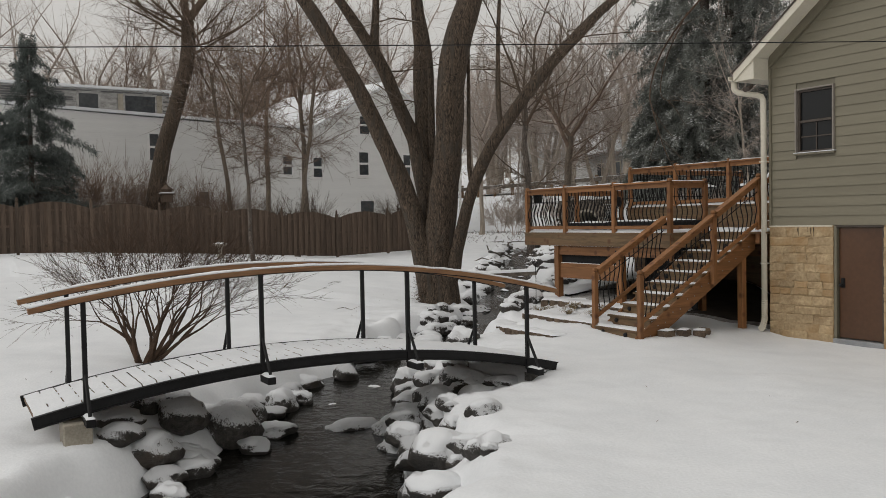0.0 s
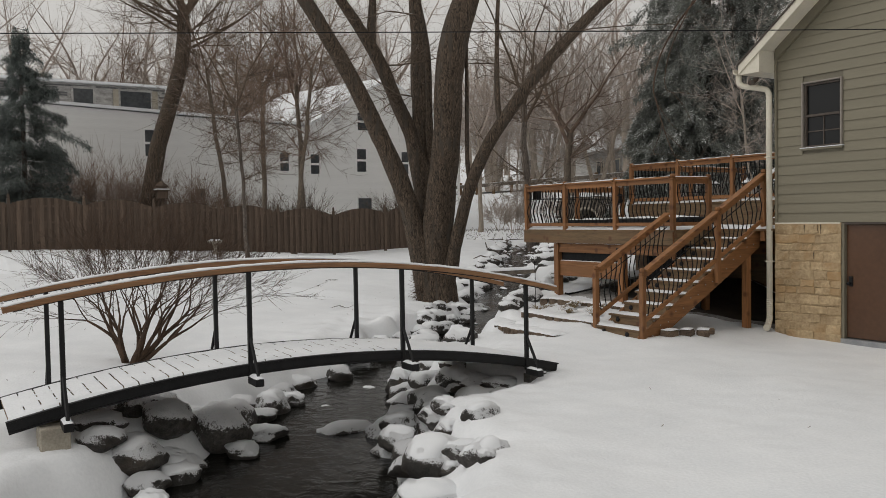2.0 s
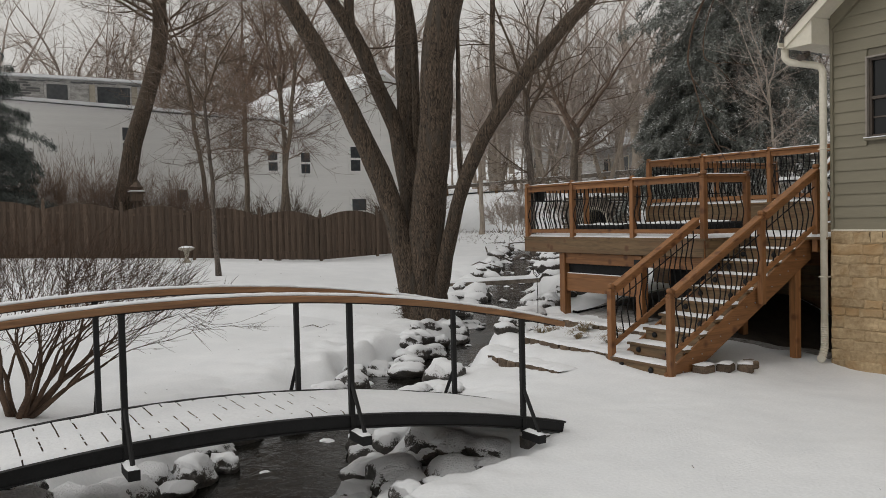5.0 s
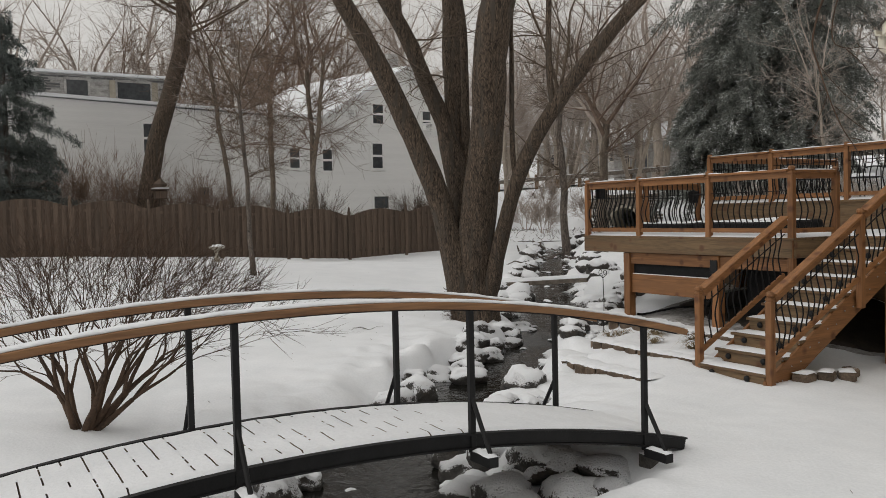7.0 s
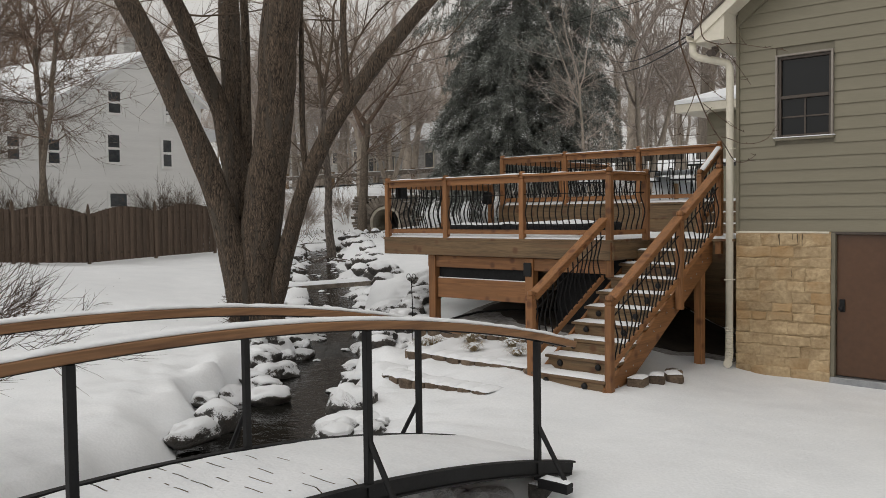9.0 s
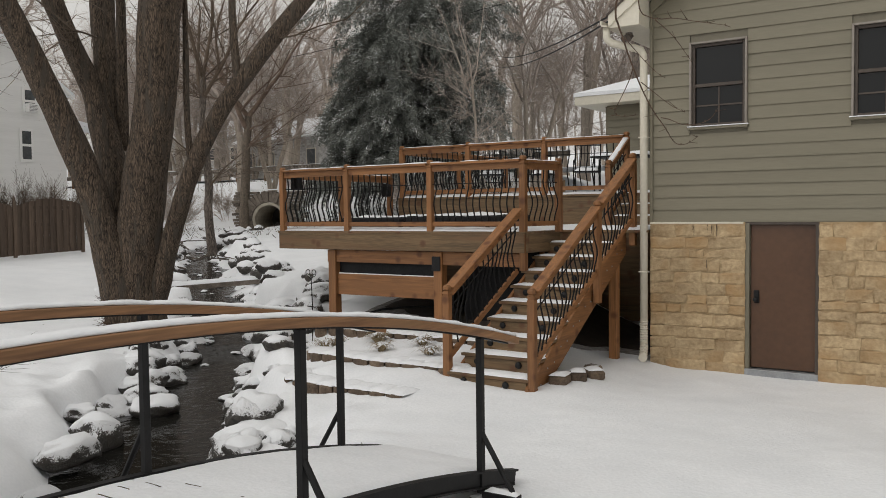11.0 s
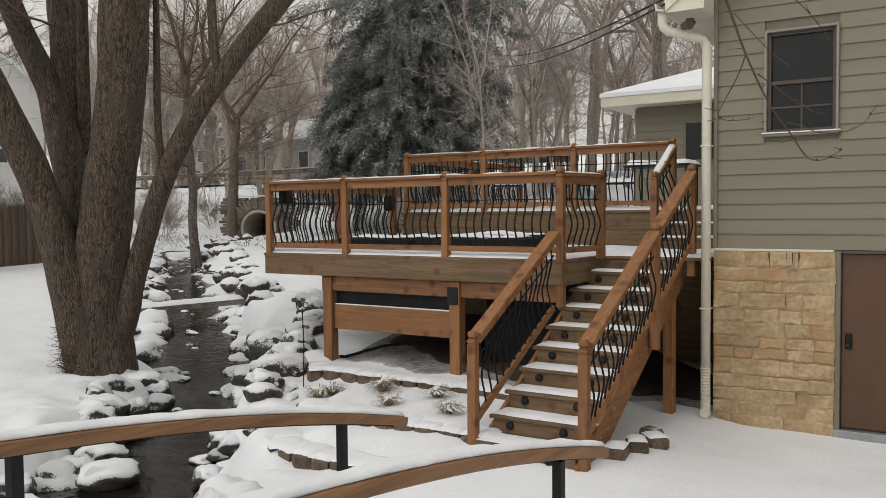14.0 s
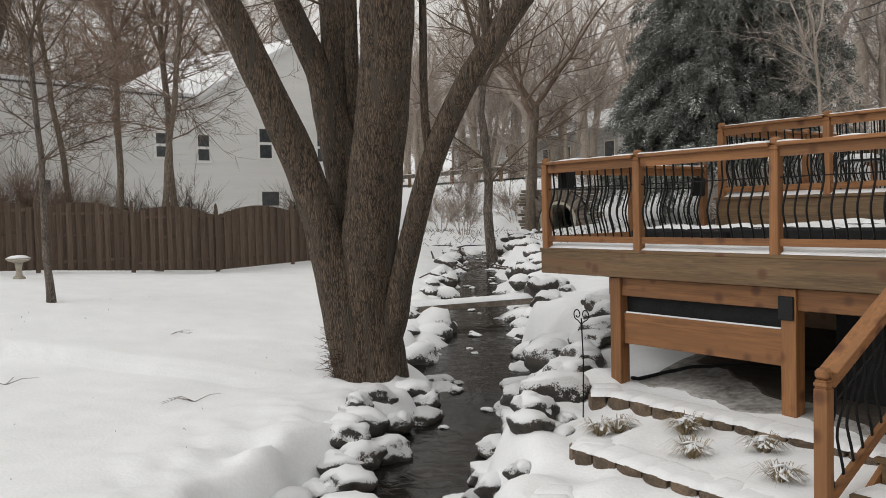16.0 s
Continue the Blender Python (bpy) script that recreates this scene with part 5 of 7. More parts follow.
for limb in MAPLE_STEMS[1:]:
    for (a, b) in zip(limb[2:-1], limb[3:]):
        for _ in range(2):
            if a[2] > 4.6 and rng.random() < 0.55:
                t = rng.random()
                p = Vector(a[:3]).lerp(Vector(b[:3]), t)
                ang = rng.random() * 6.283
                grow(tw, p - MO, Vector((math.cos(ang), math.sin(ang), 0.35 * rng.random() - 0.05)).normalized(), 0.014 + 0.014 * rng.random(), 1.3 + rng.random(), 2, rng, 4, 0.5, 0.03, 0.75, 0.7, 0.003)
    e = limb[-1]
    for _ in range(3):
        ang = rng.random() * 6.283
        grow(tw, Vector(e[:3]) - MO, Vector((math.cos(ang), math.sin(ang), 0.8)).normalized(), e[3] * 0.55, 2.6, 3, rng, 5, 0.3, 0.05, 0.75, 0.6, 0.004)
part("crown", tw, TWIG, maple, "thin leafless twigs", True)
rng = random.Random(29)
shoots = Geo()
for k in range(260):
    a = rng.uniform(2.7, 5.0)
    p = Vector((0.46 * math.cos(a), 0.46 * math.sin(a), 0.05 + 0.85 * rng.random() ** 1.4))
    grow(shoots, p, Vector((math.cos(a), math.sin(a), rng.uniform(-0.5, 0.9))).normalized(), 0.008, rng.uniform(0.10, 0.26), 1, rng, 3, 0.5, 0.0, 0.6, 0.8, 0.003)
tagged(part("sprouting", shoots, SHRUB, maple, "short dark shoots on the butt"), kind="stuff")


# ---------------------------------------------------------------- spreading shrub behind the bridge
def shrub(name, label, seed, stems, height, spread_r, depth, x, y, r0=0.03, mat=None, fine=0.0035, kids=None):
    rng = random.Random(seed)
    mat = mat or SHRUB
    ob = thing(name, label, "shrub", (x, y, ground_z(x, y)))
    tw = Geo()
    for s in range(stems):
        a = 6.283 * s / stems + rng.gauss(0, 0.25)
        tilt = rng.uniform(0.25, 1.0)
        d = Vector((math.cos(a) * spread_r / height * tilt, math.sin(a) * spread_r / height * tilt, 1)).normalized()
        p = Vector((0.16 * math.cos(a), 0.16 * math.sin(a), -0.05))
        r1 = r0 * rng.uniform(0.7, 1.15)
        path, rad = [p.copy()], [r1]
        ln = height * rng.uniform(0.42, 0.6)
        for i in range(7):
            d = (d + Vector((rng.gauss(0, 0.10), rng.gauss(0, 0.10), 0.0))).normalized()
            p = p + d * ln / 7
            path.append(p.copy())
            rad.append(r1 * (1 - 0.075 * (i + 1)))
        part("stem", Geo().tube(path, rad, 6, cap=False), mat, ob, "", True)
        for i in (3, 4, 5, 6, 6, 7, 7, 7):
            ax = d.orthogonal().normalized()
            ax.rotate(Matrix.Rotation(rng.random() * 6.283, 3, d))
            nd = (d * 0.85 + ax * rng.uniform(0.2, 0.65) + Vector((math.cos(a), math.sin(a), 0)) * 0.25).normalized()
            grow(tw, path[i], nd, rad[i] * 0.55, height * rng.uniform(0.26, 0.42), depth, rng, 4, 0.22, 0.06, 0.72, 0.5, fine, kids)
    part("crown", tw, mat, ob, "dense reddish twigs" if mat is SHRUB else "fine grey twigs", True)
    return ob


rng = random.Random(7)
big_shrub = thing("shrub", "large leafless funnel-shaped shrub with reddish twigs in the snow", "shrub", (-3.25, -10.69, ground_z(-3.25, -10.69)))
tw = Geo()


def fork_stem(p, d, r, ln, level, fan):
    """A springy stem that forks again and again and ends in fine twigs."""
    path, rad = [p.copy()], [r]
    n = 5
    for i in range(n):
        d = (d + Vector((rng.gauss(0, 0.095), rng.gauss(0, 0.095), rng.gauss(0.015, 0.075)))).normalized()
        p = p + d * ln / n
        path.append(p.copy())
        rad.append(max(0.0026, r * (1 - 0.34 * (i + 1) / n)))
    if level < 2:
        part("stem", Geo().tube(path, rad, 6, cap=False), SHRUB, big_shrub, "", True)
    else:
        tw.tube(path, rad, 4 if r > 0.007 else 3, cap=False)
    if level > 1:
        for i in range(1, n):
            if rng.random() < 0.26:
                ax = d.orthogonal().normalized()
                ax.rotate(Matrix.Rotation(rng.random() * 6.283, 3, d))
                nd = (d + ax * rng.uniform(0.35, 0.9)).normalized()
                grow(tw, path[i], nd, 0.0034, rng.uniform(0.16, 0.42), 1, rng, 3, 0.22, 0.05, 0.7, 0.5, 0.0026, 2)
    if level == 5:
        grow(tw, path[-1], d, rad[-1] * 0.8, rng.uniform(0.14, 0.30), 1, rng, 3, 0.2, 0.03, 0.7, 0.45, 0.0026, 2)
        return
    turn = rng.random() * 6.283
    for k in range(2 if level else 3):
        ax = d.orthogonal().normalized()
        ax.rotate(Matrix.Rotation(turn + 6.283 * k / (2 if level else 3) + rng.gauss(0, 0.3), 3, d))
        nd = (d + ax * rng.uniform(0.16, 0.44) + fan * 0.06).normalized()
        fork_stem(path[-1], nd, rad[-1] * rng.uniform(0.68, 0.86), ln * rng.uniform(0.72, 0.98), level + 1, fan)


for k, (turn, flat, r, ln) in enumerate(((1.57, 1.00, 0.056, 0.62), (1.75, 0.48, 0.048, 0.56), (1.0, 0.25, 0.042, 0.52), (0.1, 0.20, 0.042, 0.55), (3.3, 0.25, 0.044, 0.52), (4.5, 0.16, 0.054, 0.54), (4.75, 0.32, 0.044, 0.46), (1.4, 0.72, 0.046, 0.58), (1.65, 1.5, 0.036, 0.62), (1.2, 1.05, 0.040, 0.62))):
    out = Vector((math.cos(turn), math.sin(turn), 0))
    fork_stem(out * 0.045 + Vector((0, 0, -0.10)), (out * flat + Vector((0, 0, 1))).normalized(), r, ln, 0, out)
part("crown", tw, SHRUB, big_shrub, "dense fine reddish twigs", True)
for i, (x, y) in enumerate(((-30.6, 8.2), (-30.2, 9.8), (-31.2, -1.2), (-27.0, 1.6), (-26.6, 0.2))):
    shrub("hedge_shrub", "leafless shrub against the white house", 20 + i, 9, 2.6, 1.3, 2, x, y, 0.02, TWIG, 0.006)["group"] = "shrubs behind the fence"


for i, (x, y, h) in enumerate(((-30.6, -6.6, 4.2), (-30.0, -4.6, 3.8), (-29.4, -2.8, 3.6), (-31.2, -8.2, 4.0), (-28.6, -1.4, 3.0))):
    shrub("hedge_shrub", "tall reddish leafless shrub behind the fence", 40 + i, 10, h, 1.9, 2, x, y, 0.024, MIDTWIG, 0.0065)["group"] = "shrubs behind the fence"


# ---------------------------------------------------------------- conifers
def conifer(seed, height, width, low, label, boughs=210, taper=0.75, dense=95, gap=0.25, lean=0.0, needle=None, droop=0.5, spray=0.16, tier=0.75):
    """A conifer: trunk, and drooping boughs in uneven tiers, hung with flat fans of fine needle sprays."""
    rng = random.Random(seed)
    ob = thing("conifer", label, "tree")
    needle = needle or HAZENEEDLE
    tr, bo, ne = Geo(), Geo(), Geo()
    tr.tube([(0, 0, -0.3), (0.05 + lean * 0.3, 0, height * 0.5), (lean, 0, height)], [height * 0.015, height * 0.010, 0.02], 8, cap=False)
    for k in range(boughs):
        t = ((k + rng.random()) / boughs) ** 1.15
        z = low + (height - low) * t
        a = rng.random() * 6.283
        z = low + tier * (round((z - low) / tier + 0.35 * math.sin(3 * a + seed)) - 0.35 * math.sin(3 * a + seed)) + rng.gauss(0, 0.10 * tier)
        clump = fractal(math.cos(a) * 1.3 + seed, math.sin(a) * 1.3, z * 0.45)
        if clump > 0.42 - gap:
            continue
        reach = width * (1 - t) ** taper + 0.15
        ln = max(0.3, reach * rng.uniform(0.35, 1.25) * (0.9 - 0.6 * clump))
        drop = rng.uniform(0.4, 1.5) * droop * ln
        x0 = lean * z / height
        pth = []
        for i in range(6):
            s = i / 5
            pth.append(Vector((x0 + math.cos(a) * ln * s, math.sin(a) * ln * s, z + 0.25 * ln * s - drop * s * s)))
        bo.tube(pth, [0.013 * (1 - 0.8 * i / 5) + 0.002 for i in range(6)], 3, cap=False)
        fan = ln * rng.uniform(0.22, 0.40)
        for i in range(max(16, int(ln * dense))):
            s = 0.16 + 0.84 * rng.random() ** 0.7
            j = min(4, int(s * 5))
            p = pth[j].lerp(pth[j + 1], s * 5 - j)
            hand = rng.choice((-1, 1))
            side = a + hand * rng.uniform(0.5, 1.1)
            out = fan * (1.12 - s) * rng.random() ** 0.8 + 0.02
            p = p + Vector((math.cos(side) * out, math.sin(side) * out, rng.gauss(0.0, 0.10) - 0.35 * out))
            L = spray * rng.uniform(0.5, 1.5)
            turn = side + rng.gauss(0, 0.9)
            tip = p + Vector((math.cos(turn) * L, math.sin(turn) * L, -L * rng.uniform(-0.4, 1.5)))
            w = spray * rng.uniform(0.10, 0.20)
            wd = Vector((-math.sin(turn), math.cos(turn), rng.uniform(-0.9, 0.9))) * w
            ne.add([tuple(p + wd), tuple(tip), tuple(p - wd)], [(0, 1, 2)])
    part("trunk", tr, NEARBARK, ob, "", True)
    tagged(part("bough_frame", bo, NEARBARK, ob), kind="stuff")
    tagged(part("foliage", ne, needle, ob, "grey-green needle sprays dusted with snow"), kind="stuff")
    return ob


def place(ob, x, y, turn=0.0):
    ob.matrix_basis = pose(x, y, ground_z(x, y), 0, 0, turn)
    return ob


place(conifer(3, 8.6, 2.7, 0.4, "dark blue-green spruce behind the fence", 380, 0.85, 300, 0.20, 0.0, DARKNEEDLE, 0.40, 0.10, 0.42), -28.0, -10.0)
big = place(conifer(5, 20.0, 2.7, 3.2, "tall ragged hemlock with snow-dusted boughs", 700, 0.10, 220, 0.32, 0.3, None, 0.7, 0.12), -15.7, 15.8)
copy_thing(big, pose(-14.6, 16.3, ground_z(-14.6, 16.3) - 0.6, 0, 0, 140))
place(conifer(8, 5.4, 1.9, 1.6, "low spreading hemlock with drooping boughs", 210, 0.40, 280, 0.25, 0.0, None, 0.7, 0.12), -17.0, 14.5, 40)
place(conifer(9, 5.6, 1.9, 1.7, "low spreading hemlock with drooping boughs", 220, 0.40, 290, 0.21, 0.0, None, 0.7, 0.12), -14.7, 14.0, 80)
for i, (x, y) in enumerate(((-24.5, 16.5), (-28.0, 17.5), (-31.0, 15.5), (-26.0, 13.0), (-33.0, 18.5), (-12.0, 11.5), (-9.5, 12.5), (-23.5, 18.6))):
    shrub("brush", "tangle of bare woodland brush in the snow", 60 + i, 8, 1.9, 1.2, 2, x, y, 0.016, HAZETWIG, 0.006)["group"] = "brush on the bank"


# ---------------------------------------------------------------- fence with scalloped panels
FA, FB = Vector((-22.5, 5.95, 0)), Vector((-22.5, -18.3, 0))
fence = thing("fence", "brown wooden privacy fence with scalloped panel tops", "fence", (FA.x, FA.y, 0))
fd = (FB - FA).normalized()
fn = Vector((fd.y, -fd.x, 0))
if fn.x < 0:
    fn = -fn
total, panel = (FB - FA).length, 2.42
fturn = math.atan2(fd.y, fd.x)
picket_meshes = {}
npan = int(total / panel)
for k in range(npan):
    a = FA + fd * (k * panel)
    z = ground_z(a.x, a.y)
    z2 = ground_z((a + fd * panel).x, (a + fd * panel).y)
    pst = part("fence_post", Geo().box(-0.05, 0.05, -0.05, 0.05, -0.2, 1.84, 0.008).lathe([(0.03, 1.84), (0.05, 1.88), (0.045, 1.94), (0.012, 2.02)], 8), FENCEWOOD, fence)
    pst.matrix_basis = Matrix.Translation(Vector((a.x, a.y, z)) - FA) @ Matrix.Rotation(fturn, 4, "Z")
    for h in (0.28, 0.98, 1.55):
        rl = part("fence_rail", Geo().box(0.05, panel - 0.05, -0.02, 0.02, h, h + 0.085, 0.004), FENCEWOOD, fence)
        rl.matrix_basis = Matrix.Translation(Vector((a.x, a.y, (z + z2) / 2)) - FA) @ Matrix.Rotation(fturn, 4, "Z")
    cnt = 20
    for i in range(cnt):
        u = (i + 0.5) / cnt
        h = 1.64 + 0.25 * math.sin(math.pi * u) ** 0.9
        key = round(h, 3)
        if key not in picket_meshes:
            picket_meshes[key] = Geo().box(-0.07, 0.07, -0.011, 0.011, 0.06, h, 0.004).mesh("picket", FENCEWOOD)
        p = a + fd * (u * panel) + fn * (0.023 if i % 2 else -0.023)
        pk = part("picket", picket_meshes[key], FENCEWOOD, fence)
        pk.matrix_basis = Matrix.Translation(Vector((p.x, p.y, z + (z2 - z) * u)) - FA) @ Matrix.Rotation(fturn, 4, "Z")


# ---------------------------------------------------------------- white house beyond the fence
HX = -34.5
wh = thing("white_house", "large white clapboard house with snowy roofs", "house", (HX, 3.0, 1.0))
WO = Vector((HX, 3.0, 1.0))


def wpoly(pts, x0, x1):
    """A wall whose outline (y, z) is given, between two depths."""
    n = len(pts)
    g = Geo()
    g.add([(x0 - WO.x, y - WO.y, z - WO.z) for y, z in pts] + [(x1 - WO.x, y - WO.y, z - WO.z) for y, z in pts],
          [tuple(range(n)), tuple(range(n, 2 * n))[::-1]] + [(i, (i + 1) % n, n + (i + 1) % n, n + i) for i in range(n)])
    return g


part("gable_wall", wpoly([(5.2, 0.3), (13.1, 0.3), (13.1, 8.30), (10.0, 10.42), (5.2, 7.64)], HX - 9, HX), WHITEBOARD, wh)
part("wing_wall", wpoly([(-16, 0.3), (5.2, 0.3), (5.2, 7.5), (1.2, 7.62), (-16, 8.35)], HX - 8, HX - 0.03), WHITEBOARD, wh)
# clapboard shadow lines as real laps
lap = Geo()
z = 0.9
while z < 10.2:
    y0 = -16 if z < 7.4 else (5.3 if z < 7.5 else 5.4 + (z - 7.64) / 0.58)
    y1 = 13.1 if z < 8.2 else 9.7 + (10.35 - z) / 0.68
    if y1 - y0 > 0.3:
        lap.add([(0.004, y0 - WO.y, z - WO.z), (0.004, y1 - WO.y, z - WO.z), (0.0065, y1 - WO.y, z - WO.z), (0.0065, y0 - WO.y, z - WO.z), (0.004, y0 - WO.y, z + 0.19 - WO.z), (0.004, y1 - WO.y, z + 0.19 - WO.z)],
                [(0, 1, 2, 3), (3, 2, 5, 4)])
    z += 0.2
tagged(part("cladding", lap, WHITEBOARD, wh), kind="stuff")


def roof_slab(y0, z0, y1, z1, x0, x1, th=0.16, skew=0.0):
    """A roof slope; with skew its far end lies to one side, as the house stands askew."""
    g = Geo()
    g.add([(x - WO.x, y - WO.y + (skew if x == x0 else 0.0), z + h - WO.z) for h in (0, th) for x in (x0, x1) for y, z in ((y0, z0), (y1, z1))],
          [(0, 1, 3, 2), (4, 6, 7, 5), (0, 4, 5, 1), (2, 3, 7, 6), (0, 2, 6, 4), (1, 5, 7, 3)])
    return g


part("roof", roof_slab(5.0, 7.55, 10.0, 10.45, HX - 9, HX + 0.25, 0.16, -3.2), SNOW, wh, "snow-covered roof slope")
part("roof", roof_slab(10.0, 10.45, 13.5, 8.05, HX - 9, HX + 0.25, 0.16, -3.2), SNOW, wh)
part("roof_edge", roof_slab(5.0, 7.46, 10.0, 10.36, HX + 0.02, HX + 0.26, 0.09), WHITEBOARD, wh, "white roof edge board")
part("roof_edge", roof_slab(10.0, 10.36, 13.5, 7.96, HX + 0.02, HX + 0.26, 0.09), WHITEBOARD, wh)
part("wing_roof", roof_slab(-16.2, 8.36, 5.0, 7.55, HX - 8, HX + 0.2, 0.14), SNOW, wh, "flat snowy wing roof")
part("upper_storey", Geo().box(-2.6 - 4, -2.6, -13.5 - WO.y, -2.25 - WO.y, 7.2, 8.52, 0.01), PALESTONE, wh, "set-back upper storey of pale stone")
part("upper_roof", wpoly([(-13.8, 9.52), (-1.9, 9.52), (-2.0, 9.63), (-13.7, 9.66)], HX - 7.0, HX - 2.3), SNOW, wh, "flat snowy upper roof")
rng = random.Random(90)
for j in range(10):
    y = -12.6
    while y < -2.3:
        w = rng.uniform(0.25, 0.8)
        if rng.random() < 0.72 and not (-7.1 < y + w and y < -5.6 and j < 9) and not (-5.0 < y + w and y < -2.6 and j < 9):
            part("stone", Geo().box(-2.598, -2.56 + rng.uniform(0, 0.03), y - WO.y, min(y + w, -2.26) - 0.03 - WO.y, 7.22 + j * 0.125, 7.22 + j * 0.125 + 0.075, 0.012), SHINGLE, wh)
        y += w
for y0 in (-4.95, -2.95):
    part("shutter", Geo().box(-2.555, -2.50, y0 - WO.y, y0 + 0.28 - WO.y, 7.30, 8.32, 0.01), CONCRETE, wh, "pale shutter")
part("chimney", Geo().box(-5.2, -4.4, 11.2 - WO.y, 11.9 - WO.y, 7.5, 11.2, 0.02), PALESTONE, wh)
porch = part("porch_roof", roof_slab(13.1, 7.0, 15.4, 6.55, HX - 4, HX - 0.4, 0.2), SNOW, wh, "snowy porch roof")
for y in (13.3, 15.2):
    part("porch_post", Geo().box(-0.6, -0.48, y - 0.06 - WO.y, y + 0.06 - WO.y, 0.0, 5.7, 0.01), WHITEBOARD, wh)


def wwin(y0, y1, z0, z1, x=HX, two=True, casing=None):
    w = part("window", Geo().box(x + 0.02 - WO.x, x + 0.07 - WO.x, y0 - 0.09 - WO.y, y1 + 0.09 - WO.y, z0 - 0.1 - WO.z, z1 + 0.1 - WO.z, 0.01), casing or WHITEBOARD, wh)
    m = (z0 + z1) / 2
    for a, b in (((z0, m - 0.03), (m + 0.03, z1)) if two else ((z0, z1),)):
        part("pane", Geo().box(x + 0.071 - WO.x, x + 0.078 - WO.x, y0 + 0.03 - WO.y, y1 - 0.03 - WO.y, a + 0.03 - WO.z, b - 0.03 - WO.z, 0.002), DIMGLASS, w)
    return w


for y0, y1, z0, z1 in ((3.2, 3.75, 4.95, 6.0), (5.0, 5.55, 4.82, 5.97), (7.87, 8.5, 4.98, 6.35), (10.8, 11.3, 4.86, 6.25), (7.95, 8.6, 7.38, 8.45), (11.0, 11.55, 7.1, 8.2), (-3.95, -3.45, 5.6, 7.0)):
    wwin(y0, y1, z0, z1)
vent = part("gable_vent", Geo().box(0.012, 0.05, 6.45 - WO.y, 6.92 - WO.y, 7.68 - WO.z, 8.10 - WO.z, 0.008), WHITEBOARD, wh)
for k in range(5):
    part("slat", Geo().box(0.052, 0.060, 6.50 - WO.y, 6.87 - WO.y, 7.73 + 0.072 * k - WO.z, 7.75 + 0.072 * k - WO.z, 0.002), SHINGLE, vent)
cooler = part("window_cooler", Geo().box(0.08, 0.36, 11.02 - WO.y, 11.53 - WO.y, 7.12 - WO.z, 7.52 - WO.z, 0.02), WHITEBOARD, wh, "white boxy window air cooler")
for k in range(5):
    part("slat", Geo().box(0.362, 0.368, 11.08 - WO.y, 11.47 - WO.y, 7.17 + 0.066 * k - WO.z, 7.19 + 0.066 * k - WO.z, 0.002), SHINGLE, cooler)
for y0, y1, z0, z1 in ((-1.5, -0.93, 3.37, 4.02), (7.9, 8.8, 2.8, 3.5)):
    wwin(y0, y1, z0, z1, HX, False)
for y0, y1 in ((-6.9, -5.9), (-4.6, -3.0)):
    wwin(y0, y1, 8.35, 9.27, HX - 2.6, False, PALESTONE)


# ---------------------------------------------------------------- boulders along the stream
def boulder(seed, fine=3):
    """An uneven field stone, and the snow that lies on it."""
    rng = random.Random(seed)
    b = bmesh.new()
    bmesh.ops.create_icosphere(b, subdivisions=fine, radius=1.0)
    sq = (rng.uniform(0.85, 1.25), rng.uniform(0.7, 1.0), rng.uniform(0.55, 0.8))
    off = rng.uniform(0, 50)
    planes = [(Vector((rng.gauss(0, 1), rng.gauss(0, 1), rng.gauss(0, 0.8))).normalized(), rng.uniform(0.66, 0.9)) for _ in range(6)]
    for v in b.verts:
        p = v.co.copy()
        for nrm, dist in planes:
            e = p.dot(nrm) - dist
            if e > 0:
                p -= nrm * e * 0.85
        p *= 1 + 0.20 * fractal(p.x + off, p.y, p.z, 1.4) + 0.075 * fractal(p.x, p.y + off, p.z, 4.5)
        v.co = Vector((p.x * sq[0], p.y * sq[1], p.z * sq[2]))
    b.normal_update()
    me = bpy.data.meshes.new("boulder")
    b.to_mesh(me)
    me.materials.append(ROCK)
    me.shade_smooth()
    for v in b.verts:
        rough = fractal(v.co.x + off, v.co.y, v.co.z, 2.6)
        crisp = fractal(v.co.x * 2, v.co.y * 2 + off, v.co.z * 2, 3.5)
        lie = smooth(0.58, 0.76, v.normal.z + 0.60 * rough + 0.30 * crisp)
        v.co = v.co + v.normal * (-0.05 + 0.070 * float(lie)) + Vector((0, 0, (0.035 + 0.03 * rough + 0.035 * crisp) * float(lie)))
    cap = bpy.data.meshes.new("snow_cap")
    b.to_mesh(cap)
    b.free()
    cap.materials.append(SNOW)
    cap.shade_smooth()
    return me, cap


BOULDERS = [boulder(s) for s in range(9)]
FAR_STONE, FAR_CAP, SMALL = Geo(), Geo(), [boulder(s + 20, 2) for s in range(5)]


def put_rock(x, y, s, seed, sink=0.35, bare=False, z=None, flat=1.0):
    me, cap = BOULDERS[seed % 9]
    z = max(ground_z(x, y), float(stream_near(np.array([x]), np.array([y]))[1][0]) - 0.12) if z is None else z
    m = pose(x, y, z + s * (0.6 - sink) * flat, 0, 0, (seed * 77) % 360) @ Matrix.Diagonal((s, s, s * flat, 1))
    if x < -11.0:
        me, cap = SMALL[seed % 5]
        for g, src in ((FAR_STONE, me), (FAR_CAP, cap)):
            if g is FAR_STONE or not bare:
                g.add([tuple(m @ v.co) for v in src.vertices], [tuple(f.vertices) for f in src.polygons])
        return None
    ob = new("boulder", me)
    tagged(ob, "dark wet boulder at the stream's edge" if bare else "rounded boulder capped with snow", "rock", "boulders along the stream")
    ob.matrix_basis = m
    if not bare:
        part("snow_cap", cap, SNOW, ob)
    return ob


rng = random.Random(77)
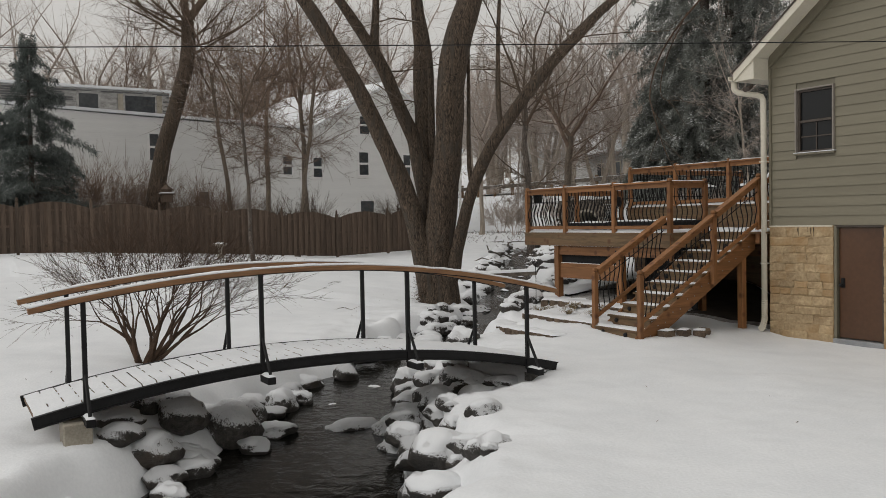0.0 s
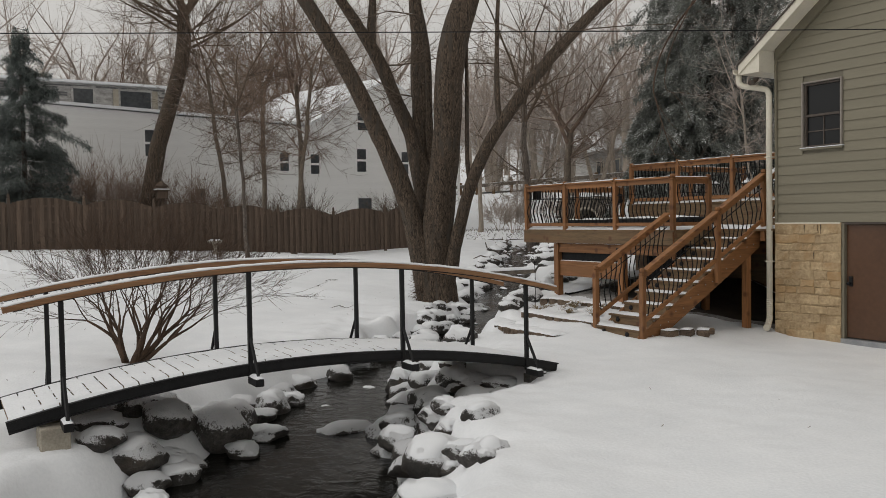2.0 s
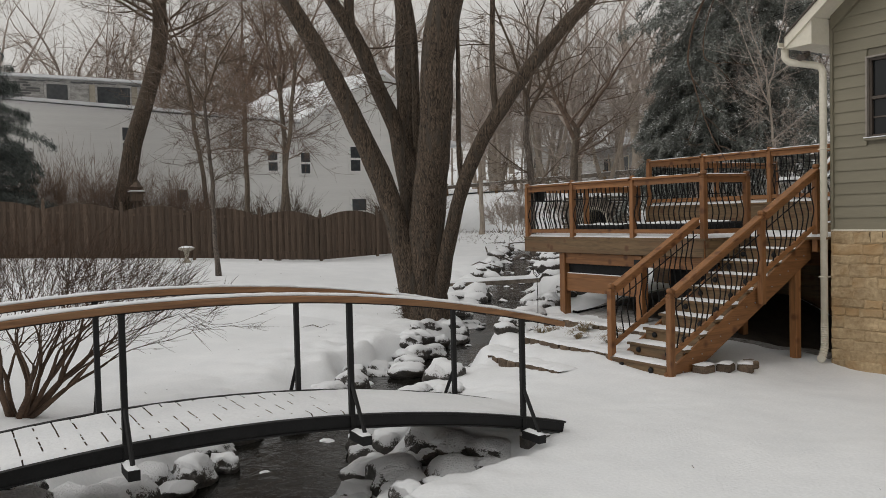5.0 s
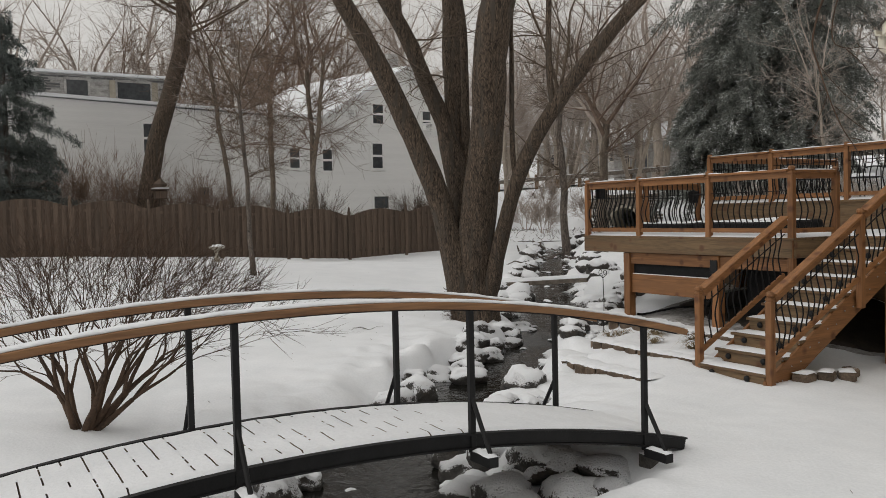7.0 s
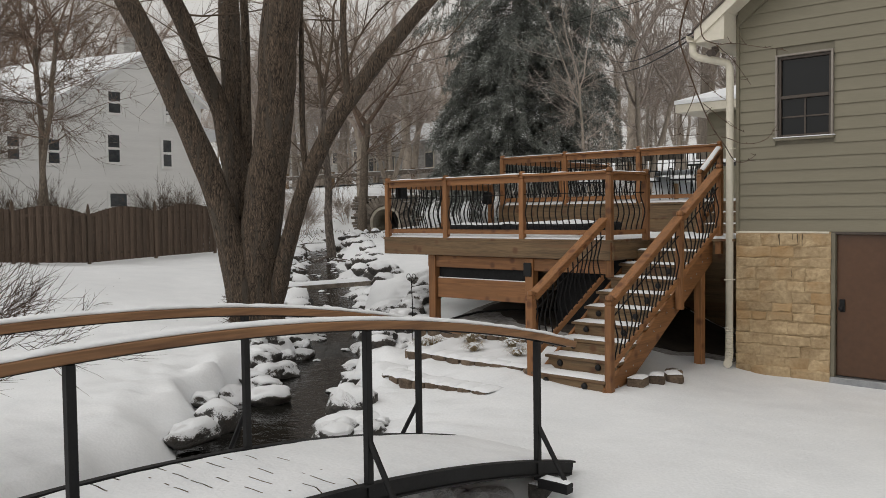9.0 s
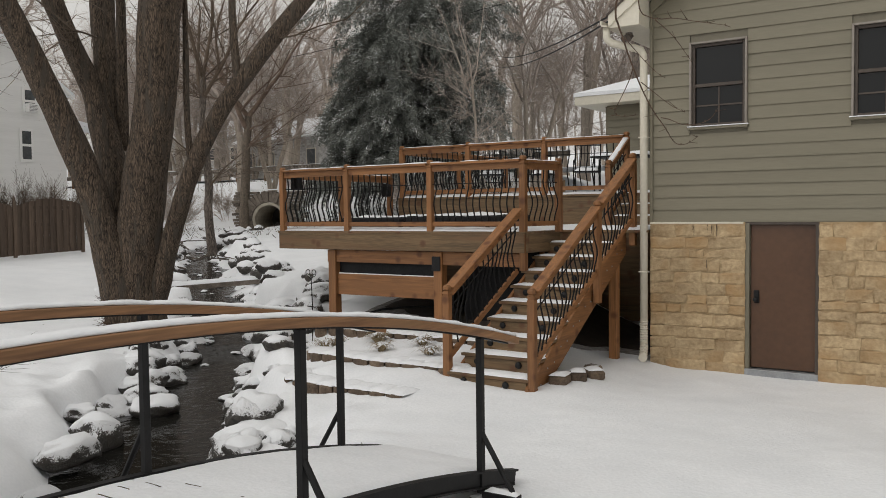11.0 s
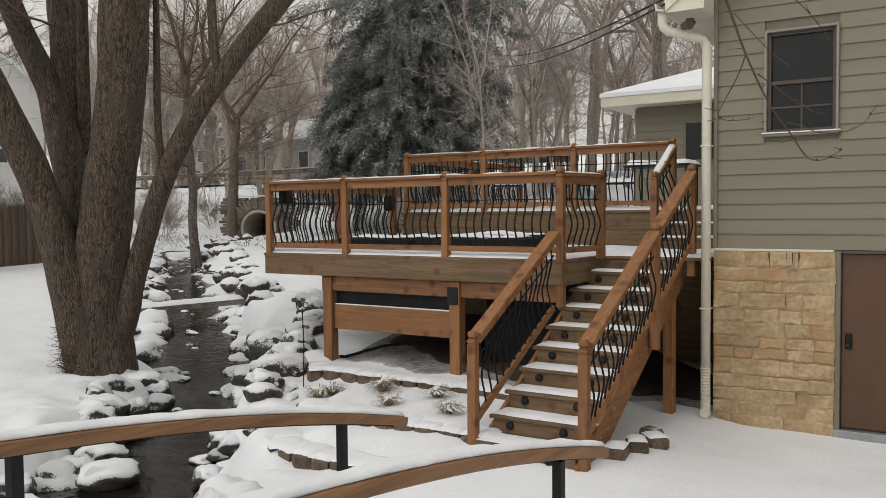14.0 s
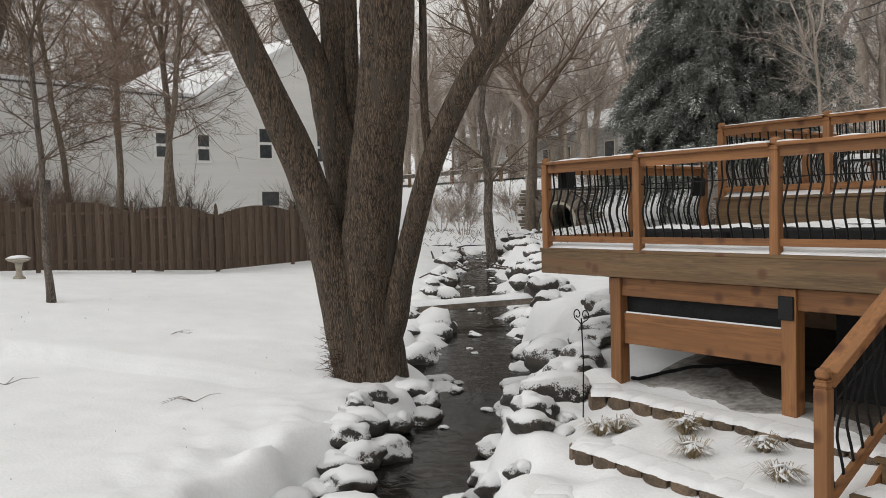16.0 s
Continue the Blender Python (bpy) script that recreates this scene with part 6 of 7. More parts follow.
# those that show singly near the bridge: place of the foot, size, bare or not, flatness, height of the foot
for i, (x, y, s, bare, fl, z) in enumerate((
        (0.02, -11.28, 0.27, False, 1.45, -0.55), (0.50, -11.02, 0.26, False, 0.95, -0.58), (0.0, -10.46, 0.46, True, 1.05, -0.58), (-0.35, -10.15, 0.36, True, 1.1, -0.5), (0.50, -10.22, 0.29, False, 0.55, -0.56),
        (-0.03, -9.74, 0.31, False, 0.6, -0.56), (-1.30, -9.64, 0.30, True, 1.05, -0.55), (-1.34, -9.20, 0.30, False, 1.0, -0.55), (-1.0, -9.45, 0.22, True, 0.9, -0.55), (-1.66, -8.74, 0.22, False, 1.0, -0.55), (-2.71, -8.24, 0.34, False, 0.72, -0.56),
        (-3.0, -7.40, 0.24, True, 1.0, -0.54), (0.20, -8.75, 0.34, True, 0.62, -0.66), (-1.36, -8.35, 0.12, False, 0.5, -0.58), (-2.14, -7.27, 0.15, False, 0.4, -0.56), (-2.2, -8.7, 0.26, True, 0.9, -0.55),
        (-1.38, -7.03, 0.32, False, 1.05, -0.50), (-0.06, -7.62, 0.32, True, 1.0, -0.52), (0.55, -8.10, 0.27, False, 1.05, -0.52), (1.34, -8.68, 0.18, True, 0.8, -0.55), (2.02, -8.80, 0.24, True, 1.0, -0.52), (-0.75, -7.25, 0.28, True, 0.9, -0.50),
        (0.82, -7.70, 0.34, True, 0.55, -0.30), (0.30, -7.10, 0.38, True, 0.6, -0.25), (-0.45, -6.75, 0.34, True, 0.6, -0.30), (2.39, -8.46, 0.21, False, 0.9, -0.20), (2.29, -8.08, 0.14, True, 0.9, -0.15), (1.54, -8.20, 0.21, False, 0.9, -0.22), (1.9, -8.35, 0.17, True, 0.9, -0.2),
        (3.0, -9.05, 0.34, False, 0.9, -0.32), (3.3, -8.85, 0.24, False, 0.9, -0.2), (1.15, -8.0, 0.16, True, 0.8, -0.2), (2.6, -9.15, 0.22, True, 0.9, -0.42), (0.95, -8.35, 0.22, False, 0.9, -0.42), (1.7, -8.75, 0.26, False, 0.8, -0.40), (3.7, -9.5, 0.3, False, 0.8, -0.4), (1.06, -11.09, 0.28, False, 0.8, -0.60), (1.78, -11.52, 0.24, False, 0.7, -0.56), (1.35, -11.45, 0.22, True, 0.8, -0.52))):
    put_rock(x - 0.6 * s, y + 0.36 * s, s, i + 3, 0.24, bare, z, fl)
# packed stones on the bank below the bridge
for i, (x, y, s, bare) in enumerate(((-0.1, -11.75, 0.28, True), (-0.5, -11.5, 0.32, True), (-0.3, -11.25, 0.34, True), (0.05, -10.92, 0.36, True), (0.74, -11.42, 0.36, False), (0.52, -10.95, 0.36, False), (-0.5, -10.98, 0.36, True), (-0.75, -10.45, 0.34, True), (-0.8, -11.9, 0.26, True), (0.36, -11.72, 0.26, True), (-1.0, -11.4, 0.28, True), (-1.0, -10.1, 0.3, True), (0.95, -11.75, 0.22, True))):
    put_rock(x, y, s, i * 4 + 2, 0.5, bare, None, 0.85)
# those by the maple and on the bank facing it: place of the front foot, height of the foot, half width, bare or not, flatness
for i, (x, y, z, s, bare, fl) in enumerate((
        (-4.45, -5.86, -0.50, 0.36, False, 1.0), (-3.87, -6.55, -0.40, 0.34, False, 0.7), (-5.16, -4.48, -0.52, 0.34, False, 0.9), (-5.74, -4.73, -0.50, 0.30, True, 0.9), (-5.60, -5.3, -0.42, 0.28, False, 0.7),
        (-5.98, -4.02, -0.50, 0.34, False, 0.75), (-6.48, -3.82, -0.46, 0.33, False, 0.7), (-6.60, -3.12, -0.48, 0.28, False, 0.95), (-6.55, -3.50, -0.44, 0.27, False, 0.9), (-6.9, -3.46, -0.20, 0.27, False, 0.9), (-7.5, -3.1, -0.18, 0.22, False, 0.8),
        (-8.40, -1.05, -0.46, 0.38, True, 0.85), (-8.9, -1.2, -0.30, 0.24, False, 0.9), (-9.7, 0.0, -0.36, 0.34, False, 0.8), (-7.95, -2.27, -0.26, 0.25, True, 0.9), (-7.4, -2.45, -0.40, 0.24, False, 1.0), (-7.6, -1.9, -0.44, 0.26, True, 0.8), (-8.0, -1.6, -0.36, 0.26, False, 0.9),
        (-5.36, -1.65, 0.12, 0.36, False, 1.0), (-5.61, -1.80, -0.24, 0.33, False, 0.9), (-8.86, 1.67, 0.06, 0.23, True, 1.2), (-6.0, -1.2, -0.10, 0.36, False, 0.9), (-6.4, -0.6, 0.0, 0.34, False, 0.9), (-5.75, -0.75, 0.30, 0.24, False, 0.9), (-7.1, -0.2, -0.20, 0.32, False, 0.9), (-7.6, 0.35, -0.05, 0.34, False, 0.85), (-6.9, 0.6, 0.22, 0.26, True, 0.9), (-8.3, 1.0, 0.0, 0.36, False, 0.9), (-7.9, 1.9, 0.25, 0.26, False, 0.9), (-8.9, 2.6, 0.22, 0.30, False, 0.9), (-6.2, 0.3, 0.35, 0.22, False, 0.8), (-4.76, -2.30, 0.02, 0.18, False, 1.1), (-5.2, -2.1, -0.05, 0.20, False, 1.0), (-8.39, 0.55, -0.34, 0.36, False, 0.8), (-7.6, -0.1, -0.36, 0.34, False, 0.8), (-8.9, 1.3, -0.24, 0.36, False, 0.9), (-7.0, -0.9, -0.42, 0.28, True, 0.8), (-7.3, 0.7, -0.05, 0.3, False, 0.9), (-8.1, 1.4, -0.05, 0.28, False, 0.9), (-6.6, -0.2, -0.05, 0.26, True, 0.8),
        (-5.16, -2.72, -0.50, 0.36, False, 0.7), (-5.80, -2.01, -0.46, 0.36, False, 0.65), (-4.30, -3.12, -0.10, 0.17, False, 1.0), (-4.2, -2.80, -0.02, 0.14, True, 1.1), (-4.43, -2.45, 0.04, 0.16, False, 1.1), (-4.75, -2.1, 0.06, 0.18, False, 1.0), (-5.40, -2.8, -0.50, 0.10, False, 0.8), (-4.98, -3.33, -0.50, 0.17, False, 0.6), (-9.9, 2.2, -0.1, 0.36, False, 0.8), (-9.4, 2.9, 0.1, 0.34, False, 0.9),
        (-2.39, -5.27, -0.10, 0.19, True, 1.0), (-2.62, -5.0, -0.06, 0.20, False, 0.7), (-1.62, -5.98, -0.06, 0.17, False, 0.8), (-4.30, -3.87, -0.46, 0.20, False, 0.8), (-4.80, -3.25, -0.42, 0.16, True, 0.7), (-3.3, -4.6, -0.40, 0.26, False, 0.6), (-3.0, -4.9, -0.36, 0.24, False, 0.6),
        (-4.0, -5.3, -0.56, 0.11, False, 0.6), (-4.6, -4.4, -0.55, 0.10, False, 0.6), (-8.6, 0.3, -0.24, 0.09, False, 0.5))):
    put_rock(x - 0.6 * s, y + 0.36 * s, s, i * 5 + 1, 0.26, bare, z, fl)
# boulders bedded in the snow of both banks, up to the deck and the maple
for i, (x, y, s, bare, fl) in enumerate((
        (-5.65, -1.15, 0.36, False, 0.9), (-5.95, -0.65, 0.33, False, 0.9), (-6.35, -0.05, 0.35, True, 0.8), (-5.30, -1.75, 0.34, False, 0.9), (-5.05, -2.30, 0.27, False, 1.0), (-4.75, -2.65, 0.20, False, 1.1), (-6.65, 0.50, 0.32, False, 0.9), (-7.15, 1.10, 0.34, False, 0.9),
        (-6.85, -0.35, 0.33, False, 0.9), (-5.55, -2.20, 0.30, False, 0.8), (-4.85, -3.05, 0.24, False, 0.9), (-4.45, -3.45, 0.22, False, 0.9), (-7.6, 1.6, 0.32, True, 0.9), (-8.2, 2.1, 0.34, False, 0.9), (-7.4, 0.4, 0.34, False, 0.9), (-6.0, -1.55, 0.30, True, 0.8),
        (-7.95, -2.45, 0.30, True, 0.9), (-7.35, -3.0, 0.30, False, 0.9), (-6.95, -3.45, 0.32, False, 0.9), (-7.7, -2.85, 0.22, False, 0.9), (-6.35, -4.15, 0.32, False, 0.8), (-5.85, -4.75, 0.34, True, 0.8), (-5.25, -5.35, 0.32, False, 0.8), (-8.35, -1.6, 0.28, False, 0.9), (-8.9, -0.75, 0.28, True, 0.9))):
    put_rock(x, y, s, i * 7 + 3, 0.42, bare, None, fl)
# dark ledge stones below the bridge's far end
for i, (x, y, z, s, fl) in enumerate(((0.72, -7.05, -0.30, 0.40, 0.75), (0.60, -6.55, -0.20, 0.36, 0.7), (0.35, -7.55, -0.35, 0.38, 0.8), (0.15, -6.75, -0.25, 0.42, 0.8), (0.95, -6.80, -0.22, 0.26, 0.7))):
    put_rock(x, y, s, i * 3 + 4, 0.30, True, z, fl)
for i, p in enumerate(pts):
    if p[0] > 7.5 or p[1] > 12.5:
        continue
    d = pts[min(i + 1, len(pts) - 1)] - pts[max(i - 1, 0)]
    d = d / math.hypot(d[0], d[1])
    for sgn in (-1, 1):
        for row_ in range(3 if p[0] > -9 or sgn < 0 else 2):
            if rng.random() < (0.22, 0.42, 0.62)[row_] + (0.15 if sgn > 0 and row_ else 0):
                continue
            o = sgn * (p[3] + (0.16, 0.48, 0.84)[row_] + rng.uniform(-0.10, 0.14))
            if sgn > 0 and (-2.6 < p[0] < 2.3 or (row_ == 2 and -9 < p[0] < -3.5)):
                continue
            x, y = p[0] - d[1] * o, p[1] + d[0] * o
            if math.hypot(x + 9.1, y + 1.95) < 0.8 or -10.0 < x < -3.0 and y < 2.2:
                continue
            if -6.3 < x < -1.2 and y > -1.6 and y < 2.4:
                continue
            s = (0.15 + 0.36 * rng.random() ** 1.6) * (1.0, 0.9, 0.75)[row_]
            put_rock(x, y, s, rng.randint(0, 400), (0.45, 0.62, 0.72)[row_], rng.random() < 0.34 and row_ == 0, None, rng.uniform(0.75, 1.1))
    if p[0] < -7 and rng.random() < 0.5:
        o = rng.uniform(-0.7, 0.7) * p[3]
        put_rock(p[0] - d[1] * o, p[1] + d[0] * o, rng.uniform(0.06, 0.14), rng.randint(0, 99), 0.3, rng.random() < 0.4, p[2] - 0.02, 0.6)
far = tagged(new("stream_stones", FAR_STONE.mesh("stream_stones", ROCK, True)), "snow-covered stones lining the upper stream", "rock", kind="stuff")
tagged(part("snow_cap", FAR_CAP, SNOW, far, "", True), kind="stuff")


# ---------------------------------------------------------------- on and under the deck
# boards added to shut out light and keep the space below dark
dbox("under_skirting", -5.75, -0.05, BACK + 0.06, BACK + 0.10, 0.3, UZ - 0.30, OLDWOOD[0], "boards added to darken the space below the upper deck")
dbox("tarp", LX + 1.13, -3.0, FY + 0.146, FY + 0.18, 0.92, DZ - 0.32, BLACKCLOTH, "black tarp hung under the deck")
# another black sheet, set back, fills the gap between post and stair
dbox("tarp", -2.85, RX, FY + 0.7, FY + 0.74, 0.35, DZ - 0.32, BLACKCLOTH)

# snow greyed so that its colour gives the shade below the deck
SHADESNOW = material("shaded_thin_snow", (0.08, 0.068, 0.056), (0.46, 0.45, 0.44), rough=0.85, scale=1.5, fine=14, bump=0.5, vary=0, dist=0.02)


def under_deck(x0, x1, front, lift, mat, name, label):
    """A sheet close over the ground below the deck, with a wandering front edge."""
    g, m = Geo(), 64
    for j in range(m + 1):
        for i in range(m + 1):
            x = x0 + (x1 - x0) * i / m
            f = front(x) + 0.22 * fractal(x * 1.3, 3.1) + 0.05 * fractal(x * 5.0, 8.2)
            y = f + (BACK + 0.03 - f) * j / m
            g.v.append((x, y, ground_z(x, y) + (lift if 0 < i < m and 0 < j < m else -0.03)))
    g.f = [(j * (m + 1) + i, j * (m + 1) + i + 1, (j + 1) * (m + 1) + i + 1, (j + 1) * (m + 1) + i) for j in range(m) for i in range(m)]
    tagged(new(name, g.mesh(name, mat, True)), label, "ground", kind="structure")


# two sheets, grey then dark, paint the deepening shade under the deck
under_deck(-5.0, -0.05, lambda x: -0.90 - 0.30 * min(1.0, max(0.0, (x + 5.0) / 2.2)) + 1.3 * min(1.0, max(0.0, (x + 1.6) / 0.9)), 0.008, SHADESNOW, "thin_snow", "thin patchy snow below the deck, greyed to give its shade")
under_deck(-4.8, -0.05, lambda x: -0.05 - 0.95 * min(1.0, max(0.0, (x + 4.8) / 2.4)) + 1.4 * min(1.0, max(0.0, (x + 1.6) / 0.9)), 0.018, EARTH, "bare_soil", "bare earth below the deck, with its shade in the dark colour")


def low_table(x0, x1, y0, y1, top, label):
    """A low outdoor table under a black cover, with snow on it."""
    ob = thing("covered_table", label, "table", ((x0 + x1) / 2, (y0 + y1) / 2, DZ + 0.03))
    o = Vector(ob.location)
    g = Geo().box(x0 - o.x, x1 - o.x, y0 - o.y, y1 - o.y, top - 0.14 - o.z, top - o.z, 0.03)
    part("cover", g, BLACKCLOTH, ob)
    for x in (x0 + 0.08, x1 - 0.08):
        for y in (y0 + 0.08, y1 - 0.08):
            part("leg", Geo().box(x - 0.03 - o.x, x + 0.03 - o.x, y - 0.03 - o.y, y + 0.03 - o.y, 0, top - 0.13 - o.z, 0.006), STEEL, ob)
    g = snow_slab(x0 + 0.03 - o.x, x1 - 0.03 - o.x, y0 + 0.02 - o.y, y1 - 0.03 - o.y, top - o.z - 0.012, 0.03, x0 * 3, 0.05)
    g.v = [(a, b, c + 0.045 * fractal(a * 2 + x0, b * 2, 0.0, 1.4)) for a, b, c in g.v]
    part("table_snow", g, SNOW, ob, "cushion of snow", True)
    return ob


low_table(-3.75, -2.55, 0.45, 1.2, 2.14, "low black-covered patio table under snow")
low_table(-5.35, -4.05, -0.45, 0.25, 2.11, "low black-covered lounger under patchy snow")
low_table(-3.95, -2.35, -0.5, 0.2, 2.13, "long low black-covered bench under patchy snow")


def patio_chair(x, y, z, turn, label):
    ob = thing("patio_chair", label, "chair", pose(x, y, z, 0, 0, turn), "chairs on the upper deck")
    for sx in (-0.24, 0.24):
        part("leg", Geo().tube([(sx, -0.25, 0), (sx, -0.22, 0.62)], 0.012, 6), STEEL, ob)
        part("leg", Geo().tube([(sx, 0.26, 0), (sx, 0.22, 0.45), (sx, 0.32, 0.95)], 0.012, 6), STEEL, ob)
        part("armrest", Geo().tube([(sx, -0.24, 0.62), (sx, 0.0, 0.64), (sx, 0.26, 0.62)], 0.014, 6), STEEL, ob)
    part("seat", Geo().box(-0.24, 0.24, -0.24, 0.24, 0.40, 0.425, 0.008), STEEL, ob)
    for i in range(7):
        xx = -0.21 + i * 0.07
        part("back_slat", Geo().tube([(xx, 0.23, 0.44), (xx, 0.32, 0.94)], 0.006, 4), STEEL, ob)
    part("back_rail", Geo().tube([(-0.25, 0.32, 0.95), (0.25, 0.32, 0.95)], 0.014, 6), STEEL, ob)
    part("seat_snow", snow_slab(-0.23, 0.23, -0.23, 0.2, 0.427, 0.07, x, 0.05), SNOW, ob, "cushion of snow", True)
    return ob


patio_chair(-2.5, 3.5, UZ + 0.04, 20, "black metal patio chair with a cushion of snow")
patio_chair(-3.6, 3.9, UZ + 0.04, 70, "black metal patio chair with a cushion of snow")
patio_chair(-4.5, 3.3, UZ + 0.04, 200, "black metal patio chair with a cushion of snow")
tb = thing("patio_table", "snow-topped patio table on the upper deck", "table", (-1.9, 3.9, UZ + 0.04))
part("tabletop", Geo().box(-0.55, 0.55, -0.4, 0.4, 0.68, 0.71, 0.01), STEEL, tb)
for sx in (-0.48, 0.48):
    for sy in (-0.33, 0.33):
        part("leg", Geo().tube([(sx, sy, 0), (sx, sy, 0.69)], 0.016, 6), STEEL, tb)
part("table_snow", snow_slab(-0.54, 0.54, -0.39, 0.39, 0.712, 0.08, 5, 0.08), SNOW, tb, "thick snow", True)
for x, y, z, t in ((-6.0, -0.83, 2.60, 0), (-6.02, BACK - 0.25, 2.50, 10)):
    sp = thing("outdoor_speaker", "small black outdoor loudspeaker on the deck railing", "speaker", pose(x, y, z, 0, 0, t))
    part("cabinet", Geo().box(-0.08, 0.08, -0.07, 0.07, 0, 0.25, 0.02), BLACKCLOTH, sp)
    part("grille", Geo().box(-0.07, 0.07, -0.078, -0.071, 0.015, 0.235, 0.003), IRON, sp)
    part("bracket", Geo().tube([(0, 0.0, 0.12), (-0.13, 0.0, 0.12)], 0.012, 6), STEEL, sp)
hose = thing("garden_hose", "black hose lying from the deck post to the snow", "hose", (-5.0, -0.9, ground_z(-5.0, -0.9)))
pth = []
for i in range(30):
    t = i / 29
    x, y = -5.0 + 2.1 * t ** 1.3, -0.85 + 1.7 * t + 0.12 * math.sin(t * 7)
    pth.append((x + 5.0, y + 0.9, ground_z(x, y) + 0.02 - ground_z(-5.0, -0.9)))
part("hose", Geo().tube(pth, 0.022, 6), BLACKCLOTH, hose, smooth=True)

flood = thing("floodlight", "small twin floodlight under the eave", "lamp", (-0.22, -0.25, 4.66))
part("base", Geo().lathe([(0.05, 0), (0.05, -0.03), (0.03, -0.05)], 10), DARKTRIM, flood)
for s in (-1, 1):
    h = part("lamp_head", Geo().lathe([(0.025, 0), (0.03, 0.05), (0.05, 0.10), (0.05, 0.115)], 10), DARKTRIM, flood)
    h.matrix_basis = pose(0.05 * s, -0.02, -0.05, 120, 25 * s, 0)


# ---------------------------------------------------------------- garden things by the stream
def edging(points, height, label):
    """A low row of rough edging stones with snow on top."""
    ob = thing("garden_edging", label, "edging", (*points[0], ground_z(*points[0])))
    o = Vector(ob.location)
    rng = random.Random(len(points) * 7 + int(abs(points[0][0]) * 10))
    run = [Vector((*p, 0)) for p in points]
    left = 0.0
    for a, b in zip(run[:-1], run[1:]):
        d = (b - a)
        L, d = d.length, d.normalized()
        t = left
        while t < L:
            w = rng.uniform(0.22, 0.31)
            c = a + d * (t + w / 2)
            ang = math.atan2(d.y, d.x) + rng.uniform(-0.10, 0.10)
            h = height - 0.040 + rng.uniform(-0.006, 0.006)
            g, m, bulge = Geo(), 7, rng.uniform(0.035, 0.055)
            for lift, inset in ((-0.22, 0.0), (-0.022, 0.0), (0.0, 0.022)):
                for i in range(m):
                    u = 2 * i / (m - 1) - 1
                    g.v.append((u * (w / 2 - 0.010 - inset * 0.5), -0.05 - bulge * (1 - u * u) + inset + 0.010 * fractal(u * 2 + t * 3, lift * 12), lift))
                for u in (1, -1):
                    g.v.append((u * (w / 2 - 0.03), 0.09, lift))
            k = m + 2
            g.f = [(r * k + i, r * k + (i + 1) % k, (r + 1) * k + (i + 1) % k, (r + 1) * k + i) for r in range(2) for i in range(k)] + [tuple(range(2 * k, 3 * k)), tuple(range(k))[::-1]]
            st = part("edging_stone", g, EDGING, ob)
            st.matrix_basis = Matrix.Translation(Vector((c.x, c.y, h)) - o) @ Matrix.Rotation(ang, 4, "Z")
            part("stone_snow", snow_slab(-w / 2 - 0.022, w / 2 + 0.022, -0.065, 0.30, -0.006, 0.040, t * 5 + a.x, 0.05), SNOW, st, "", True)
            t += w
        left = t - L
    return ob


edging([(-3.6, -3.55), (-3.35, -3.85), (-3.0, -3.95), (-2.1, -3.97), (-1.5, -3.95)], 0.172, "low curved row of rough edging stones in snow")
edging([(-4.02, -2.60), (-3.90, -2.84), (-3.0, -2.89), (-1.66, -2.91)], 0.295, "middle row of rough edging stones in snow")
edging([(-5.15, -1.30), (-4.93, -1.50), (-3.6, -1.54), (-1.68, -1.62)], 0.43, "upper row of rough edging stones below the deck")
for i, (x, y, r, s) in enumerate(((-0.26, -2.45, 10, 1.0), (-0.17, -2.12, 25, 0.95), (-0.10, -1.80, 40, 1.0), (-0.22, -1.55, 70, 0.8))):
    b = thing("paving_block", "snow-topped concrete garden block beside the stair", "block", pose(x, y, ground_z(x, y) - 0.03, 0, 0, r), "blocks beside the stair")
    g = Geo().box(-0.11 * s, 0.11 * s, -0.14 * s, 0.14 * s, 0, 0.13, 0.03)
    part("block", g, EDGING, b)
    if i < 3:
        part("block_snow", snow_slab(-0.10 * s, 0.10 * s, -0.13 * s, 0.13 * s, 0.131, 0.03, i, 0.04), SNOW, b, "", True)


def grass_tuft(seed):
    rng = random.Random(seed)
    g = Geo()
    for k in range(110):
        a, lean, L = rng.random() * 6.283, rng.uniform(0.5, 1.6), rng.uniform(0.14, 0.34)
        d = Vector((math.cos(a), math.sin(a), 0))
        p, w = d * rng.uniform(0, 0.05), Vector((-math.sin(a), math.cos(a), 0)) * 0.0035
        m = p + d * L * 0.5 * math.sin(lean) + Vector((0, 0, L * 0.62))
        e = p + d * L * math.sin(lean) + Vector((0, 0, L * (0.62 - 0.5 * lean * 0.6)))
        g.add([tuple(p - w), tuple(p + w), tuple(m + w * 0.8), tuple(m - w * 0.8), tuple(e)], [(0, 1, 2, 3), (3, 2, 4)])
    return g.mesh("blades", STRAW)


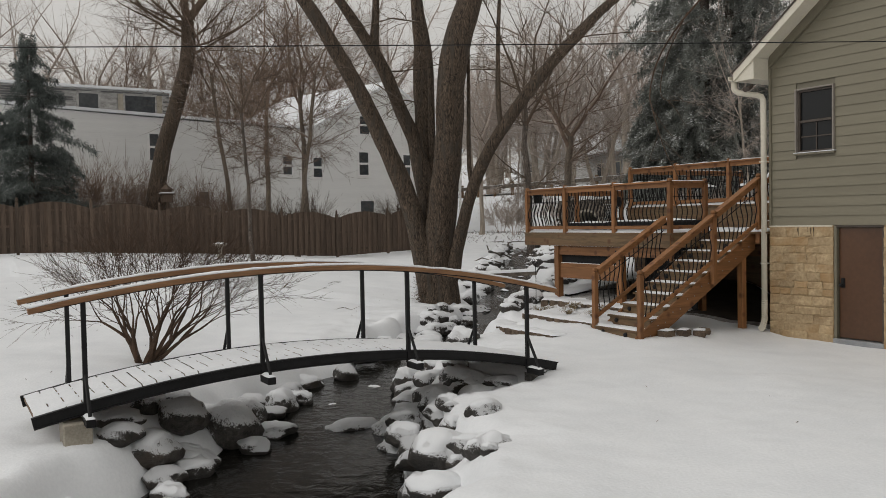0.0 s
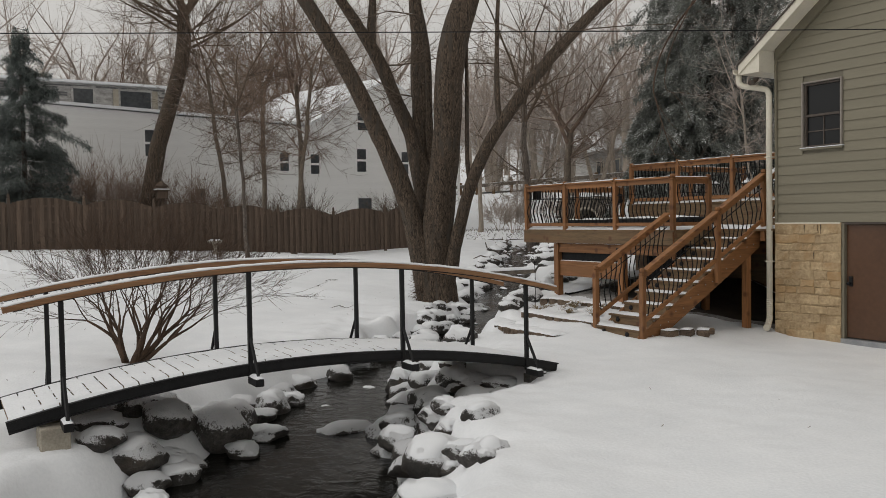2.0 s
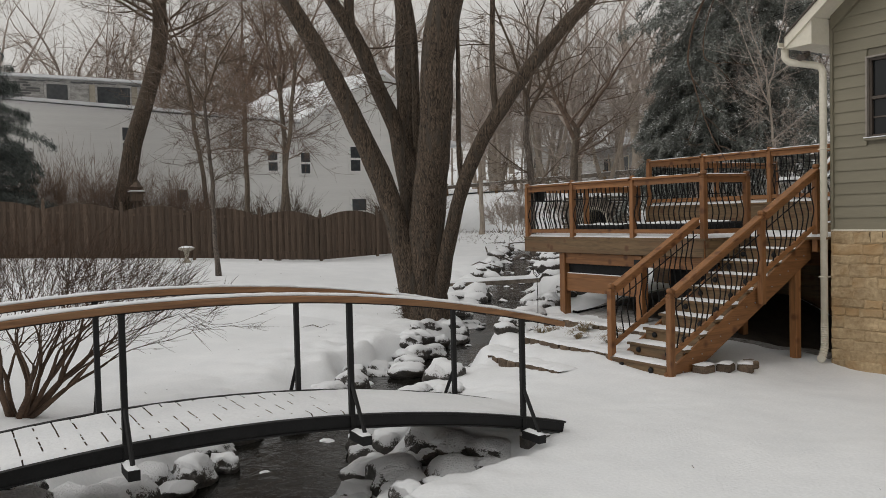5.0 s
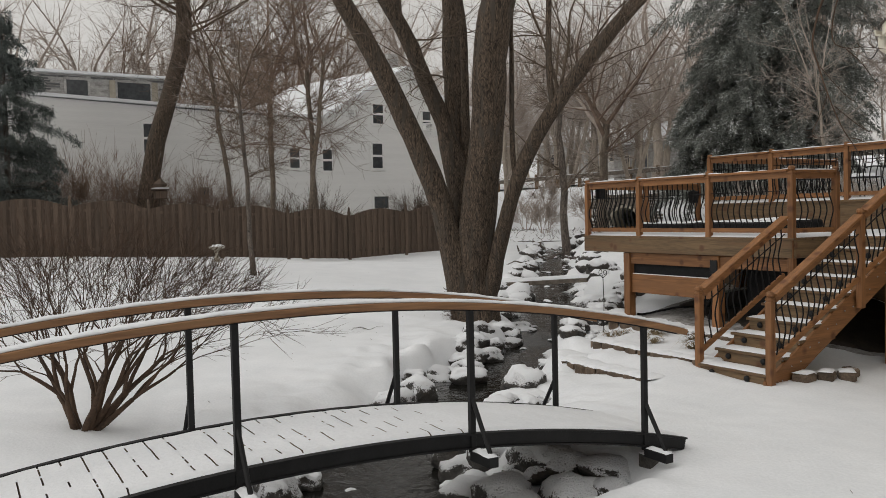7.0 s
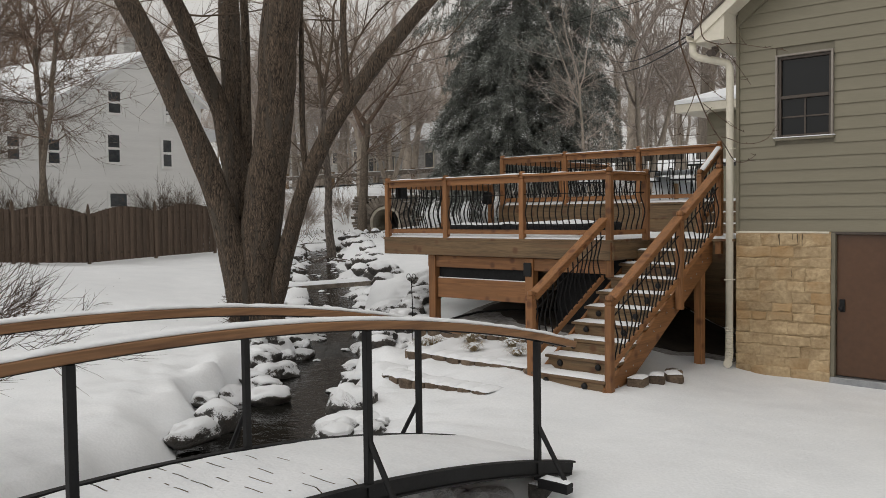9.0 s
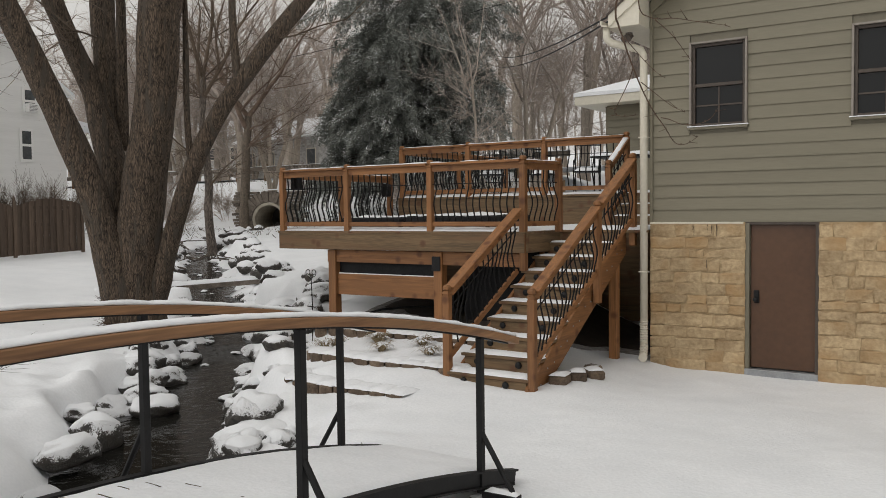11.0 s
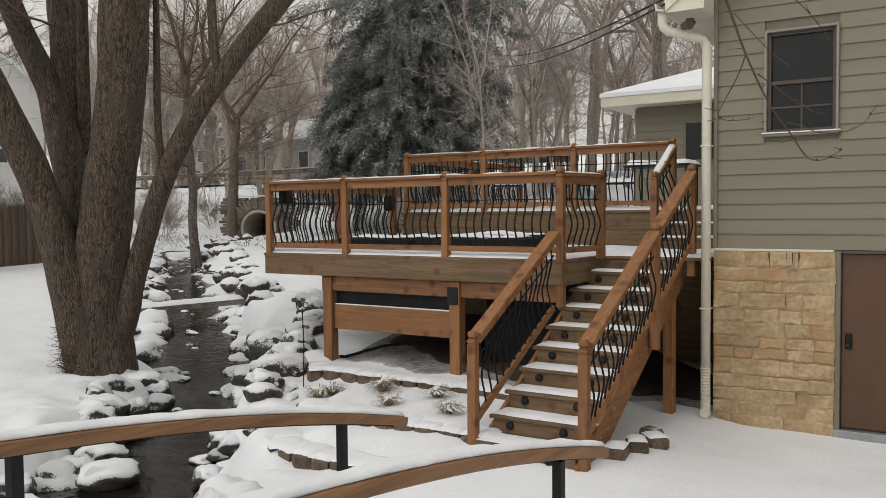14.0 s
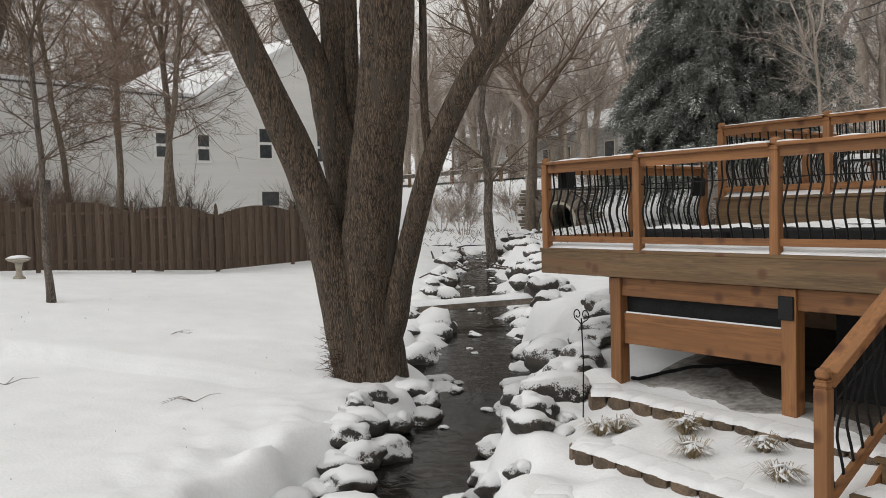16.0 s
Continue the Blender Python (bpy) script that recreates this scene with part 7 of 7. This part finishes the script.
TUFTS = [grass_tuft(s) for s in (1, 2, 3)]
for i, (x, y) in enumerate(((-4.15, -2.02), (-4.22, -2.20), (-3.53, -1.80), (-3.02, -2.37), (-2.63, -1.95), (-2.15, -2.46), (-3.44, -1.92))):
    t = tagged(new("grass_clump", TUFTS[i % 3]), "dry ornamental grass clump bent under snow", "grass", "grass clumps on the terrace")
    t.matrix_basis = pose(x, y, ground_z(x, y) - 0.01, 0, 0, i * 50) @ Matrix.Diagonal((0.95, 0.95, 0.80 - 0.06 * (i % 3), 1))
    rng, g = random.Random(i + 300), Geo()
    for k in range(26):
        a, r, h = rng.random() * 6.283, 0.17 * rng.random() ** 0.6, rng.uniform(0.010, 0.026)
        L, turn = rng.uniform(0.02, 0.07), a + rng.gauss(0, 0.4)
        p, d = Vector((r * math.cos(a), r * math.sin(a), 0.19 - 0.55 * r)), Vector((math.cos(turn), math.sin(turn), -0.35))
        g.tube([p - d * L, p, p + d * L], [h * 0.3, h, h * 0.3], 5, squash=0.7)
    part("tuft_snow", g, SNOW, t, "crumbs of snow caught in the blades", True)

hook = thing("shepherd_hook", "thin black garden hook with scrolls", "garden hook", (-4.72, -1.92, ground_z(-4.72, -1.92)))
hz = 1.34 - ground_z(-4.72, -1.92)
part("rod", Geo().tube([(0, 0, -0.1), (0.02, 0, hz * 0.5), (0, 0, hz - 0.1)], 0.007, 6), IRON, hook)
for s in (-1, 1):
    pth = []
    for i in range(26):
        t = i / 25
        a = -math.pi / 2 + t * 2.0 * math.pi * 1.15
        r = 0.06 * (1 - 0.55 * t)
        pth.append((s * (0.055 + r * math.cos(a) * 0.9), 0, hz - 0.06 + r * math.sin(a)))
    part("scroll", Geo().tube([(0, 0, hz - 0.16)] + pth, 0.006, 5), IRON, hook)

plank = thing("plank_crossing", "snow-covered plank laid across the stream", "plank", (-12.5, 2.6, 0.42))
ang = math.atan2(4.0, 1.5)
plank.matrix_basis = Matrix.Translation((-12.5, 2.6, 0.46)) @ Matrix.Rotation(ang, 4, "Z") @ Matrix.Rotation(radians(-1.2), 4, "Y")
part("board", Geo().box(-2.6, 4.1, -0.18, 0.18, -0.12, 0, 0.01), HEADSTONE, plank)
part("board_snow", snow_slab(-2.58, 4.08, -0.18, 0.18, 0.002, 0.09, 4, 0.06), SNOW, plank, "thick snow", True)
for s in (-2.3, 3.2):
    part("rest_stone", Geo().box(s - 0.25, s + 0.25, -0.25, 0.25, -0.6, -0.072, 0.06), ROCK, plank)

bb = thing("birdbath", "pale stone birdbath filled with snow", "birdbath", pose(-20.0, -4.6, ground_z(-20.0, -4.6)) @ Matrix.Scale(0.75, 4))
part("pedestal", Geo().lathe([(0.18, 0), (0.18, 0.05), (0.10, 0.12), (0.085, 0.3), (0.11, 0.46), (0.14, 0.5)], 14), CONCRETE, bb, smooth=True)
part("bowl", Geo().lathe([(0.12, 0.5), (0.30, 0.56), (0.36, 0.63), (0.35, 0.65), (0.28, 0.6), (0.02, 0.57)], 18), CONCRETE, bb, smooth=True)
part("bowl_snow", Geo().lathe([(0.34, 0.60), (0.33, 0.66), (0.2, 0.72), (0.02, 0.735)], 18), SNOW, bb, "heap of snow", True)

# culvert under the road
cv = thing("culvert", "round culvert mouth in a rough stone headwall", "culvert", pose(-21.7, 14.2, 1.93, 0, 0, 28) @ Matrix.Scale(0.98, 4))
g = Geo()
ring = []
for i in range(25):
    a = 2 * math.pi * i / 24
    ring.append((math.cos(a), math.sin(a)))
for r, y in ((0.62, -0.12), (0.62, 2.5), (0.74, 2.5), (0.74, -0.12)):
    g.v += [(c * r, y, s * r) for c, s in ring]
for k in range(4):
    for i in range(24):
        j, k2 = i + 1, (k + 1) % 4
        g.f.append((k * 25 + i, k * 25 + j, k2 * 25 + j, k2 * 25 + i))
part("pipe", g, CONCRETE, cv, "concrete pipe mouth")
# near-black plate gives the shade deep inside the pipe
part("pipe_end", Geo().box(-0.7, 0.7, 2.4, 2.46, -0.7, 0.7, 0.01), PIPESHADE, cv)
rng = random.Random(31)
for i in range(30):
    a = math.pi * (-0.2 + 1.4 * i / 29)
    g = Geo().box(-0.24, 0.22 + rng.uniform(-0.03, 0.03), -0.14, 0.3, -0.078, 0.078, 0.02)
    st = part("headwall_stone", g, HEADSTONE, cv)
    st.matrix_basis = pose(1.0 * math.cos(a), rng.uniform(-0.05, 0.05), 1.0 * math.sin(a), 0, -math.degrees(a), 0)
for i in range(16):
    for sgn in (-1, 1):
        x, z = 0.0, -0.8 + i * 0.13
        inner = math.sqrt(max(0.0, 1.25 ** 2 - z * z))
        while x + inner < 1.36:
            w = rng.uniform(0.22, 0.5)
            st = part("headwall_stone", Geo().box(-w / 2 + 0.008, w / 2 - 0.008, -0.1, 0.3, -0.057, 0.057, 0.02), HEADSTONE, cv)
            st.location = (sgn * (inner + x + w / 2), rng.uniform(-0.04, 0.07), z)
            x += w
part("headwall_snow", snow_slab(-1.3, 1.3, 0.0, 0.4, 1.27, 0.05, 2, 0.12), SNOW, cv, "snow on the headwall", True)

gr = thing("guard_rail", "weathered roadside guard rail on posts above the culvert", "guard rail", (-35, 21.3, ground_z(-35, 21.3)))
gz = ground_z(-35, 21.3)
for i in range(24):
    x = -62 + i * 2.2
    part("rail_post", Geo().box(x + 35 - 0.08, x + 35 + 0.08, -0.08, 0.08, ground_z(x, 21.3) - gz - 0.2, ground_z(x, 21.3) - gz + 0.85, 0.01), OLDWOOD[2], gr)
part("beam", Geo().box(-27, 24, -0.14, -0.09, 0.48, 0.72, 0.02), HEADSTONE, gr, "weathered beam")
part("beam_snow", Geo().box(-27, 24, -0.15, -0.07, 0.722, 0.745, 0.015), SNOW, gr)

# road, houses and pole far behind
road = thing("road", "snow-packed road behind the guard rail", "road", kind="structure")
part("roadway", Geo().add([(-70, 22.0, ground_z(-50, 22.2) + 0.03), (0, 22.0, ground_z(-20, 22.2) + 0.03), (0, 27.5, ground_z(-20, 26) + 0.05), (-70, 27.5, ground_z(-50, 26) + 0.05)], [(0, 1, 2, 3)]), SNOW, road)
for x, y, w, d, h, t in ((-44, 42, 11, 8, 3.4, -10), (-66, 52, 12, 9, 3.6, 15)):
    fh = thing("far_house", "low grey house with a snowy roof beyond the road", "house", pose(x, y, ground_z(x, y), 0, 0, t), "houses beyond the road")
    part("wall", Geo().box(-w / 2, w / 2, -d / 2, d / 2, -1, h, 0.02), PALESTONE, fh)
    g = Geo().add([(-w / 2 - .5, -d / 2 - .5, h), (w / 2 + .5, -d / 2 - .5, h), (w / 2 + .5, d / 2 + .5, h), (-w / 2 - .5, d / 2 + .5, h), (-w / 2 - .5, 0, h + 2.1), (w / 2 + .5, 0, h + 2.1)], [(0, 1, 5, 4), (2, 3, 4, 5), (0, 4, 3), (1, 2, 5), (0, 3, 2, 1)])
    part("roof", g, SNOW, fh)
    for k in range(4):
        xx = -w / 2 + 1.4 + k * 2.7
        wn_ = part("window", Geo().box(xx, xx + 1.2, -d / 2 - 0.05, -d / 2 - 0.01, 1.2, 2.5, 0.01), CREAM, fh)
        part("pane", Geo().box(xx + 0.08, xx + 1.12, -d / 2 - 0.06, -d / 2 - 0.052, 1.28, 2.42, 0.004), DIMGLASS, wn_)
pole = thing("utility_pole", "wooden utility pole with wires behind the house", "utility pole", (-5.2, 13.4, ground_z(-5.2, 13.4)))
part("pole", Geo().tube([(0, 0, -0.5), (0, 0, 10.5)], [0.15, 0.11], 10), NEARBARK, pole, smooth=True)


def wire(a, b, sag, r=0.013):
    a, b = Vector(a), Vector(b)
    path = []
    for i in range(25):
        t = i / 24
        p = a.lerp(b, t)
        p.z -= sag * 4 * t * (1 - t)
        path.append(tuple(p - a))
    ob = thing("overhead_wire", "thin black overhead wire", "wire", tuple(a), "overhead wires")
    part("cable", Geo().tube(path, r, 4), STEEL, ob)
    return ob


wire((-0.44, -0.40, 4.90), (-20.2, 30.0, 11.3), 0.5)
wire((-0.44, -0.34, 4.86), (-20.6, 30.0, 10.9), 0.6)
wire((-5.4, 13.4, 9.6), (-60.0, 30.0, 13.0), 1.0)
wire((7.50, -0.01, 4.06), (-6.0, -22.6, 4.44), 0.06, 0.007)

# lantern on a post behind the fence
ln = thing("garden_lantern", "dark tiered garden lantern behind the fence", "lantern", (-31, -4.0, ground_z(-31, -4.0)))
part("stand", Geo().lathe([(0.28, 0), (0.26, 1.9), (0.34, 1.95), (0.34, 2.05)], 8), DARKTRIM, ln)
part("tier", Geo().lathe([(0.34, 2.05), (0.2, 2.12), (0.2, 2.5), (0.36, 2.55), (0.12, 2.78)], 8), DARKTRIM, ln)
part("finial", Geo().lathe([(0.12, 2.78), (0.1, 3.0), (0.2, 3.05), (0.05, 3.3)], 8), DARKTRIM, ln)

# bird feeder box on a post by the leaning tree
fz = ground_z(-28.5, -4.5)
feeder = thing("bird_feeder", "weathered wooden bird feeder with snow on its roof behind the fence", "bird feeder", (-28.5, -4.5, fz))
part("post", Geo().box(-0.06, 0.06, -0.06, 0.06, -0.1, 3.30 - fz, 0.008), FENCEWOOD, feeder)
part("box", Geo().box(-0.22, 0.22, -0.22, 0.22, 3.30 - fz, 3.62 - fz, 0.012), FENCEWOOD, feeder)
part("ledge", Geo().box(-0.31, 0.31, -0.31, 0.31, 3.63 - fz, 3.68 - fz, 0.008), FENCEWOOD, feeder)
part("roof", Geo().lathe([(0.20, 3.68 - fz), (0.26, 3.84 - fz), (0.30, 3.87 - fz), (0.07, 4.05 - fz), (0.02, 4.12 - fz)], 4), FENCEWOOD, feeder, "small hipped roof")
part("roof_snow", Geo().box(-0.29, 0.29, -0.29, 0.29, 3.682 - fz, 3.74 - fz, 0.02), SNOW, feeder, "snow lying on the ledge")

# branch that hangs into view before the gable, from a tree standing off to the side
rng = random.Random(12)
side_tree = thing("side_tree", "slender leafless tree whose low branch hangs before the house", "tree", (5.4, -4.6, ground_z(5.4, -4.6)))
tr, tw = Geo(), Geo()
o = Vector((5.4, -4.6, ground_z(5.4, -4.6)))
tr.tube([(0, 0, -0.2), (-0.05, 0.05, 2.5), (-0.1, 0.1, 5.2), (-0.1, 0.1, 8.0)], [0.13, 0.11, 0.09, 0.05], 10, cap=False)
part("trunk", tr, BARK, side_tree, "", True)
def smoothed(points):
    pp = [Vector(p) - o for p in points]
    for _ in range(2):
        q = []
        for a, b in zip(pp[:-1], pp[1:]):
            q += [a.lerp(b, 0.25), a.lerp(b, 0.75)]
        pp = [pp[0]] + q + [pp[-1]]
    return pp


HANGING = [
    (0.018, [(5.3, -4.5, 5.3), (4.2, -4.4, 5.75), (3.0, -4.3, 5.6), (1.9, -4.2, 5.1), (1.3, -4.2, 4.55), (1.13, -4.2, 4.03), (1.20, -4.2, 3.84), (1.32, -4.2, 3.48), (1.48, -4.2, 3.12), (1.62, -4.2, 2.93), (1.70, -4.2, 2.78), (1.80, -4.2, 2.76), (1.91, -4.2, 2.83)]),
    (0.007, [(1.9, -4.2, 5.1), (1.45, -4.2, 4.5), (1.34, -4.2, 4.0), (1.53, -4.2, 3.89), (1.69, -4.2, 3.89), (1.89, -4.2, 3.83), (2.16, -4.2, 3.76)]),
    (0.004, [(1.53, -4.2, 3.89), (1.69, -4.2, 3.74), (1.86, -4.2, 3.48)]),
    (0.003, [(1.32, -4.2, 3.48), (1.28, -4.2, 3.36), (1.18, -4.2, 3.18), (1.13, -4.2, 3.09), (1.22, -4.2, 3.05), (1.37, -4.2, 3.06)]),
    (0.003, [(1.24, -4.2, 3.77), (1.37, -4.2, 3.61), (1.48, -4.2, 3.48), (1.58, -4.2, 3.39)]),
    (0.003, [(1.40, -4.2, 3.35), (1.54, -4.2, 3.23), (1.68, -4.2, 3.11), (1.80, -4.2, 3.05)]),
    (0.003, [(1.58, -4.2, 3.02), (1.66, -4.2, 3.0), (1.79, -4.2, 2.93), (2.01, -4.2, 2.95), (2.10, -4.2, 3.09)])]
for r, line in HANGING:
    pp = smoothed(line)
    tw.tube(pp, [r * (1 - i / len(pp)) ** 1.4 + 0.002 for i in range(len(pp))], 5, cap=False)
    for i in range(len(pp) // 2, len(pp) - 1, 3):
        d = Vector((rng.uniform(-1, 1), rng.uniform(-0.6, 0.6), rng.uniform(-0.3, 0.9))).normalized()
        tw.tube([pp[i], pp[i] + d * rng.uniform(0.03, 0.12)], [0.0035, 0.002], 3)
        tw.lathe([(0.002, 0), (0.006, 0.006), (0.001, 0.016)], 4, tuple(pp[i]))
for a in range(5):
    grow(tw, Vector((-0.1, 0.1, 6.5 + 0.3 * a)), Vector((math.cos(a * 1.3), math.sin(a * 1.3), 0.8)).normalized(), 0.035, 1.6, 2, rng, 5)
part("crown", tw, SHRUB, side_tree, "thin drooping branches with buds", True)

# twigs and dry stalks that poke through the lawn's snow
rng = random.Random(8)
litter = Geo()
for k in range(110):
    x, y = rng.uniform(-16, 5), rng.uniform(-12.5, -1)
    d = float(stream_near(np.array([x]), np.array([y]))[0][0])
    if d < 2.2 or (x > -2.2 and y > -4.5) or (BX0 - 0.5 < x < BX1 + 0.6 and y < BY1 + 0.2):
        continue
    z = ground_z(x, y)
    a = rng.random() * 6.283
    L = rng.uniform(0.012, 0.045)
    litter.tube([(x, y, z - 0.01), (x + L * math.cos(a), y + L * math.sin(a), z + rng.uniform(0.005, 0.025))], [0.004, 0.003], 3)
for x, y in ((-9.2, -4.4), (-12.5, -3.6), (-11.0, -6.3)):
    z = ground_z(x, y)
    for k in range(4):
        a = rng.random() * 6.283
        litter.tube([(x, y, z), (x + 0.2 * math.cos(a), y + 0.2 * math.sin(a), z + 0.06), (x + 0.42 * math.cos(a + 0.3), y + 0.42 * math.sin(a + 0.3), z + 0.03)], [0.006, 0.004, 0.002], 3)
for k in range(1500):
    x, y = rng.uniform(-34, -12), rng.uniform(9.5, 20.5)
    if float(stream_near(np.array([x]), np.array([y]))[0][0]) < 1.0:
        continue
    z, a, L = ground_z(x, y), rng.random() * 6.283, rng.uniform(0.08, 0.34)
    litter.tube([(x, y, z - 0.02), (x + L * 0.6 * math.cos(a), y + L * 0.6 * math.sin(a), z + L * rng.uniform(0.1, 0.7))], [0.012, 0.006], 3)
for k in range(22):
    x, y = rng.uniform(-21, -15.5), 0
    i = int(np.argmin(abs(pts[:, 0] - x)))
    x, y, zz = pts[i][0] + rng.uniform(-1.2, 1.2), pts[i][1] + rng.uniform(-1.2, 1.2), pts[i][2] + 0.16
    a, L = rng.random() * 6.283, rng.uniform(0.6, 1.7)
    litter.tube([(x, y, zz + 0.1), (x + L * 0.5 * math.cos(a), y + L * 0.5 * math.sin(a), zz + rng.uniform(0.1, 0.4)), (x + L * math.cos(a + 0.3), y + L * math.sin(a + 0.3), zz + rng.uniform(0.0, 0.3))], [0.03, 0.022, 0.01], 5)
tagged(new("fallen_twigs", litter.mesh("fallen_twigs", NEARBARK)), "scattered twigs and stalks poking through the snow", "twigs", kind="stuff")


# ---------------------------------------------------------------- limestone blocks of the house base
rng = random.Random(44)
z = -0.42
while z < SID0 - 0.03:
    h = min(rng.choice((0.10, 0.13, 0.155, 0.165, 0.19)), SID0 - 0.025 - z)
    if SID0 - 0.025 - (z + h) < 0.07:
        h = SID0 - 0.025 - z
    for lo, hi in ((0.0, DOOR[0]), (DOOR[1], 4.6)):
        if z + h < 0.0 and lo > 3.9:
            continue
        x = lo
        while x < hi - 0.01:
            w = rng.uniform(0.16, 0.56)
            if hi - (x + w) < 0.16:
                w = hi - x
            pr = rng.uniform(0.0, 0.026)
            # a rough face whose rim dips back into the joint
            g, mx, mz = Geo(), 4, 3
            for j in range(mz + 1):
                for i in range(mx + 1):
                    rim = i in (0, mx) or j in (0, mz)
                    a = (0.0, 0.10, 0.5, 0.90, 1.0)[i] * w
                    c = (0.0, 0.16, 0.84, 1.0)[j] * h
                    b = -0.016 if rim else -0.020 - pr * 0.40 + 0.022 * fractal(a * 5 + x, 2.0, c * 5 + z, 1.5)
                    g.v.append((a + 0.020 * fractal(a * 7 + x, 0, c * 7 + z, 1.3), b + (0.014 * fractal(a * 9 + x, 5, c * 9 + z) if rim else 0), c + 0.034 * fractal(a * 4 + x, 3.0, c * 4 + z, 1.1)))
            for j in range(mz):
                for i in range(mx):
                    q = j * (mx + 1) + i
                    g.f.append((q, q + 1, q + mx + 2, q + mx + 1))
            g.add([(0, 0.048, 0), (w, 0.048, 0), (w, 0.048, h), (0, 0.048, h)], [(0, 3, 2, 1)])
            bl = part("stone_block", g, LIMESTONE, wall_s)
            bl.location = (x, 0, z)
            x += w
    z += h
# dark vertical weather cracks in the stone below the flashing
rng = random.Random(9)
STAIN = material("crack_dirt", (0.030, 0.022, 0.015), (0.07, 0.052, 0.036), rough=0.95, scale=9, fine=60, bump=0.2, vary=0)
for i in range(9):
    x = rng.choice((0.55, 0.62, 0.66, 0.70, 0.75, 0.80, 0.86, 0.93, 0.98)) + rng.uniform(-0.012, 0.012)
    top = 1.98 if i < 8 else 1.5
    g, zz = Geo(), top
    path = []
    while zz > top - rng.uniform(0.08, 0.20):
        path.append((x + rng.uniform(-0.003, 0.003), -0.034, zz))
        zz -= 0.04
    if len(path) > 1:
        part("crack", Geo().tube(path, 0.0035, 4, squash=0.8), STAIN, wall_s)
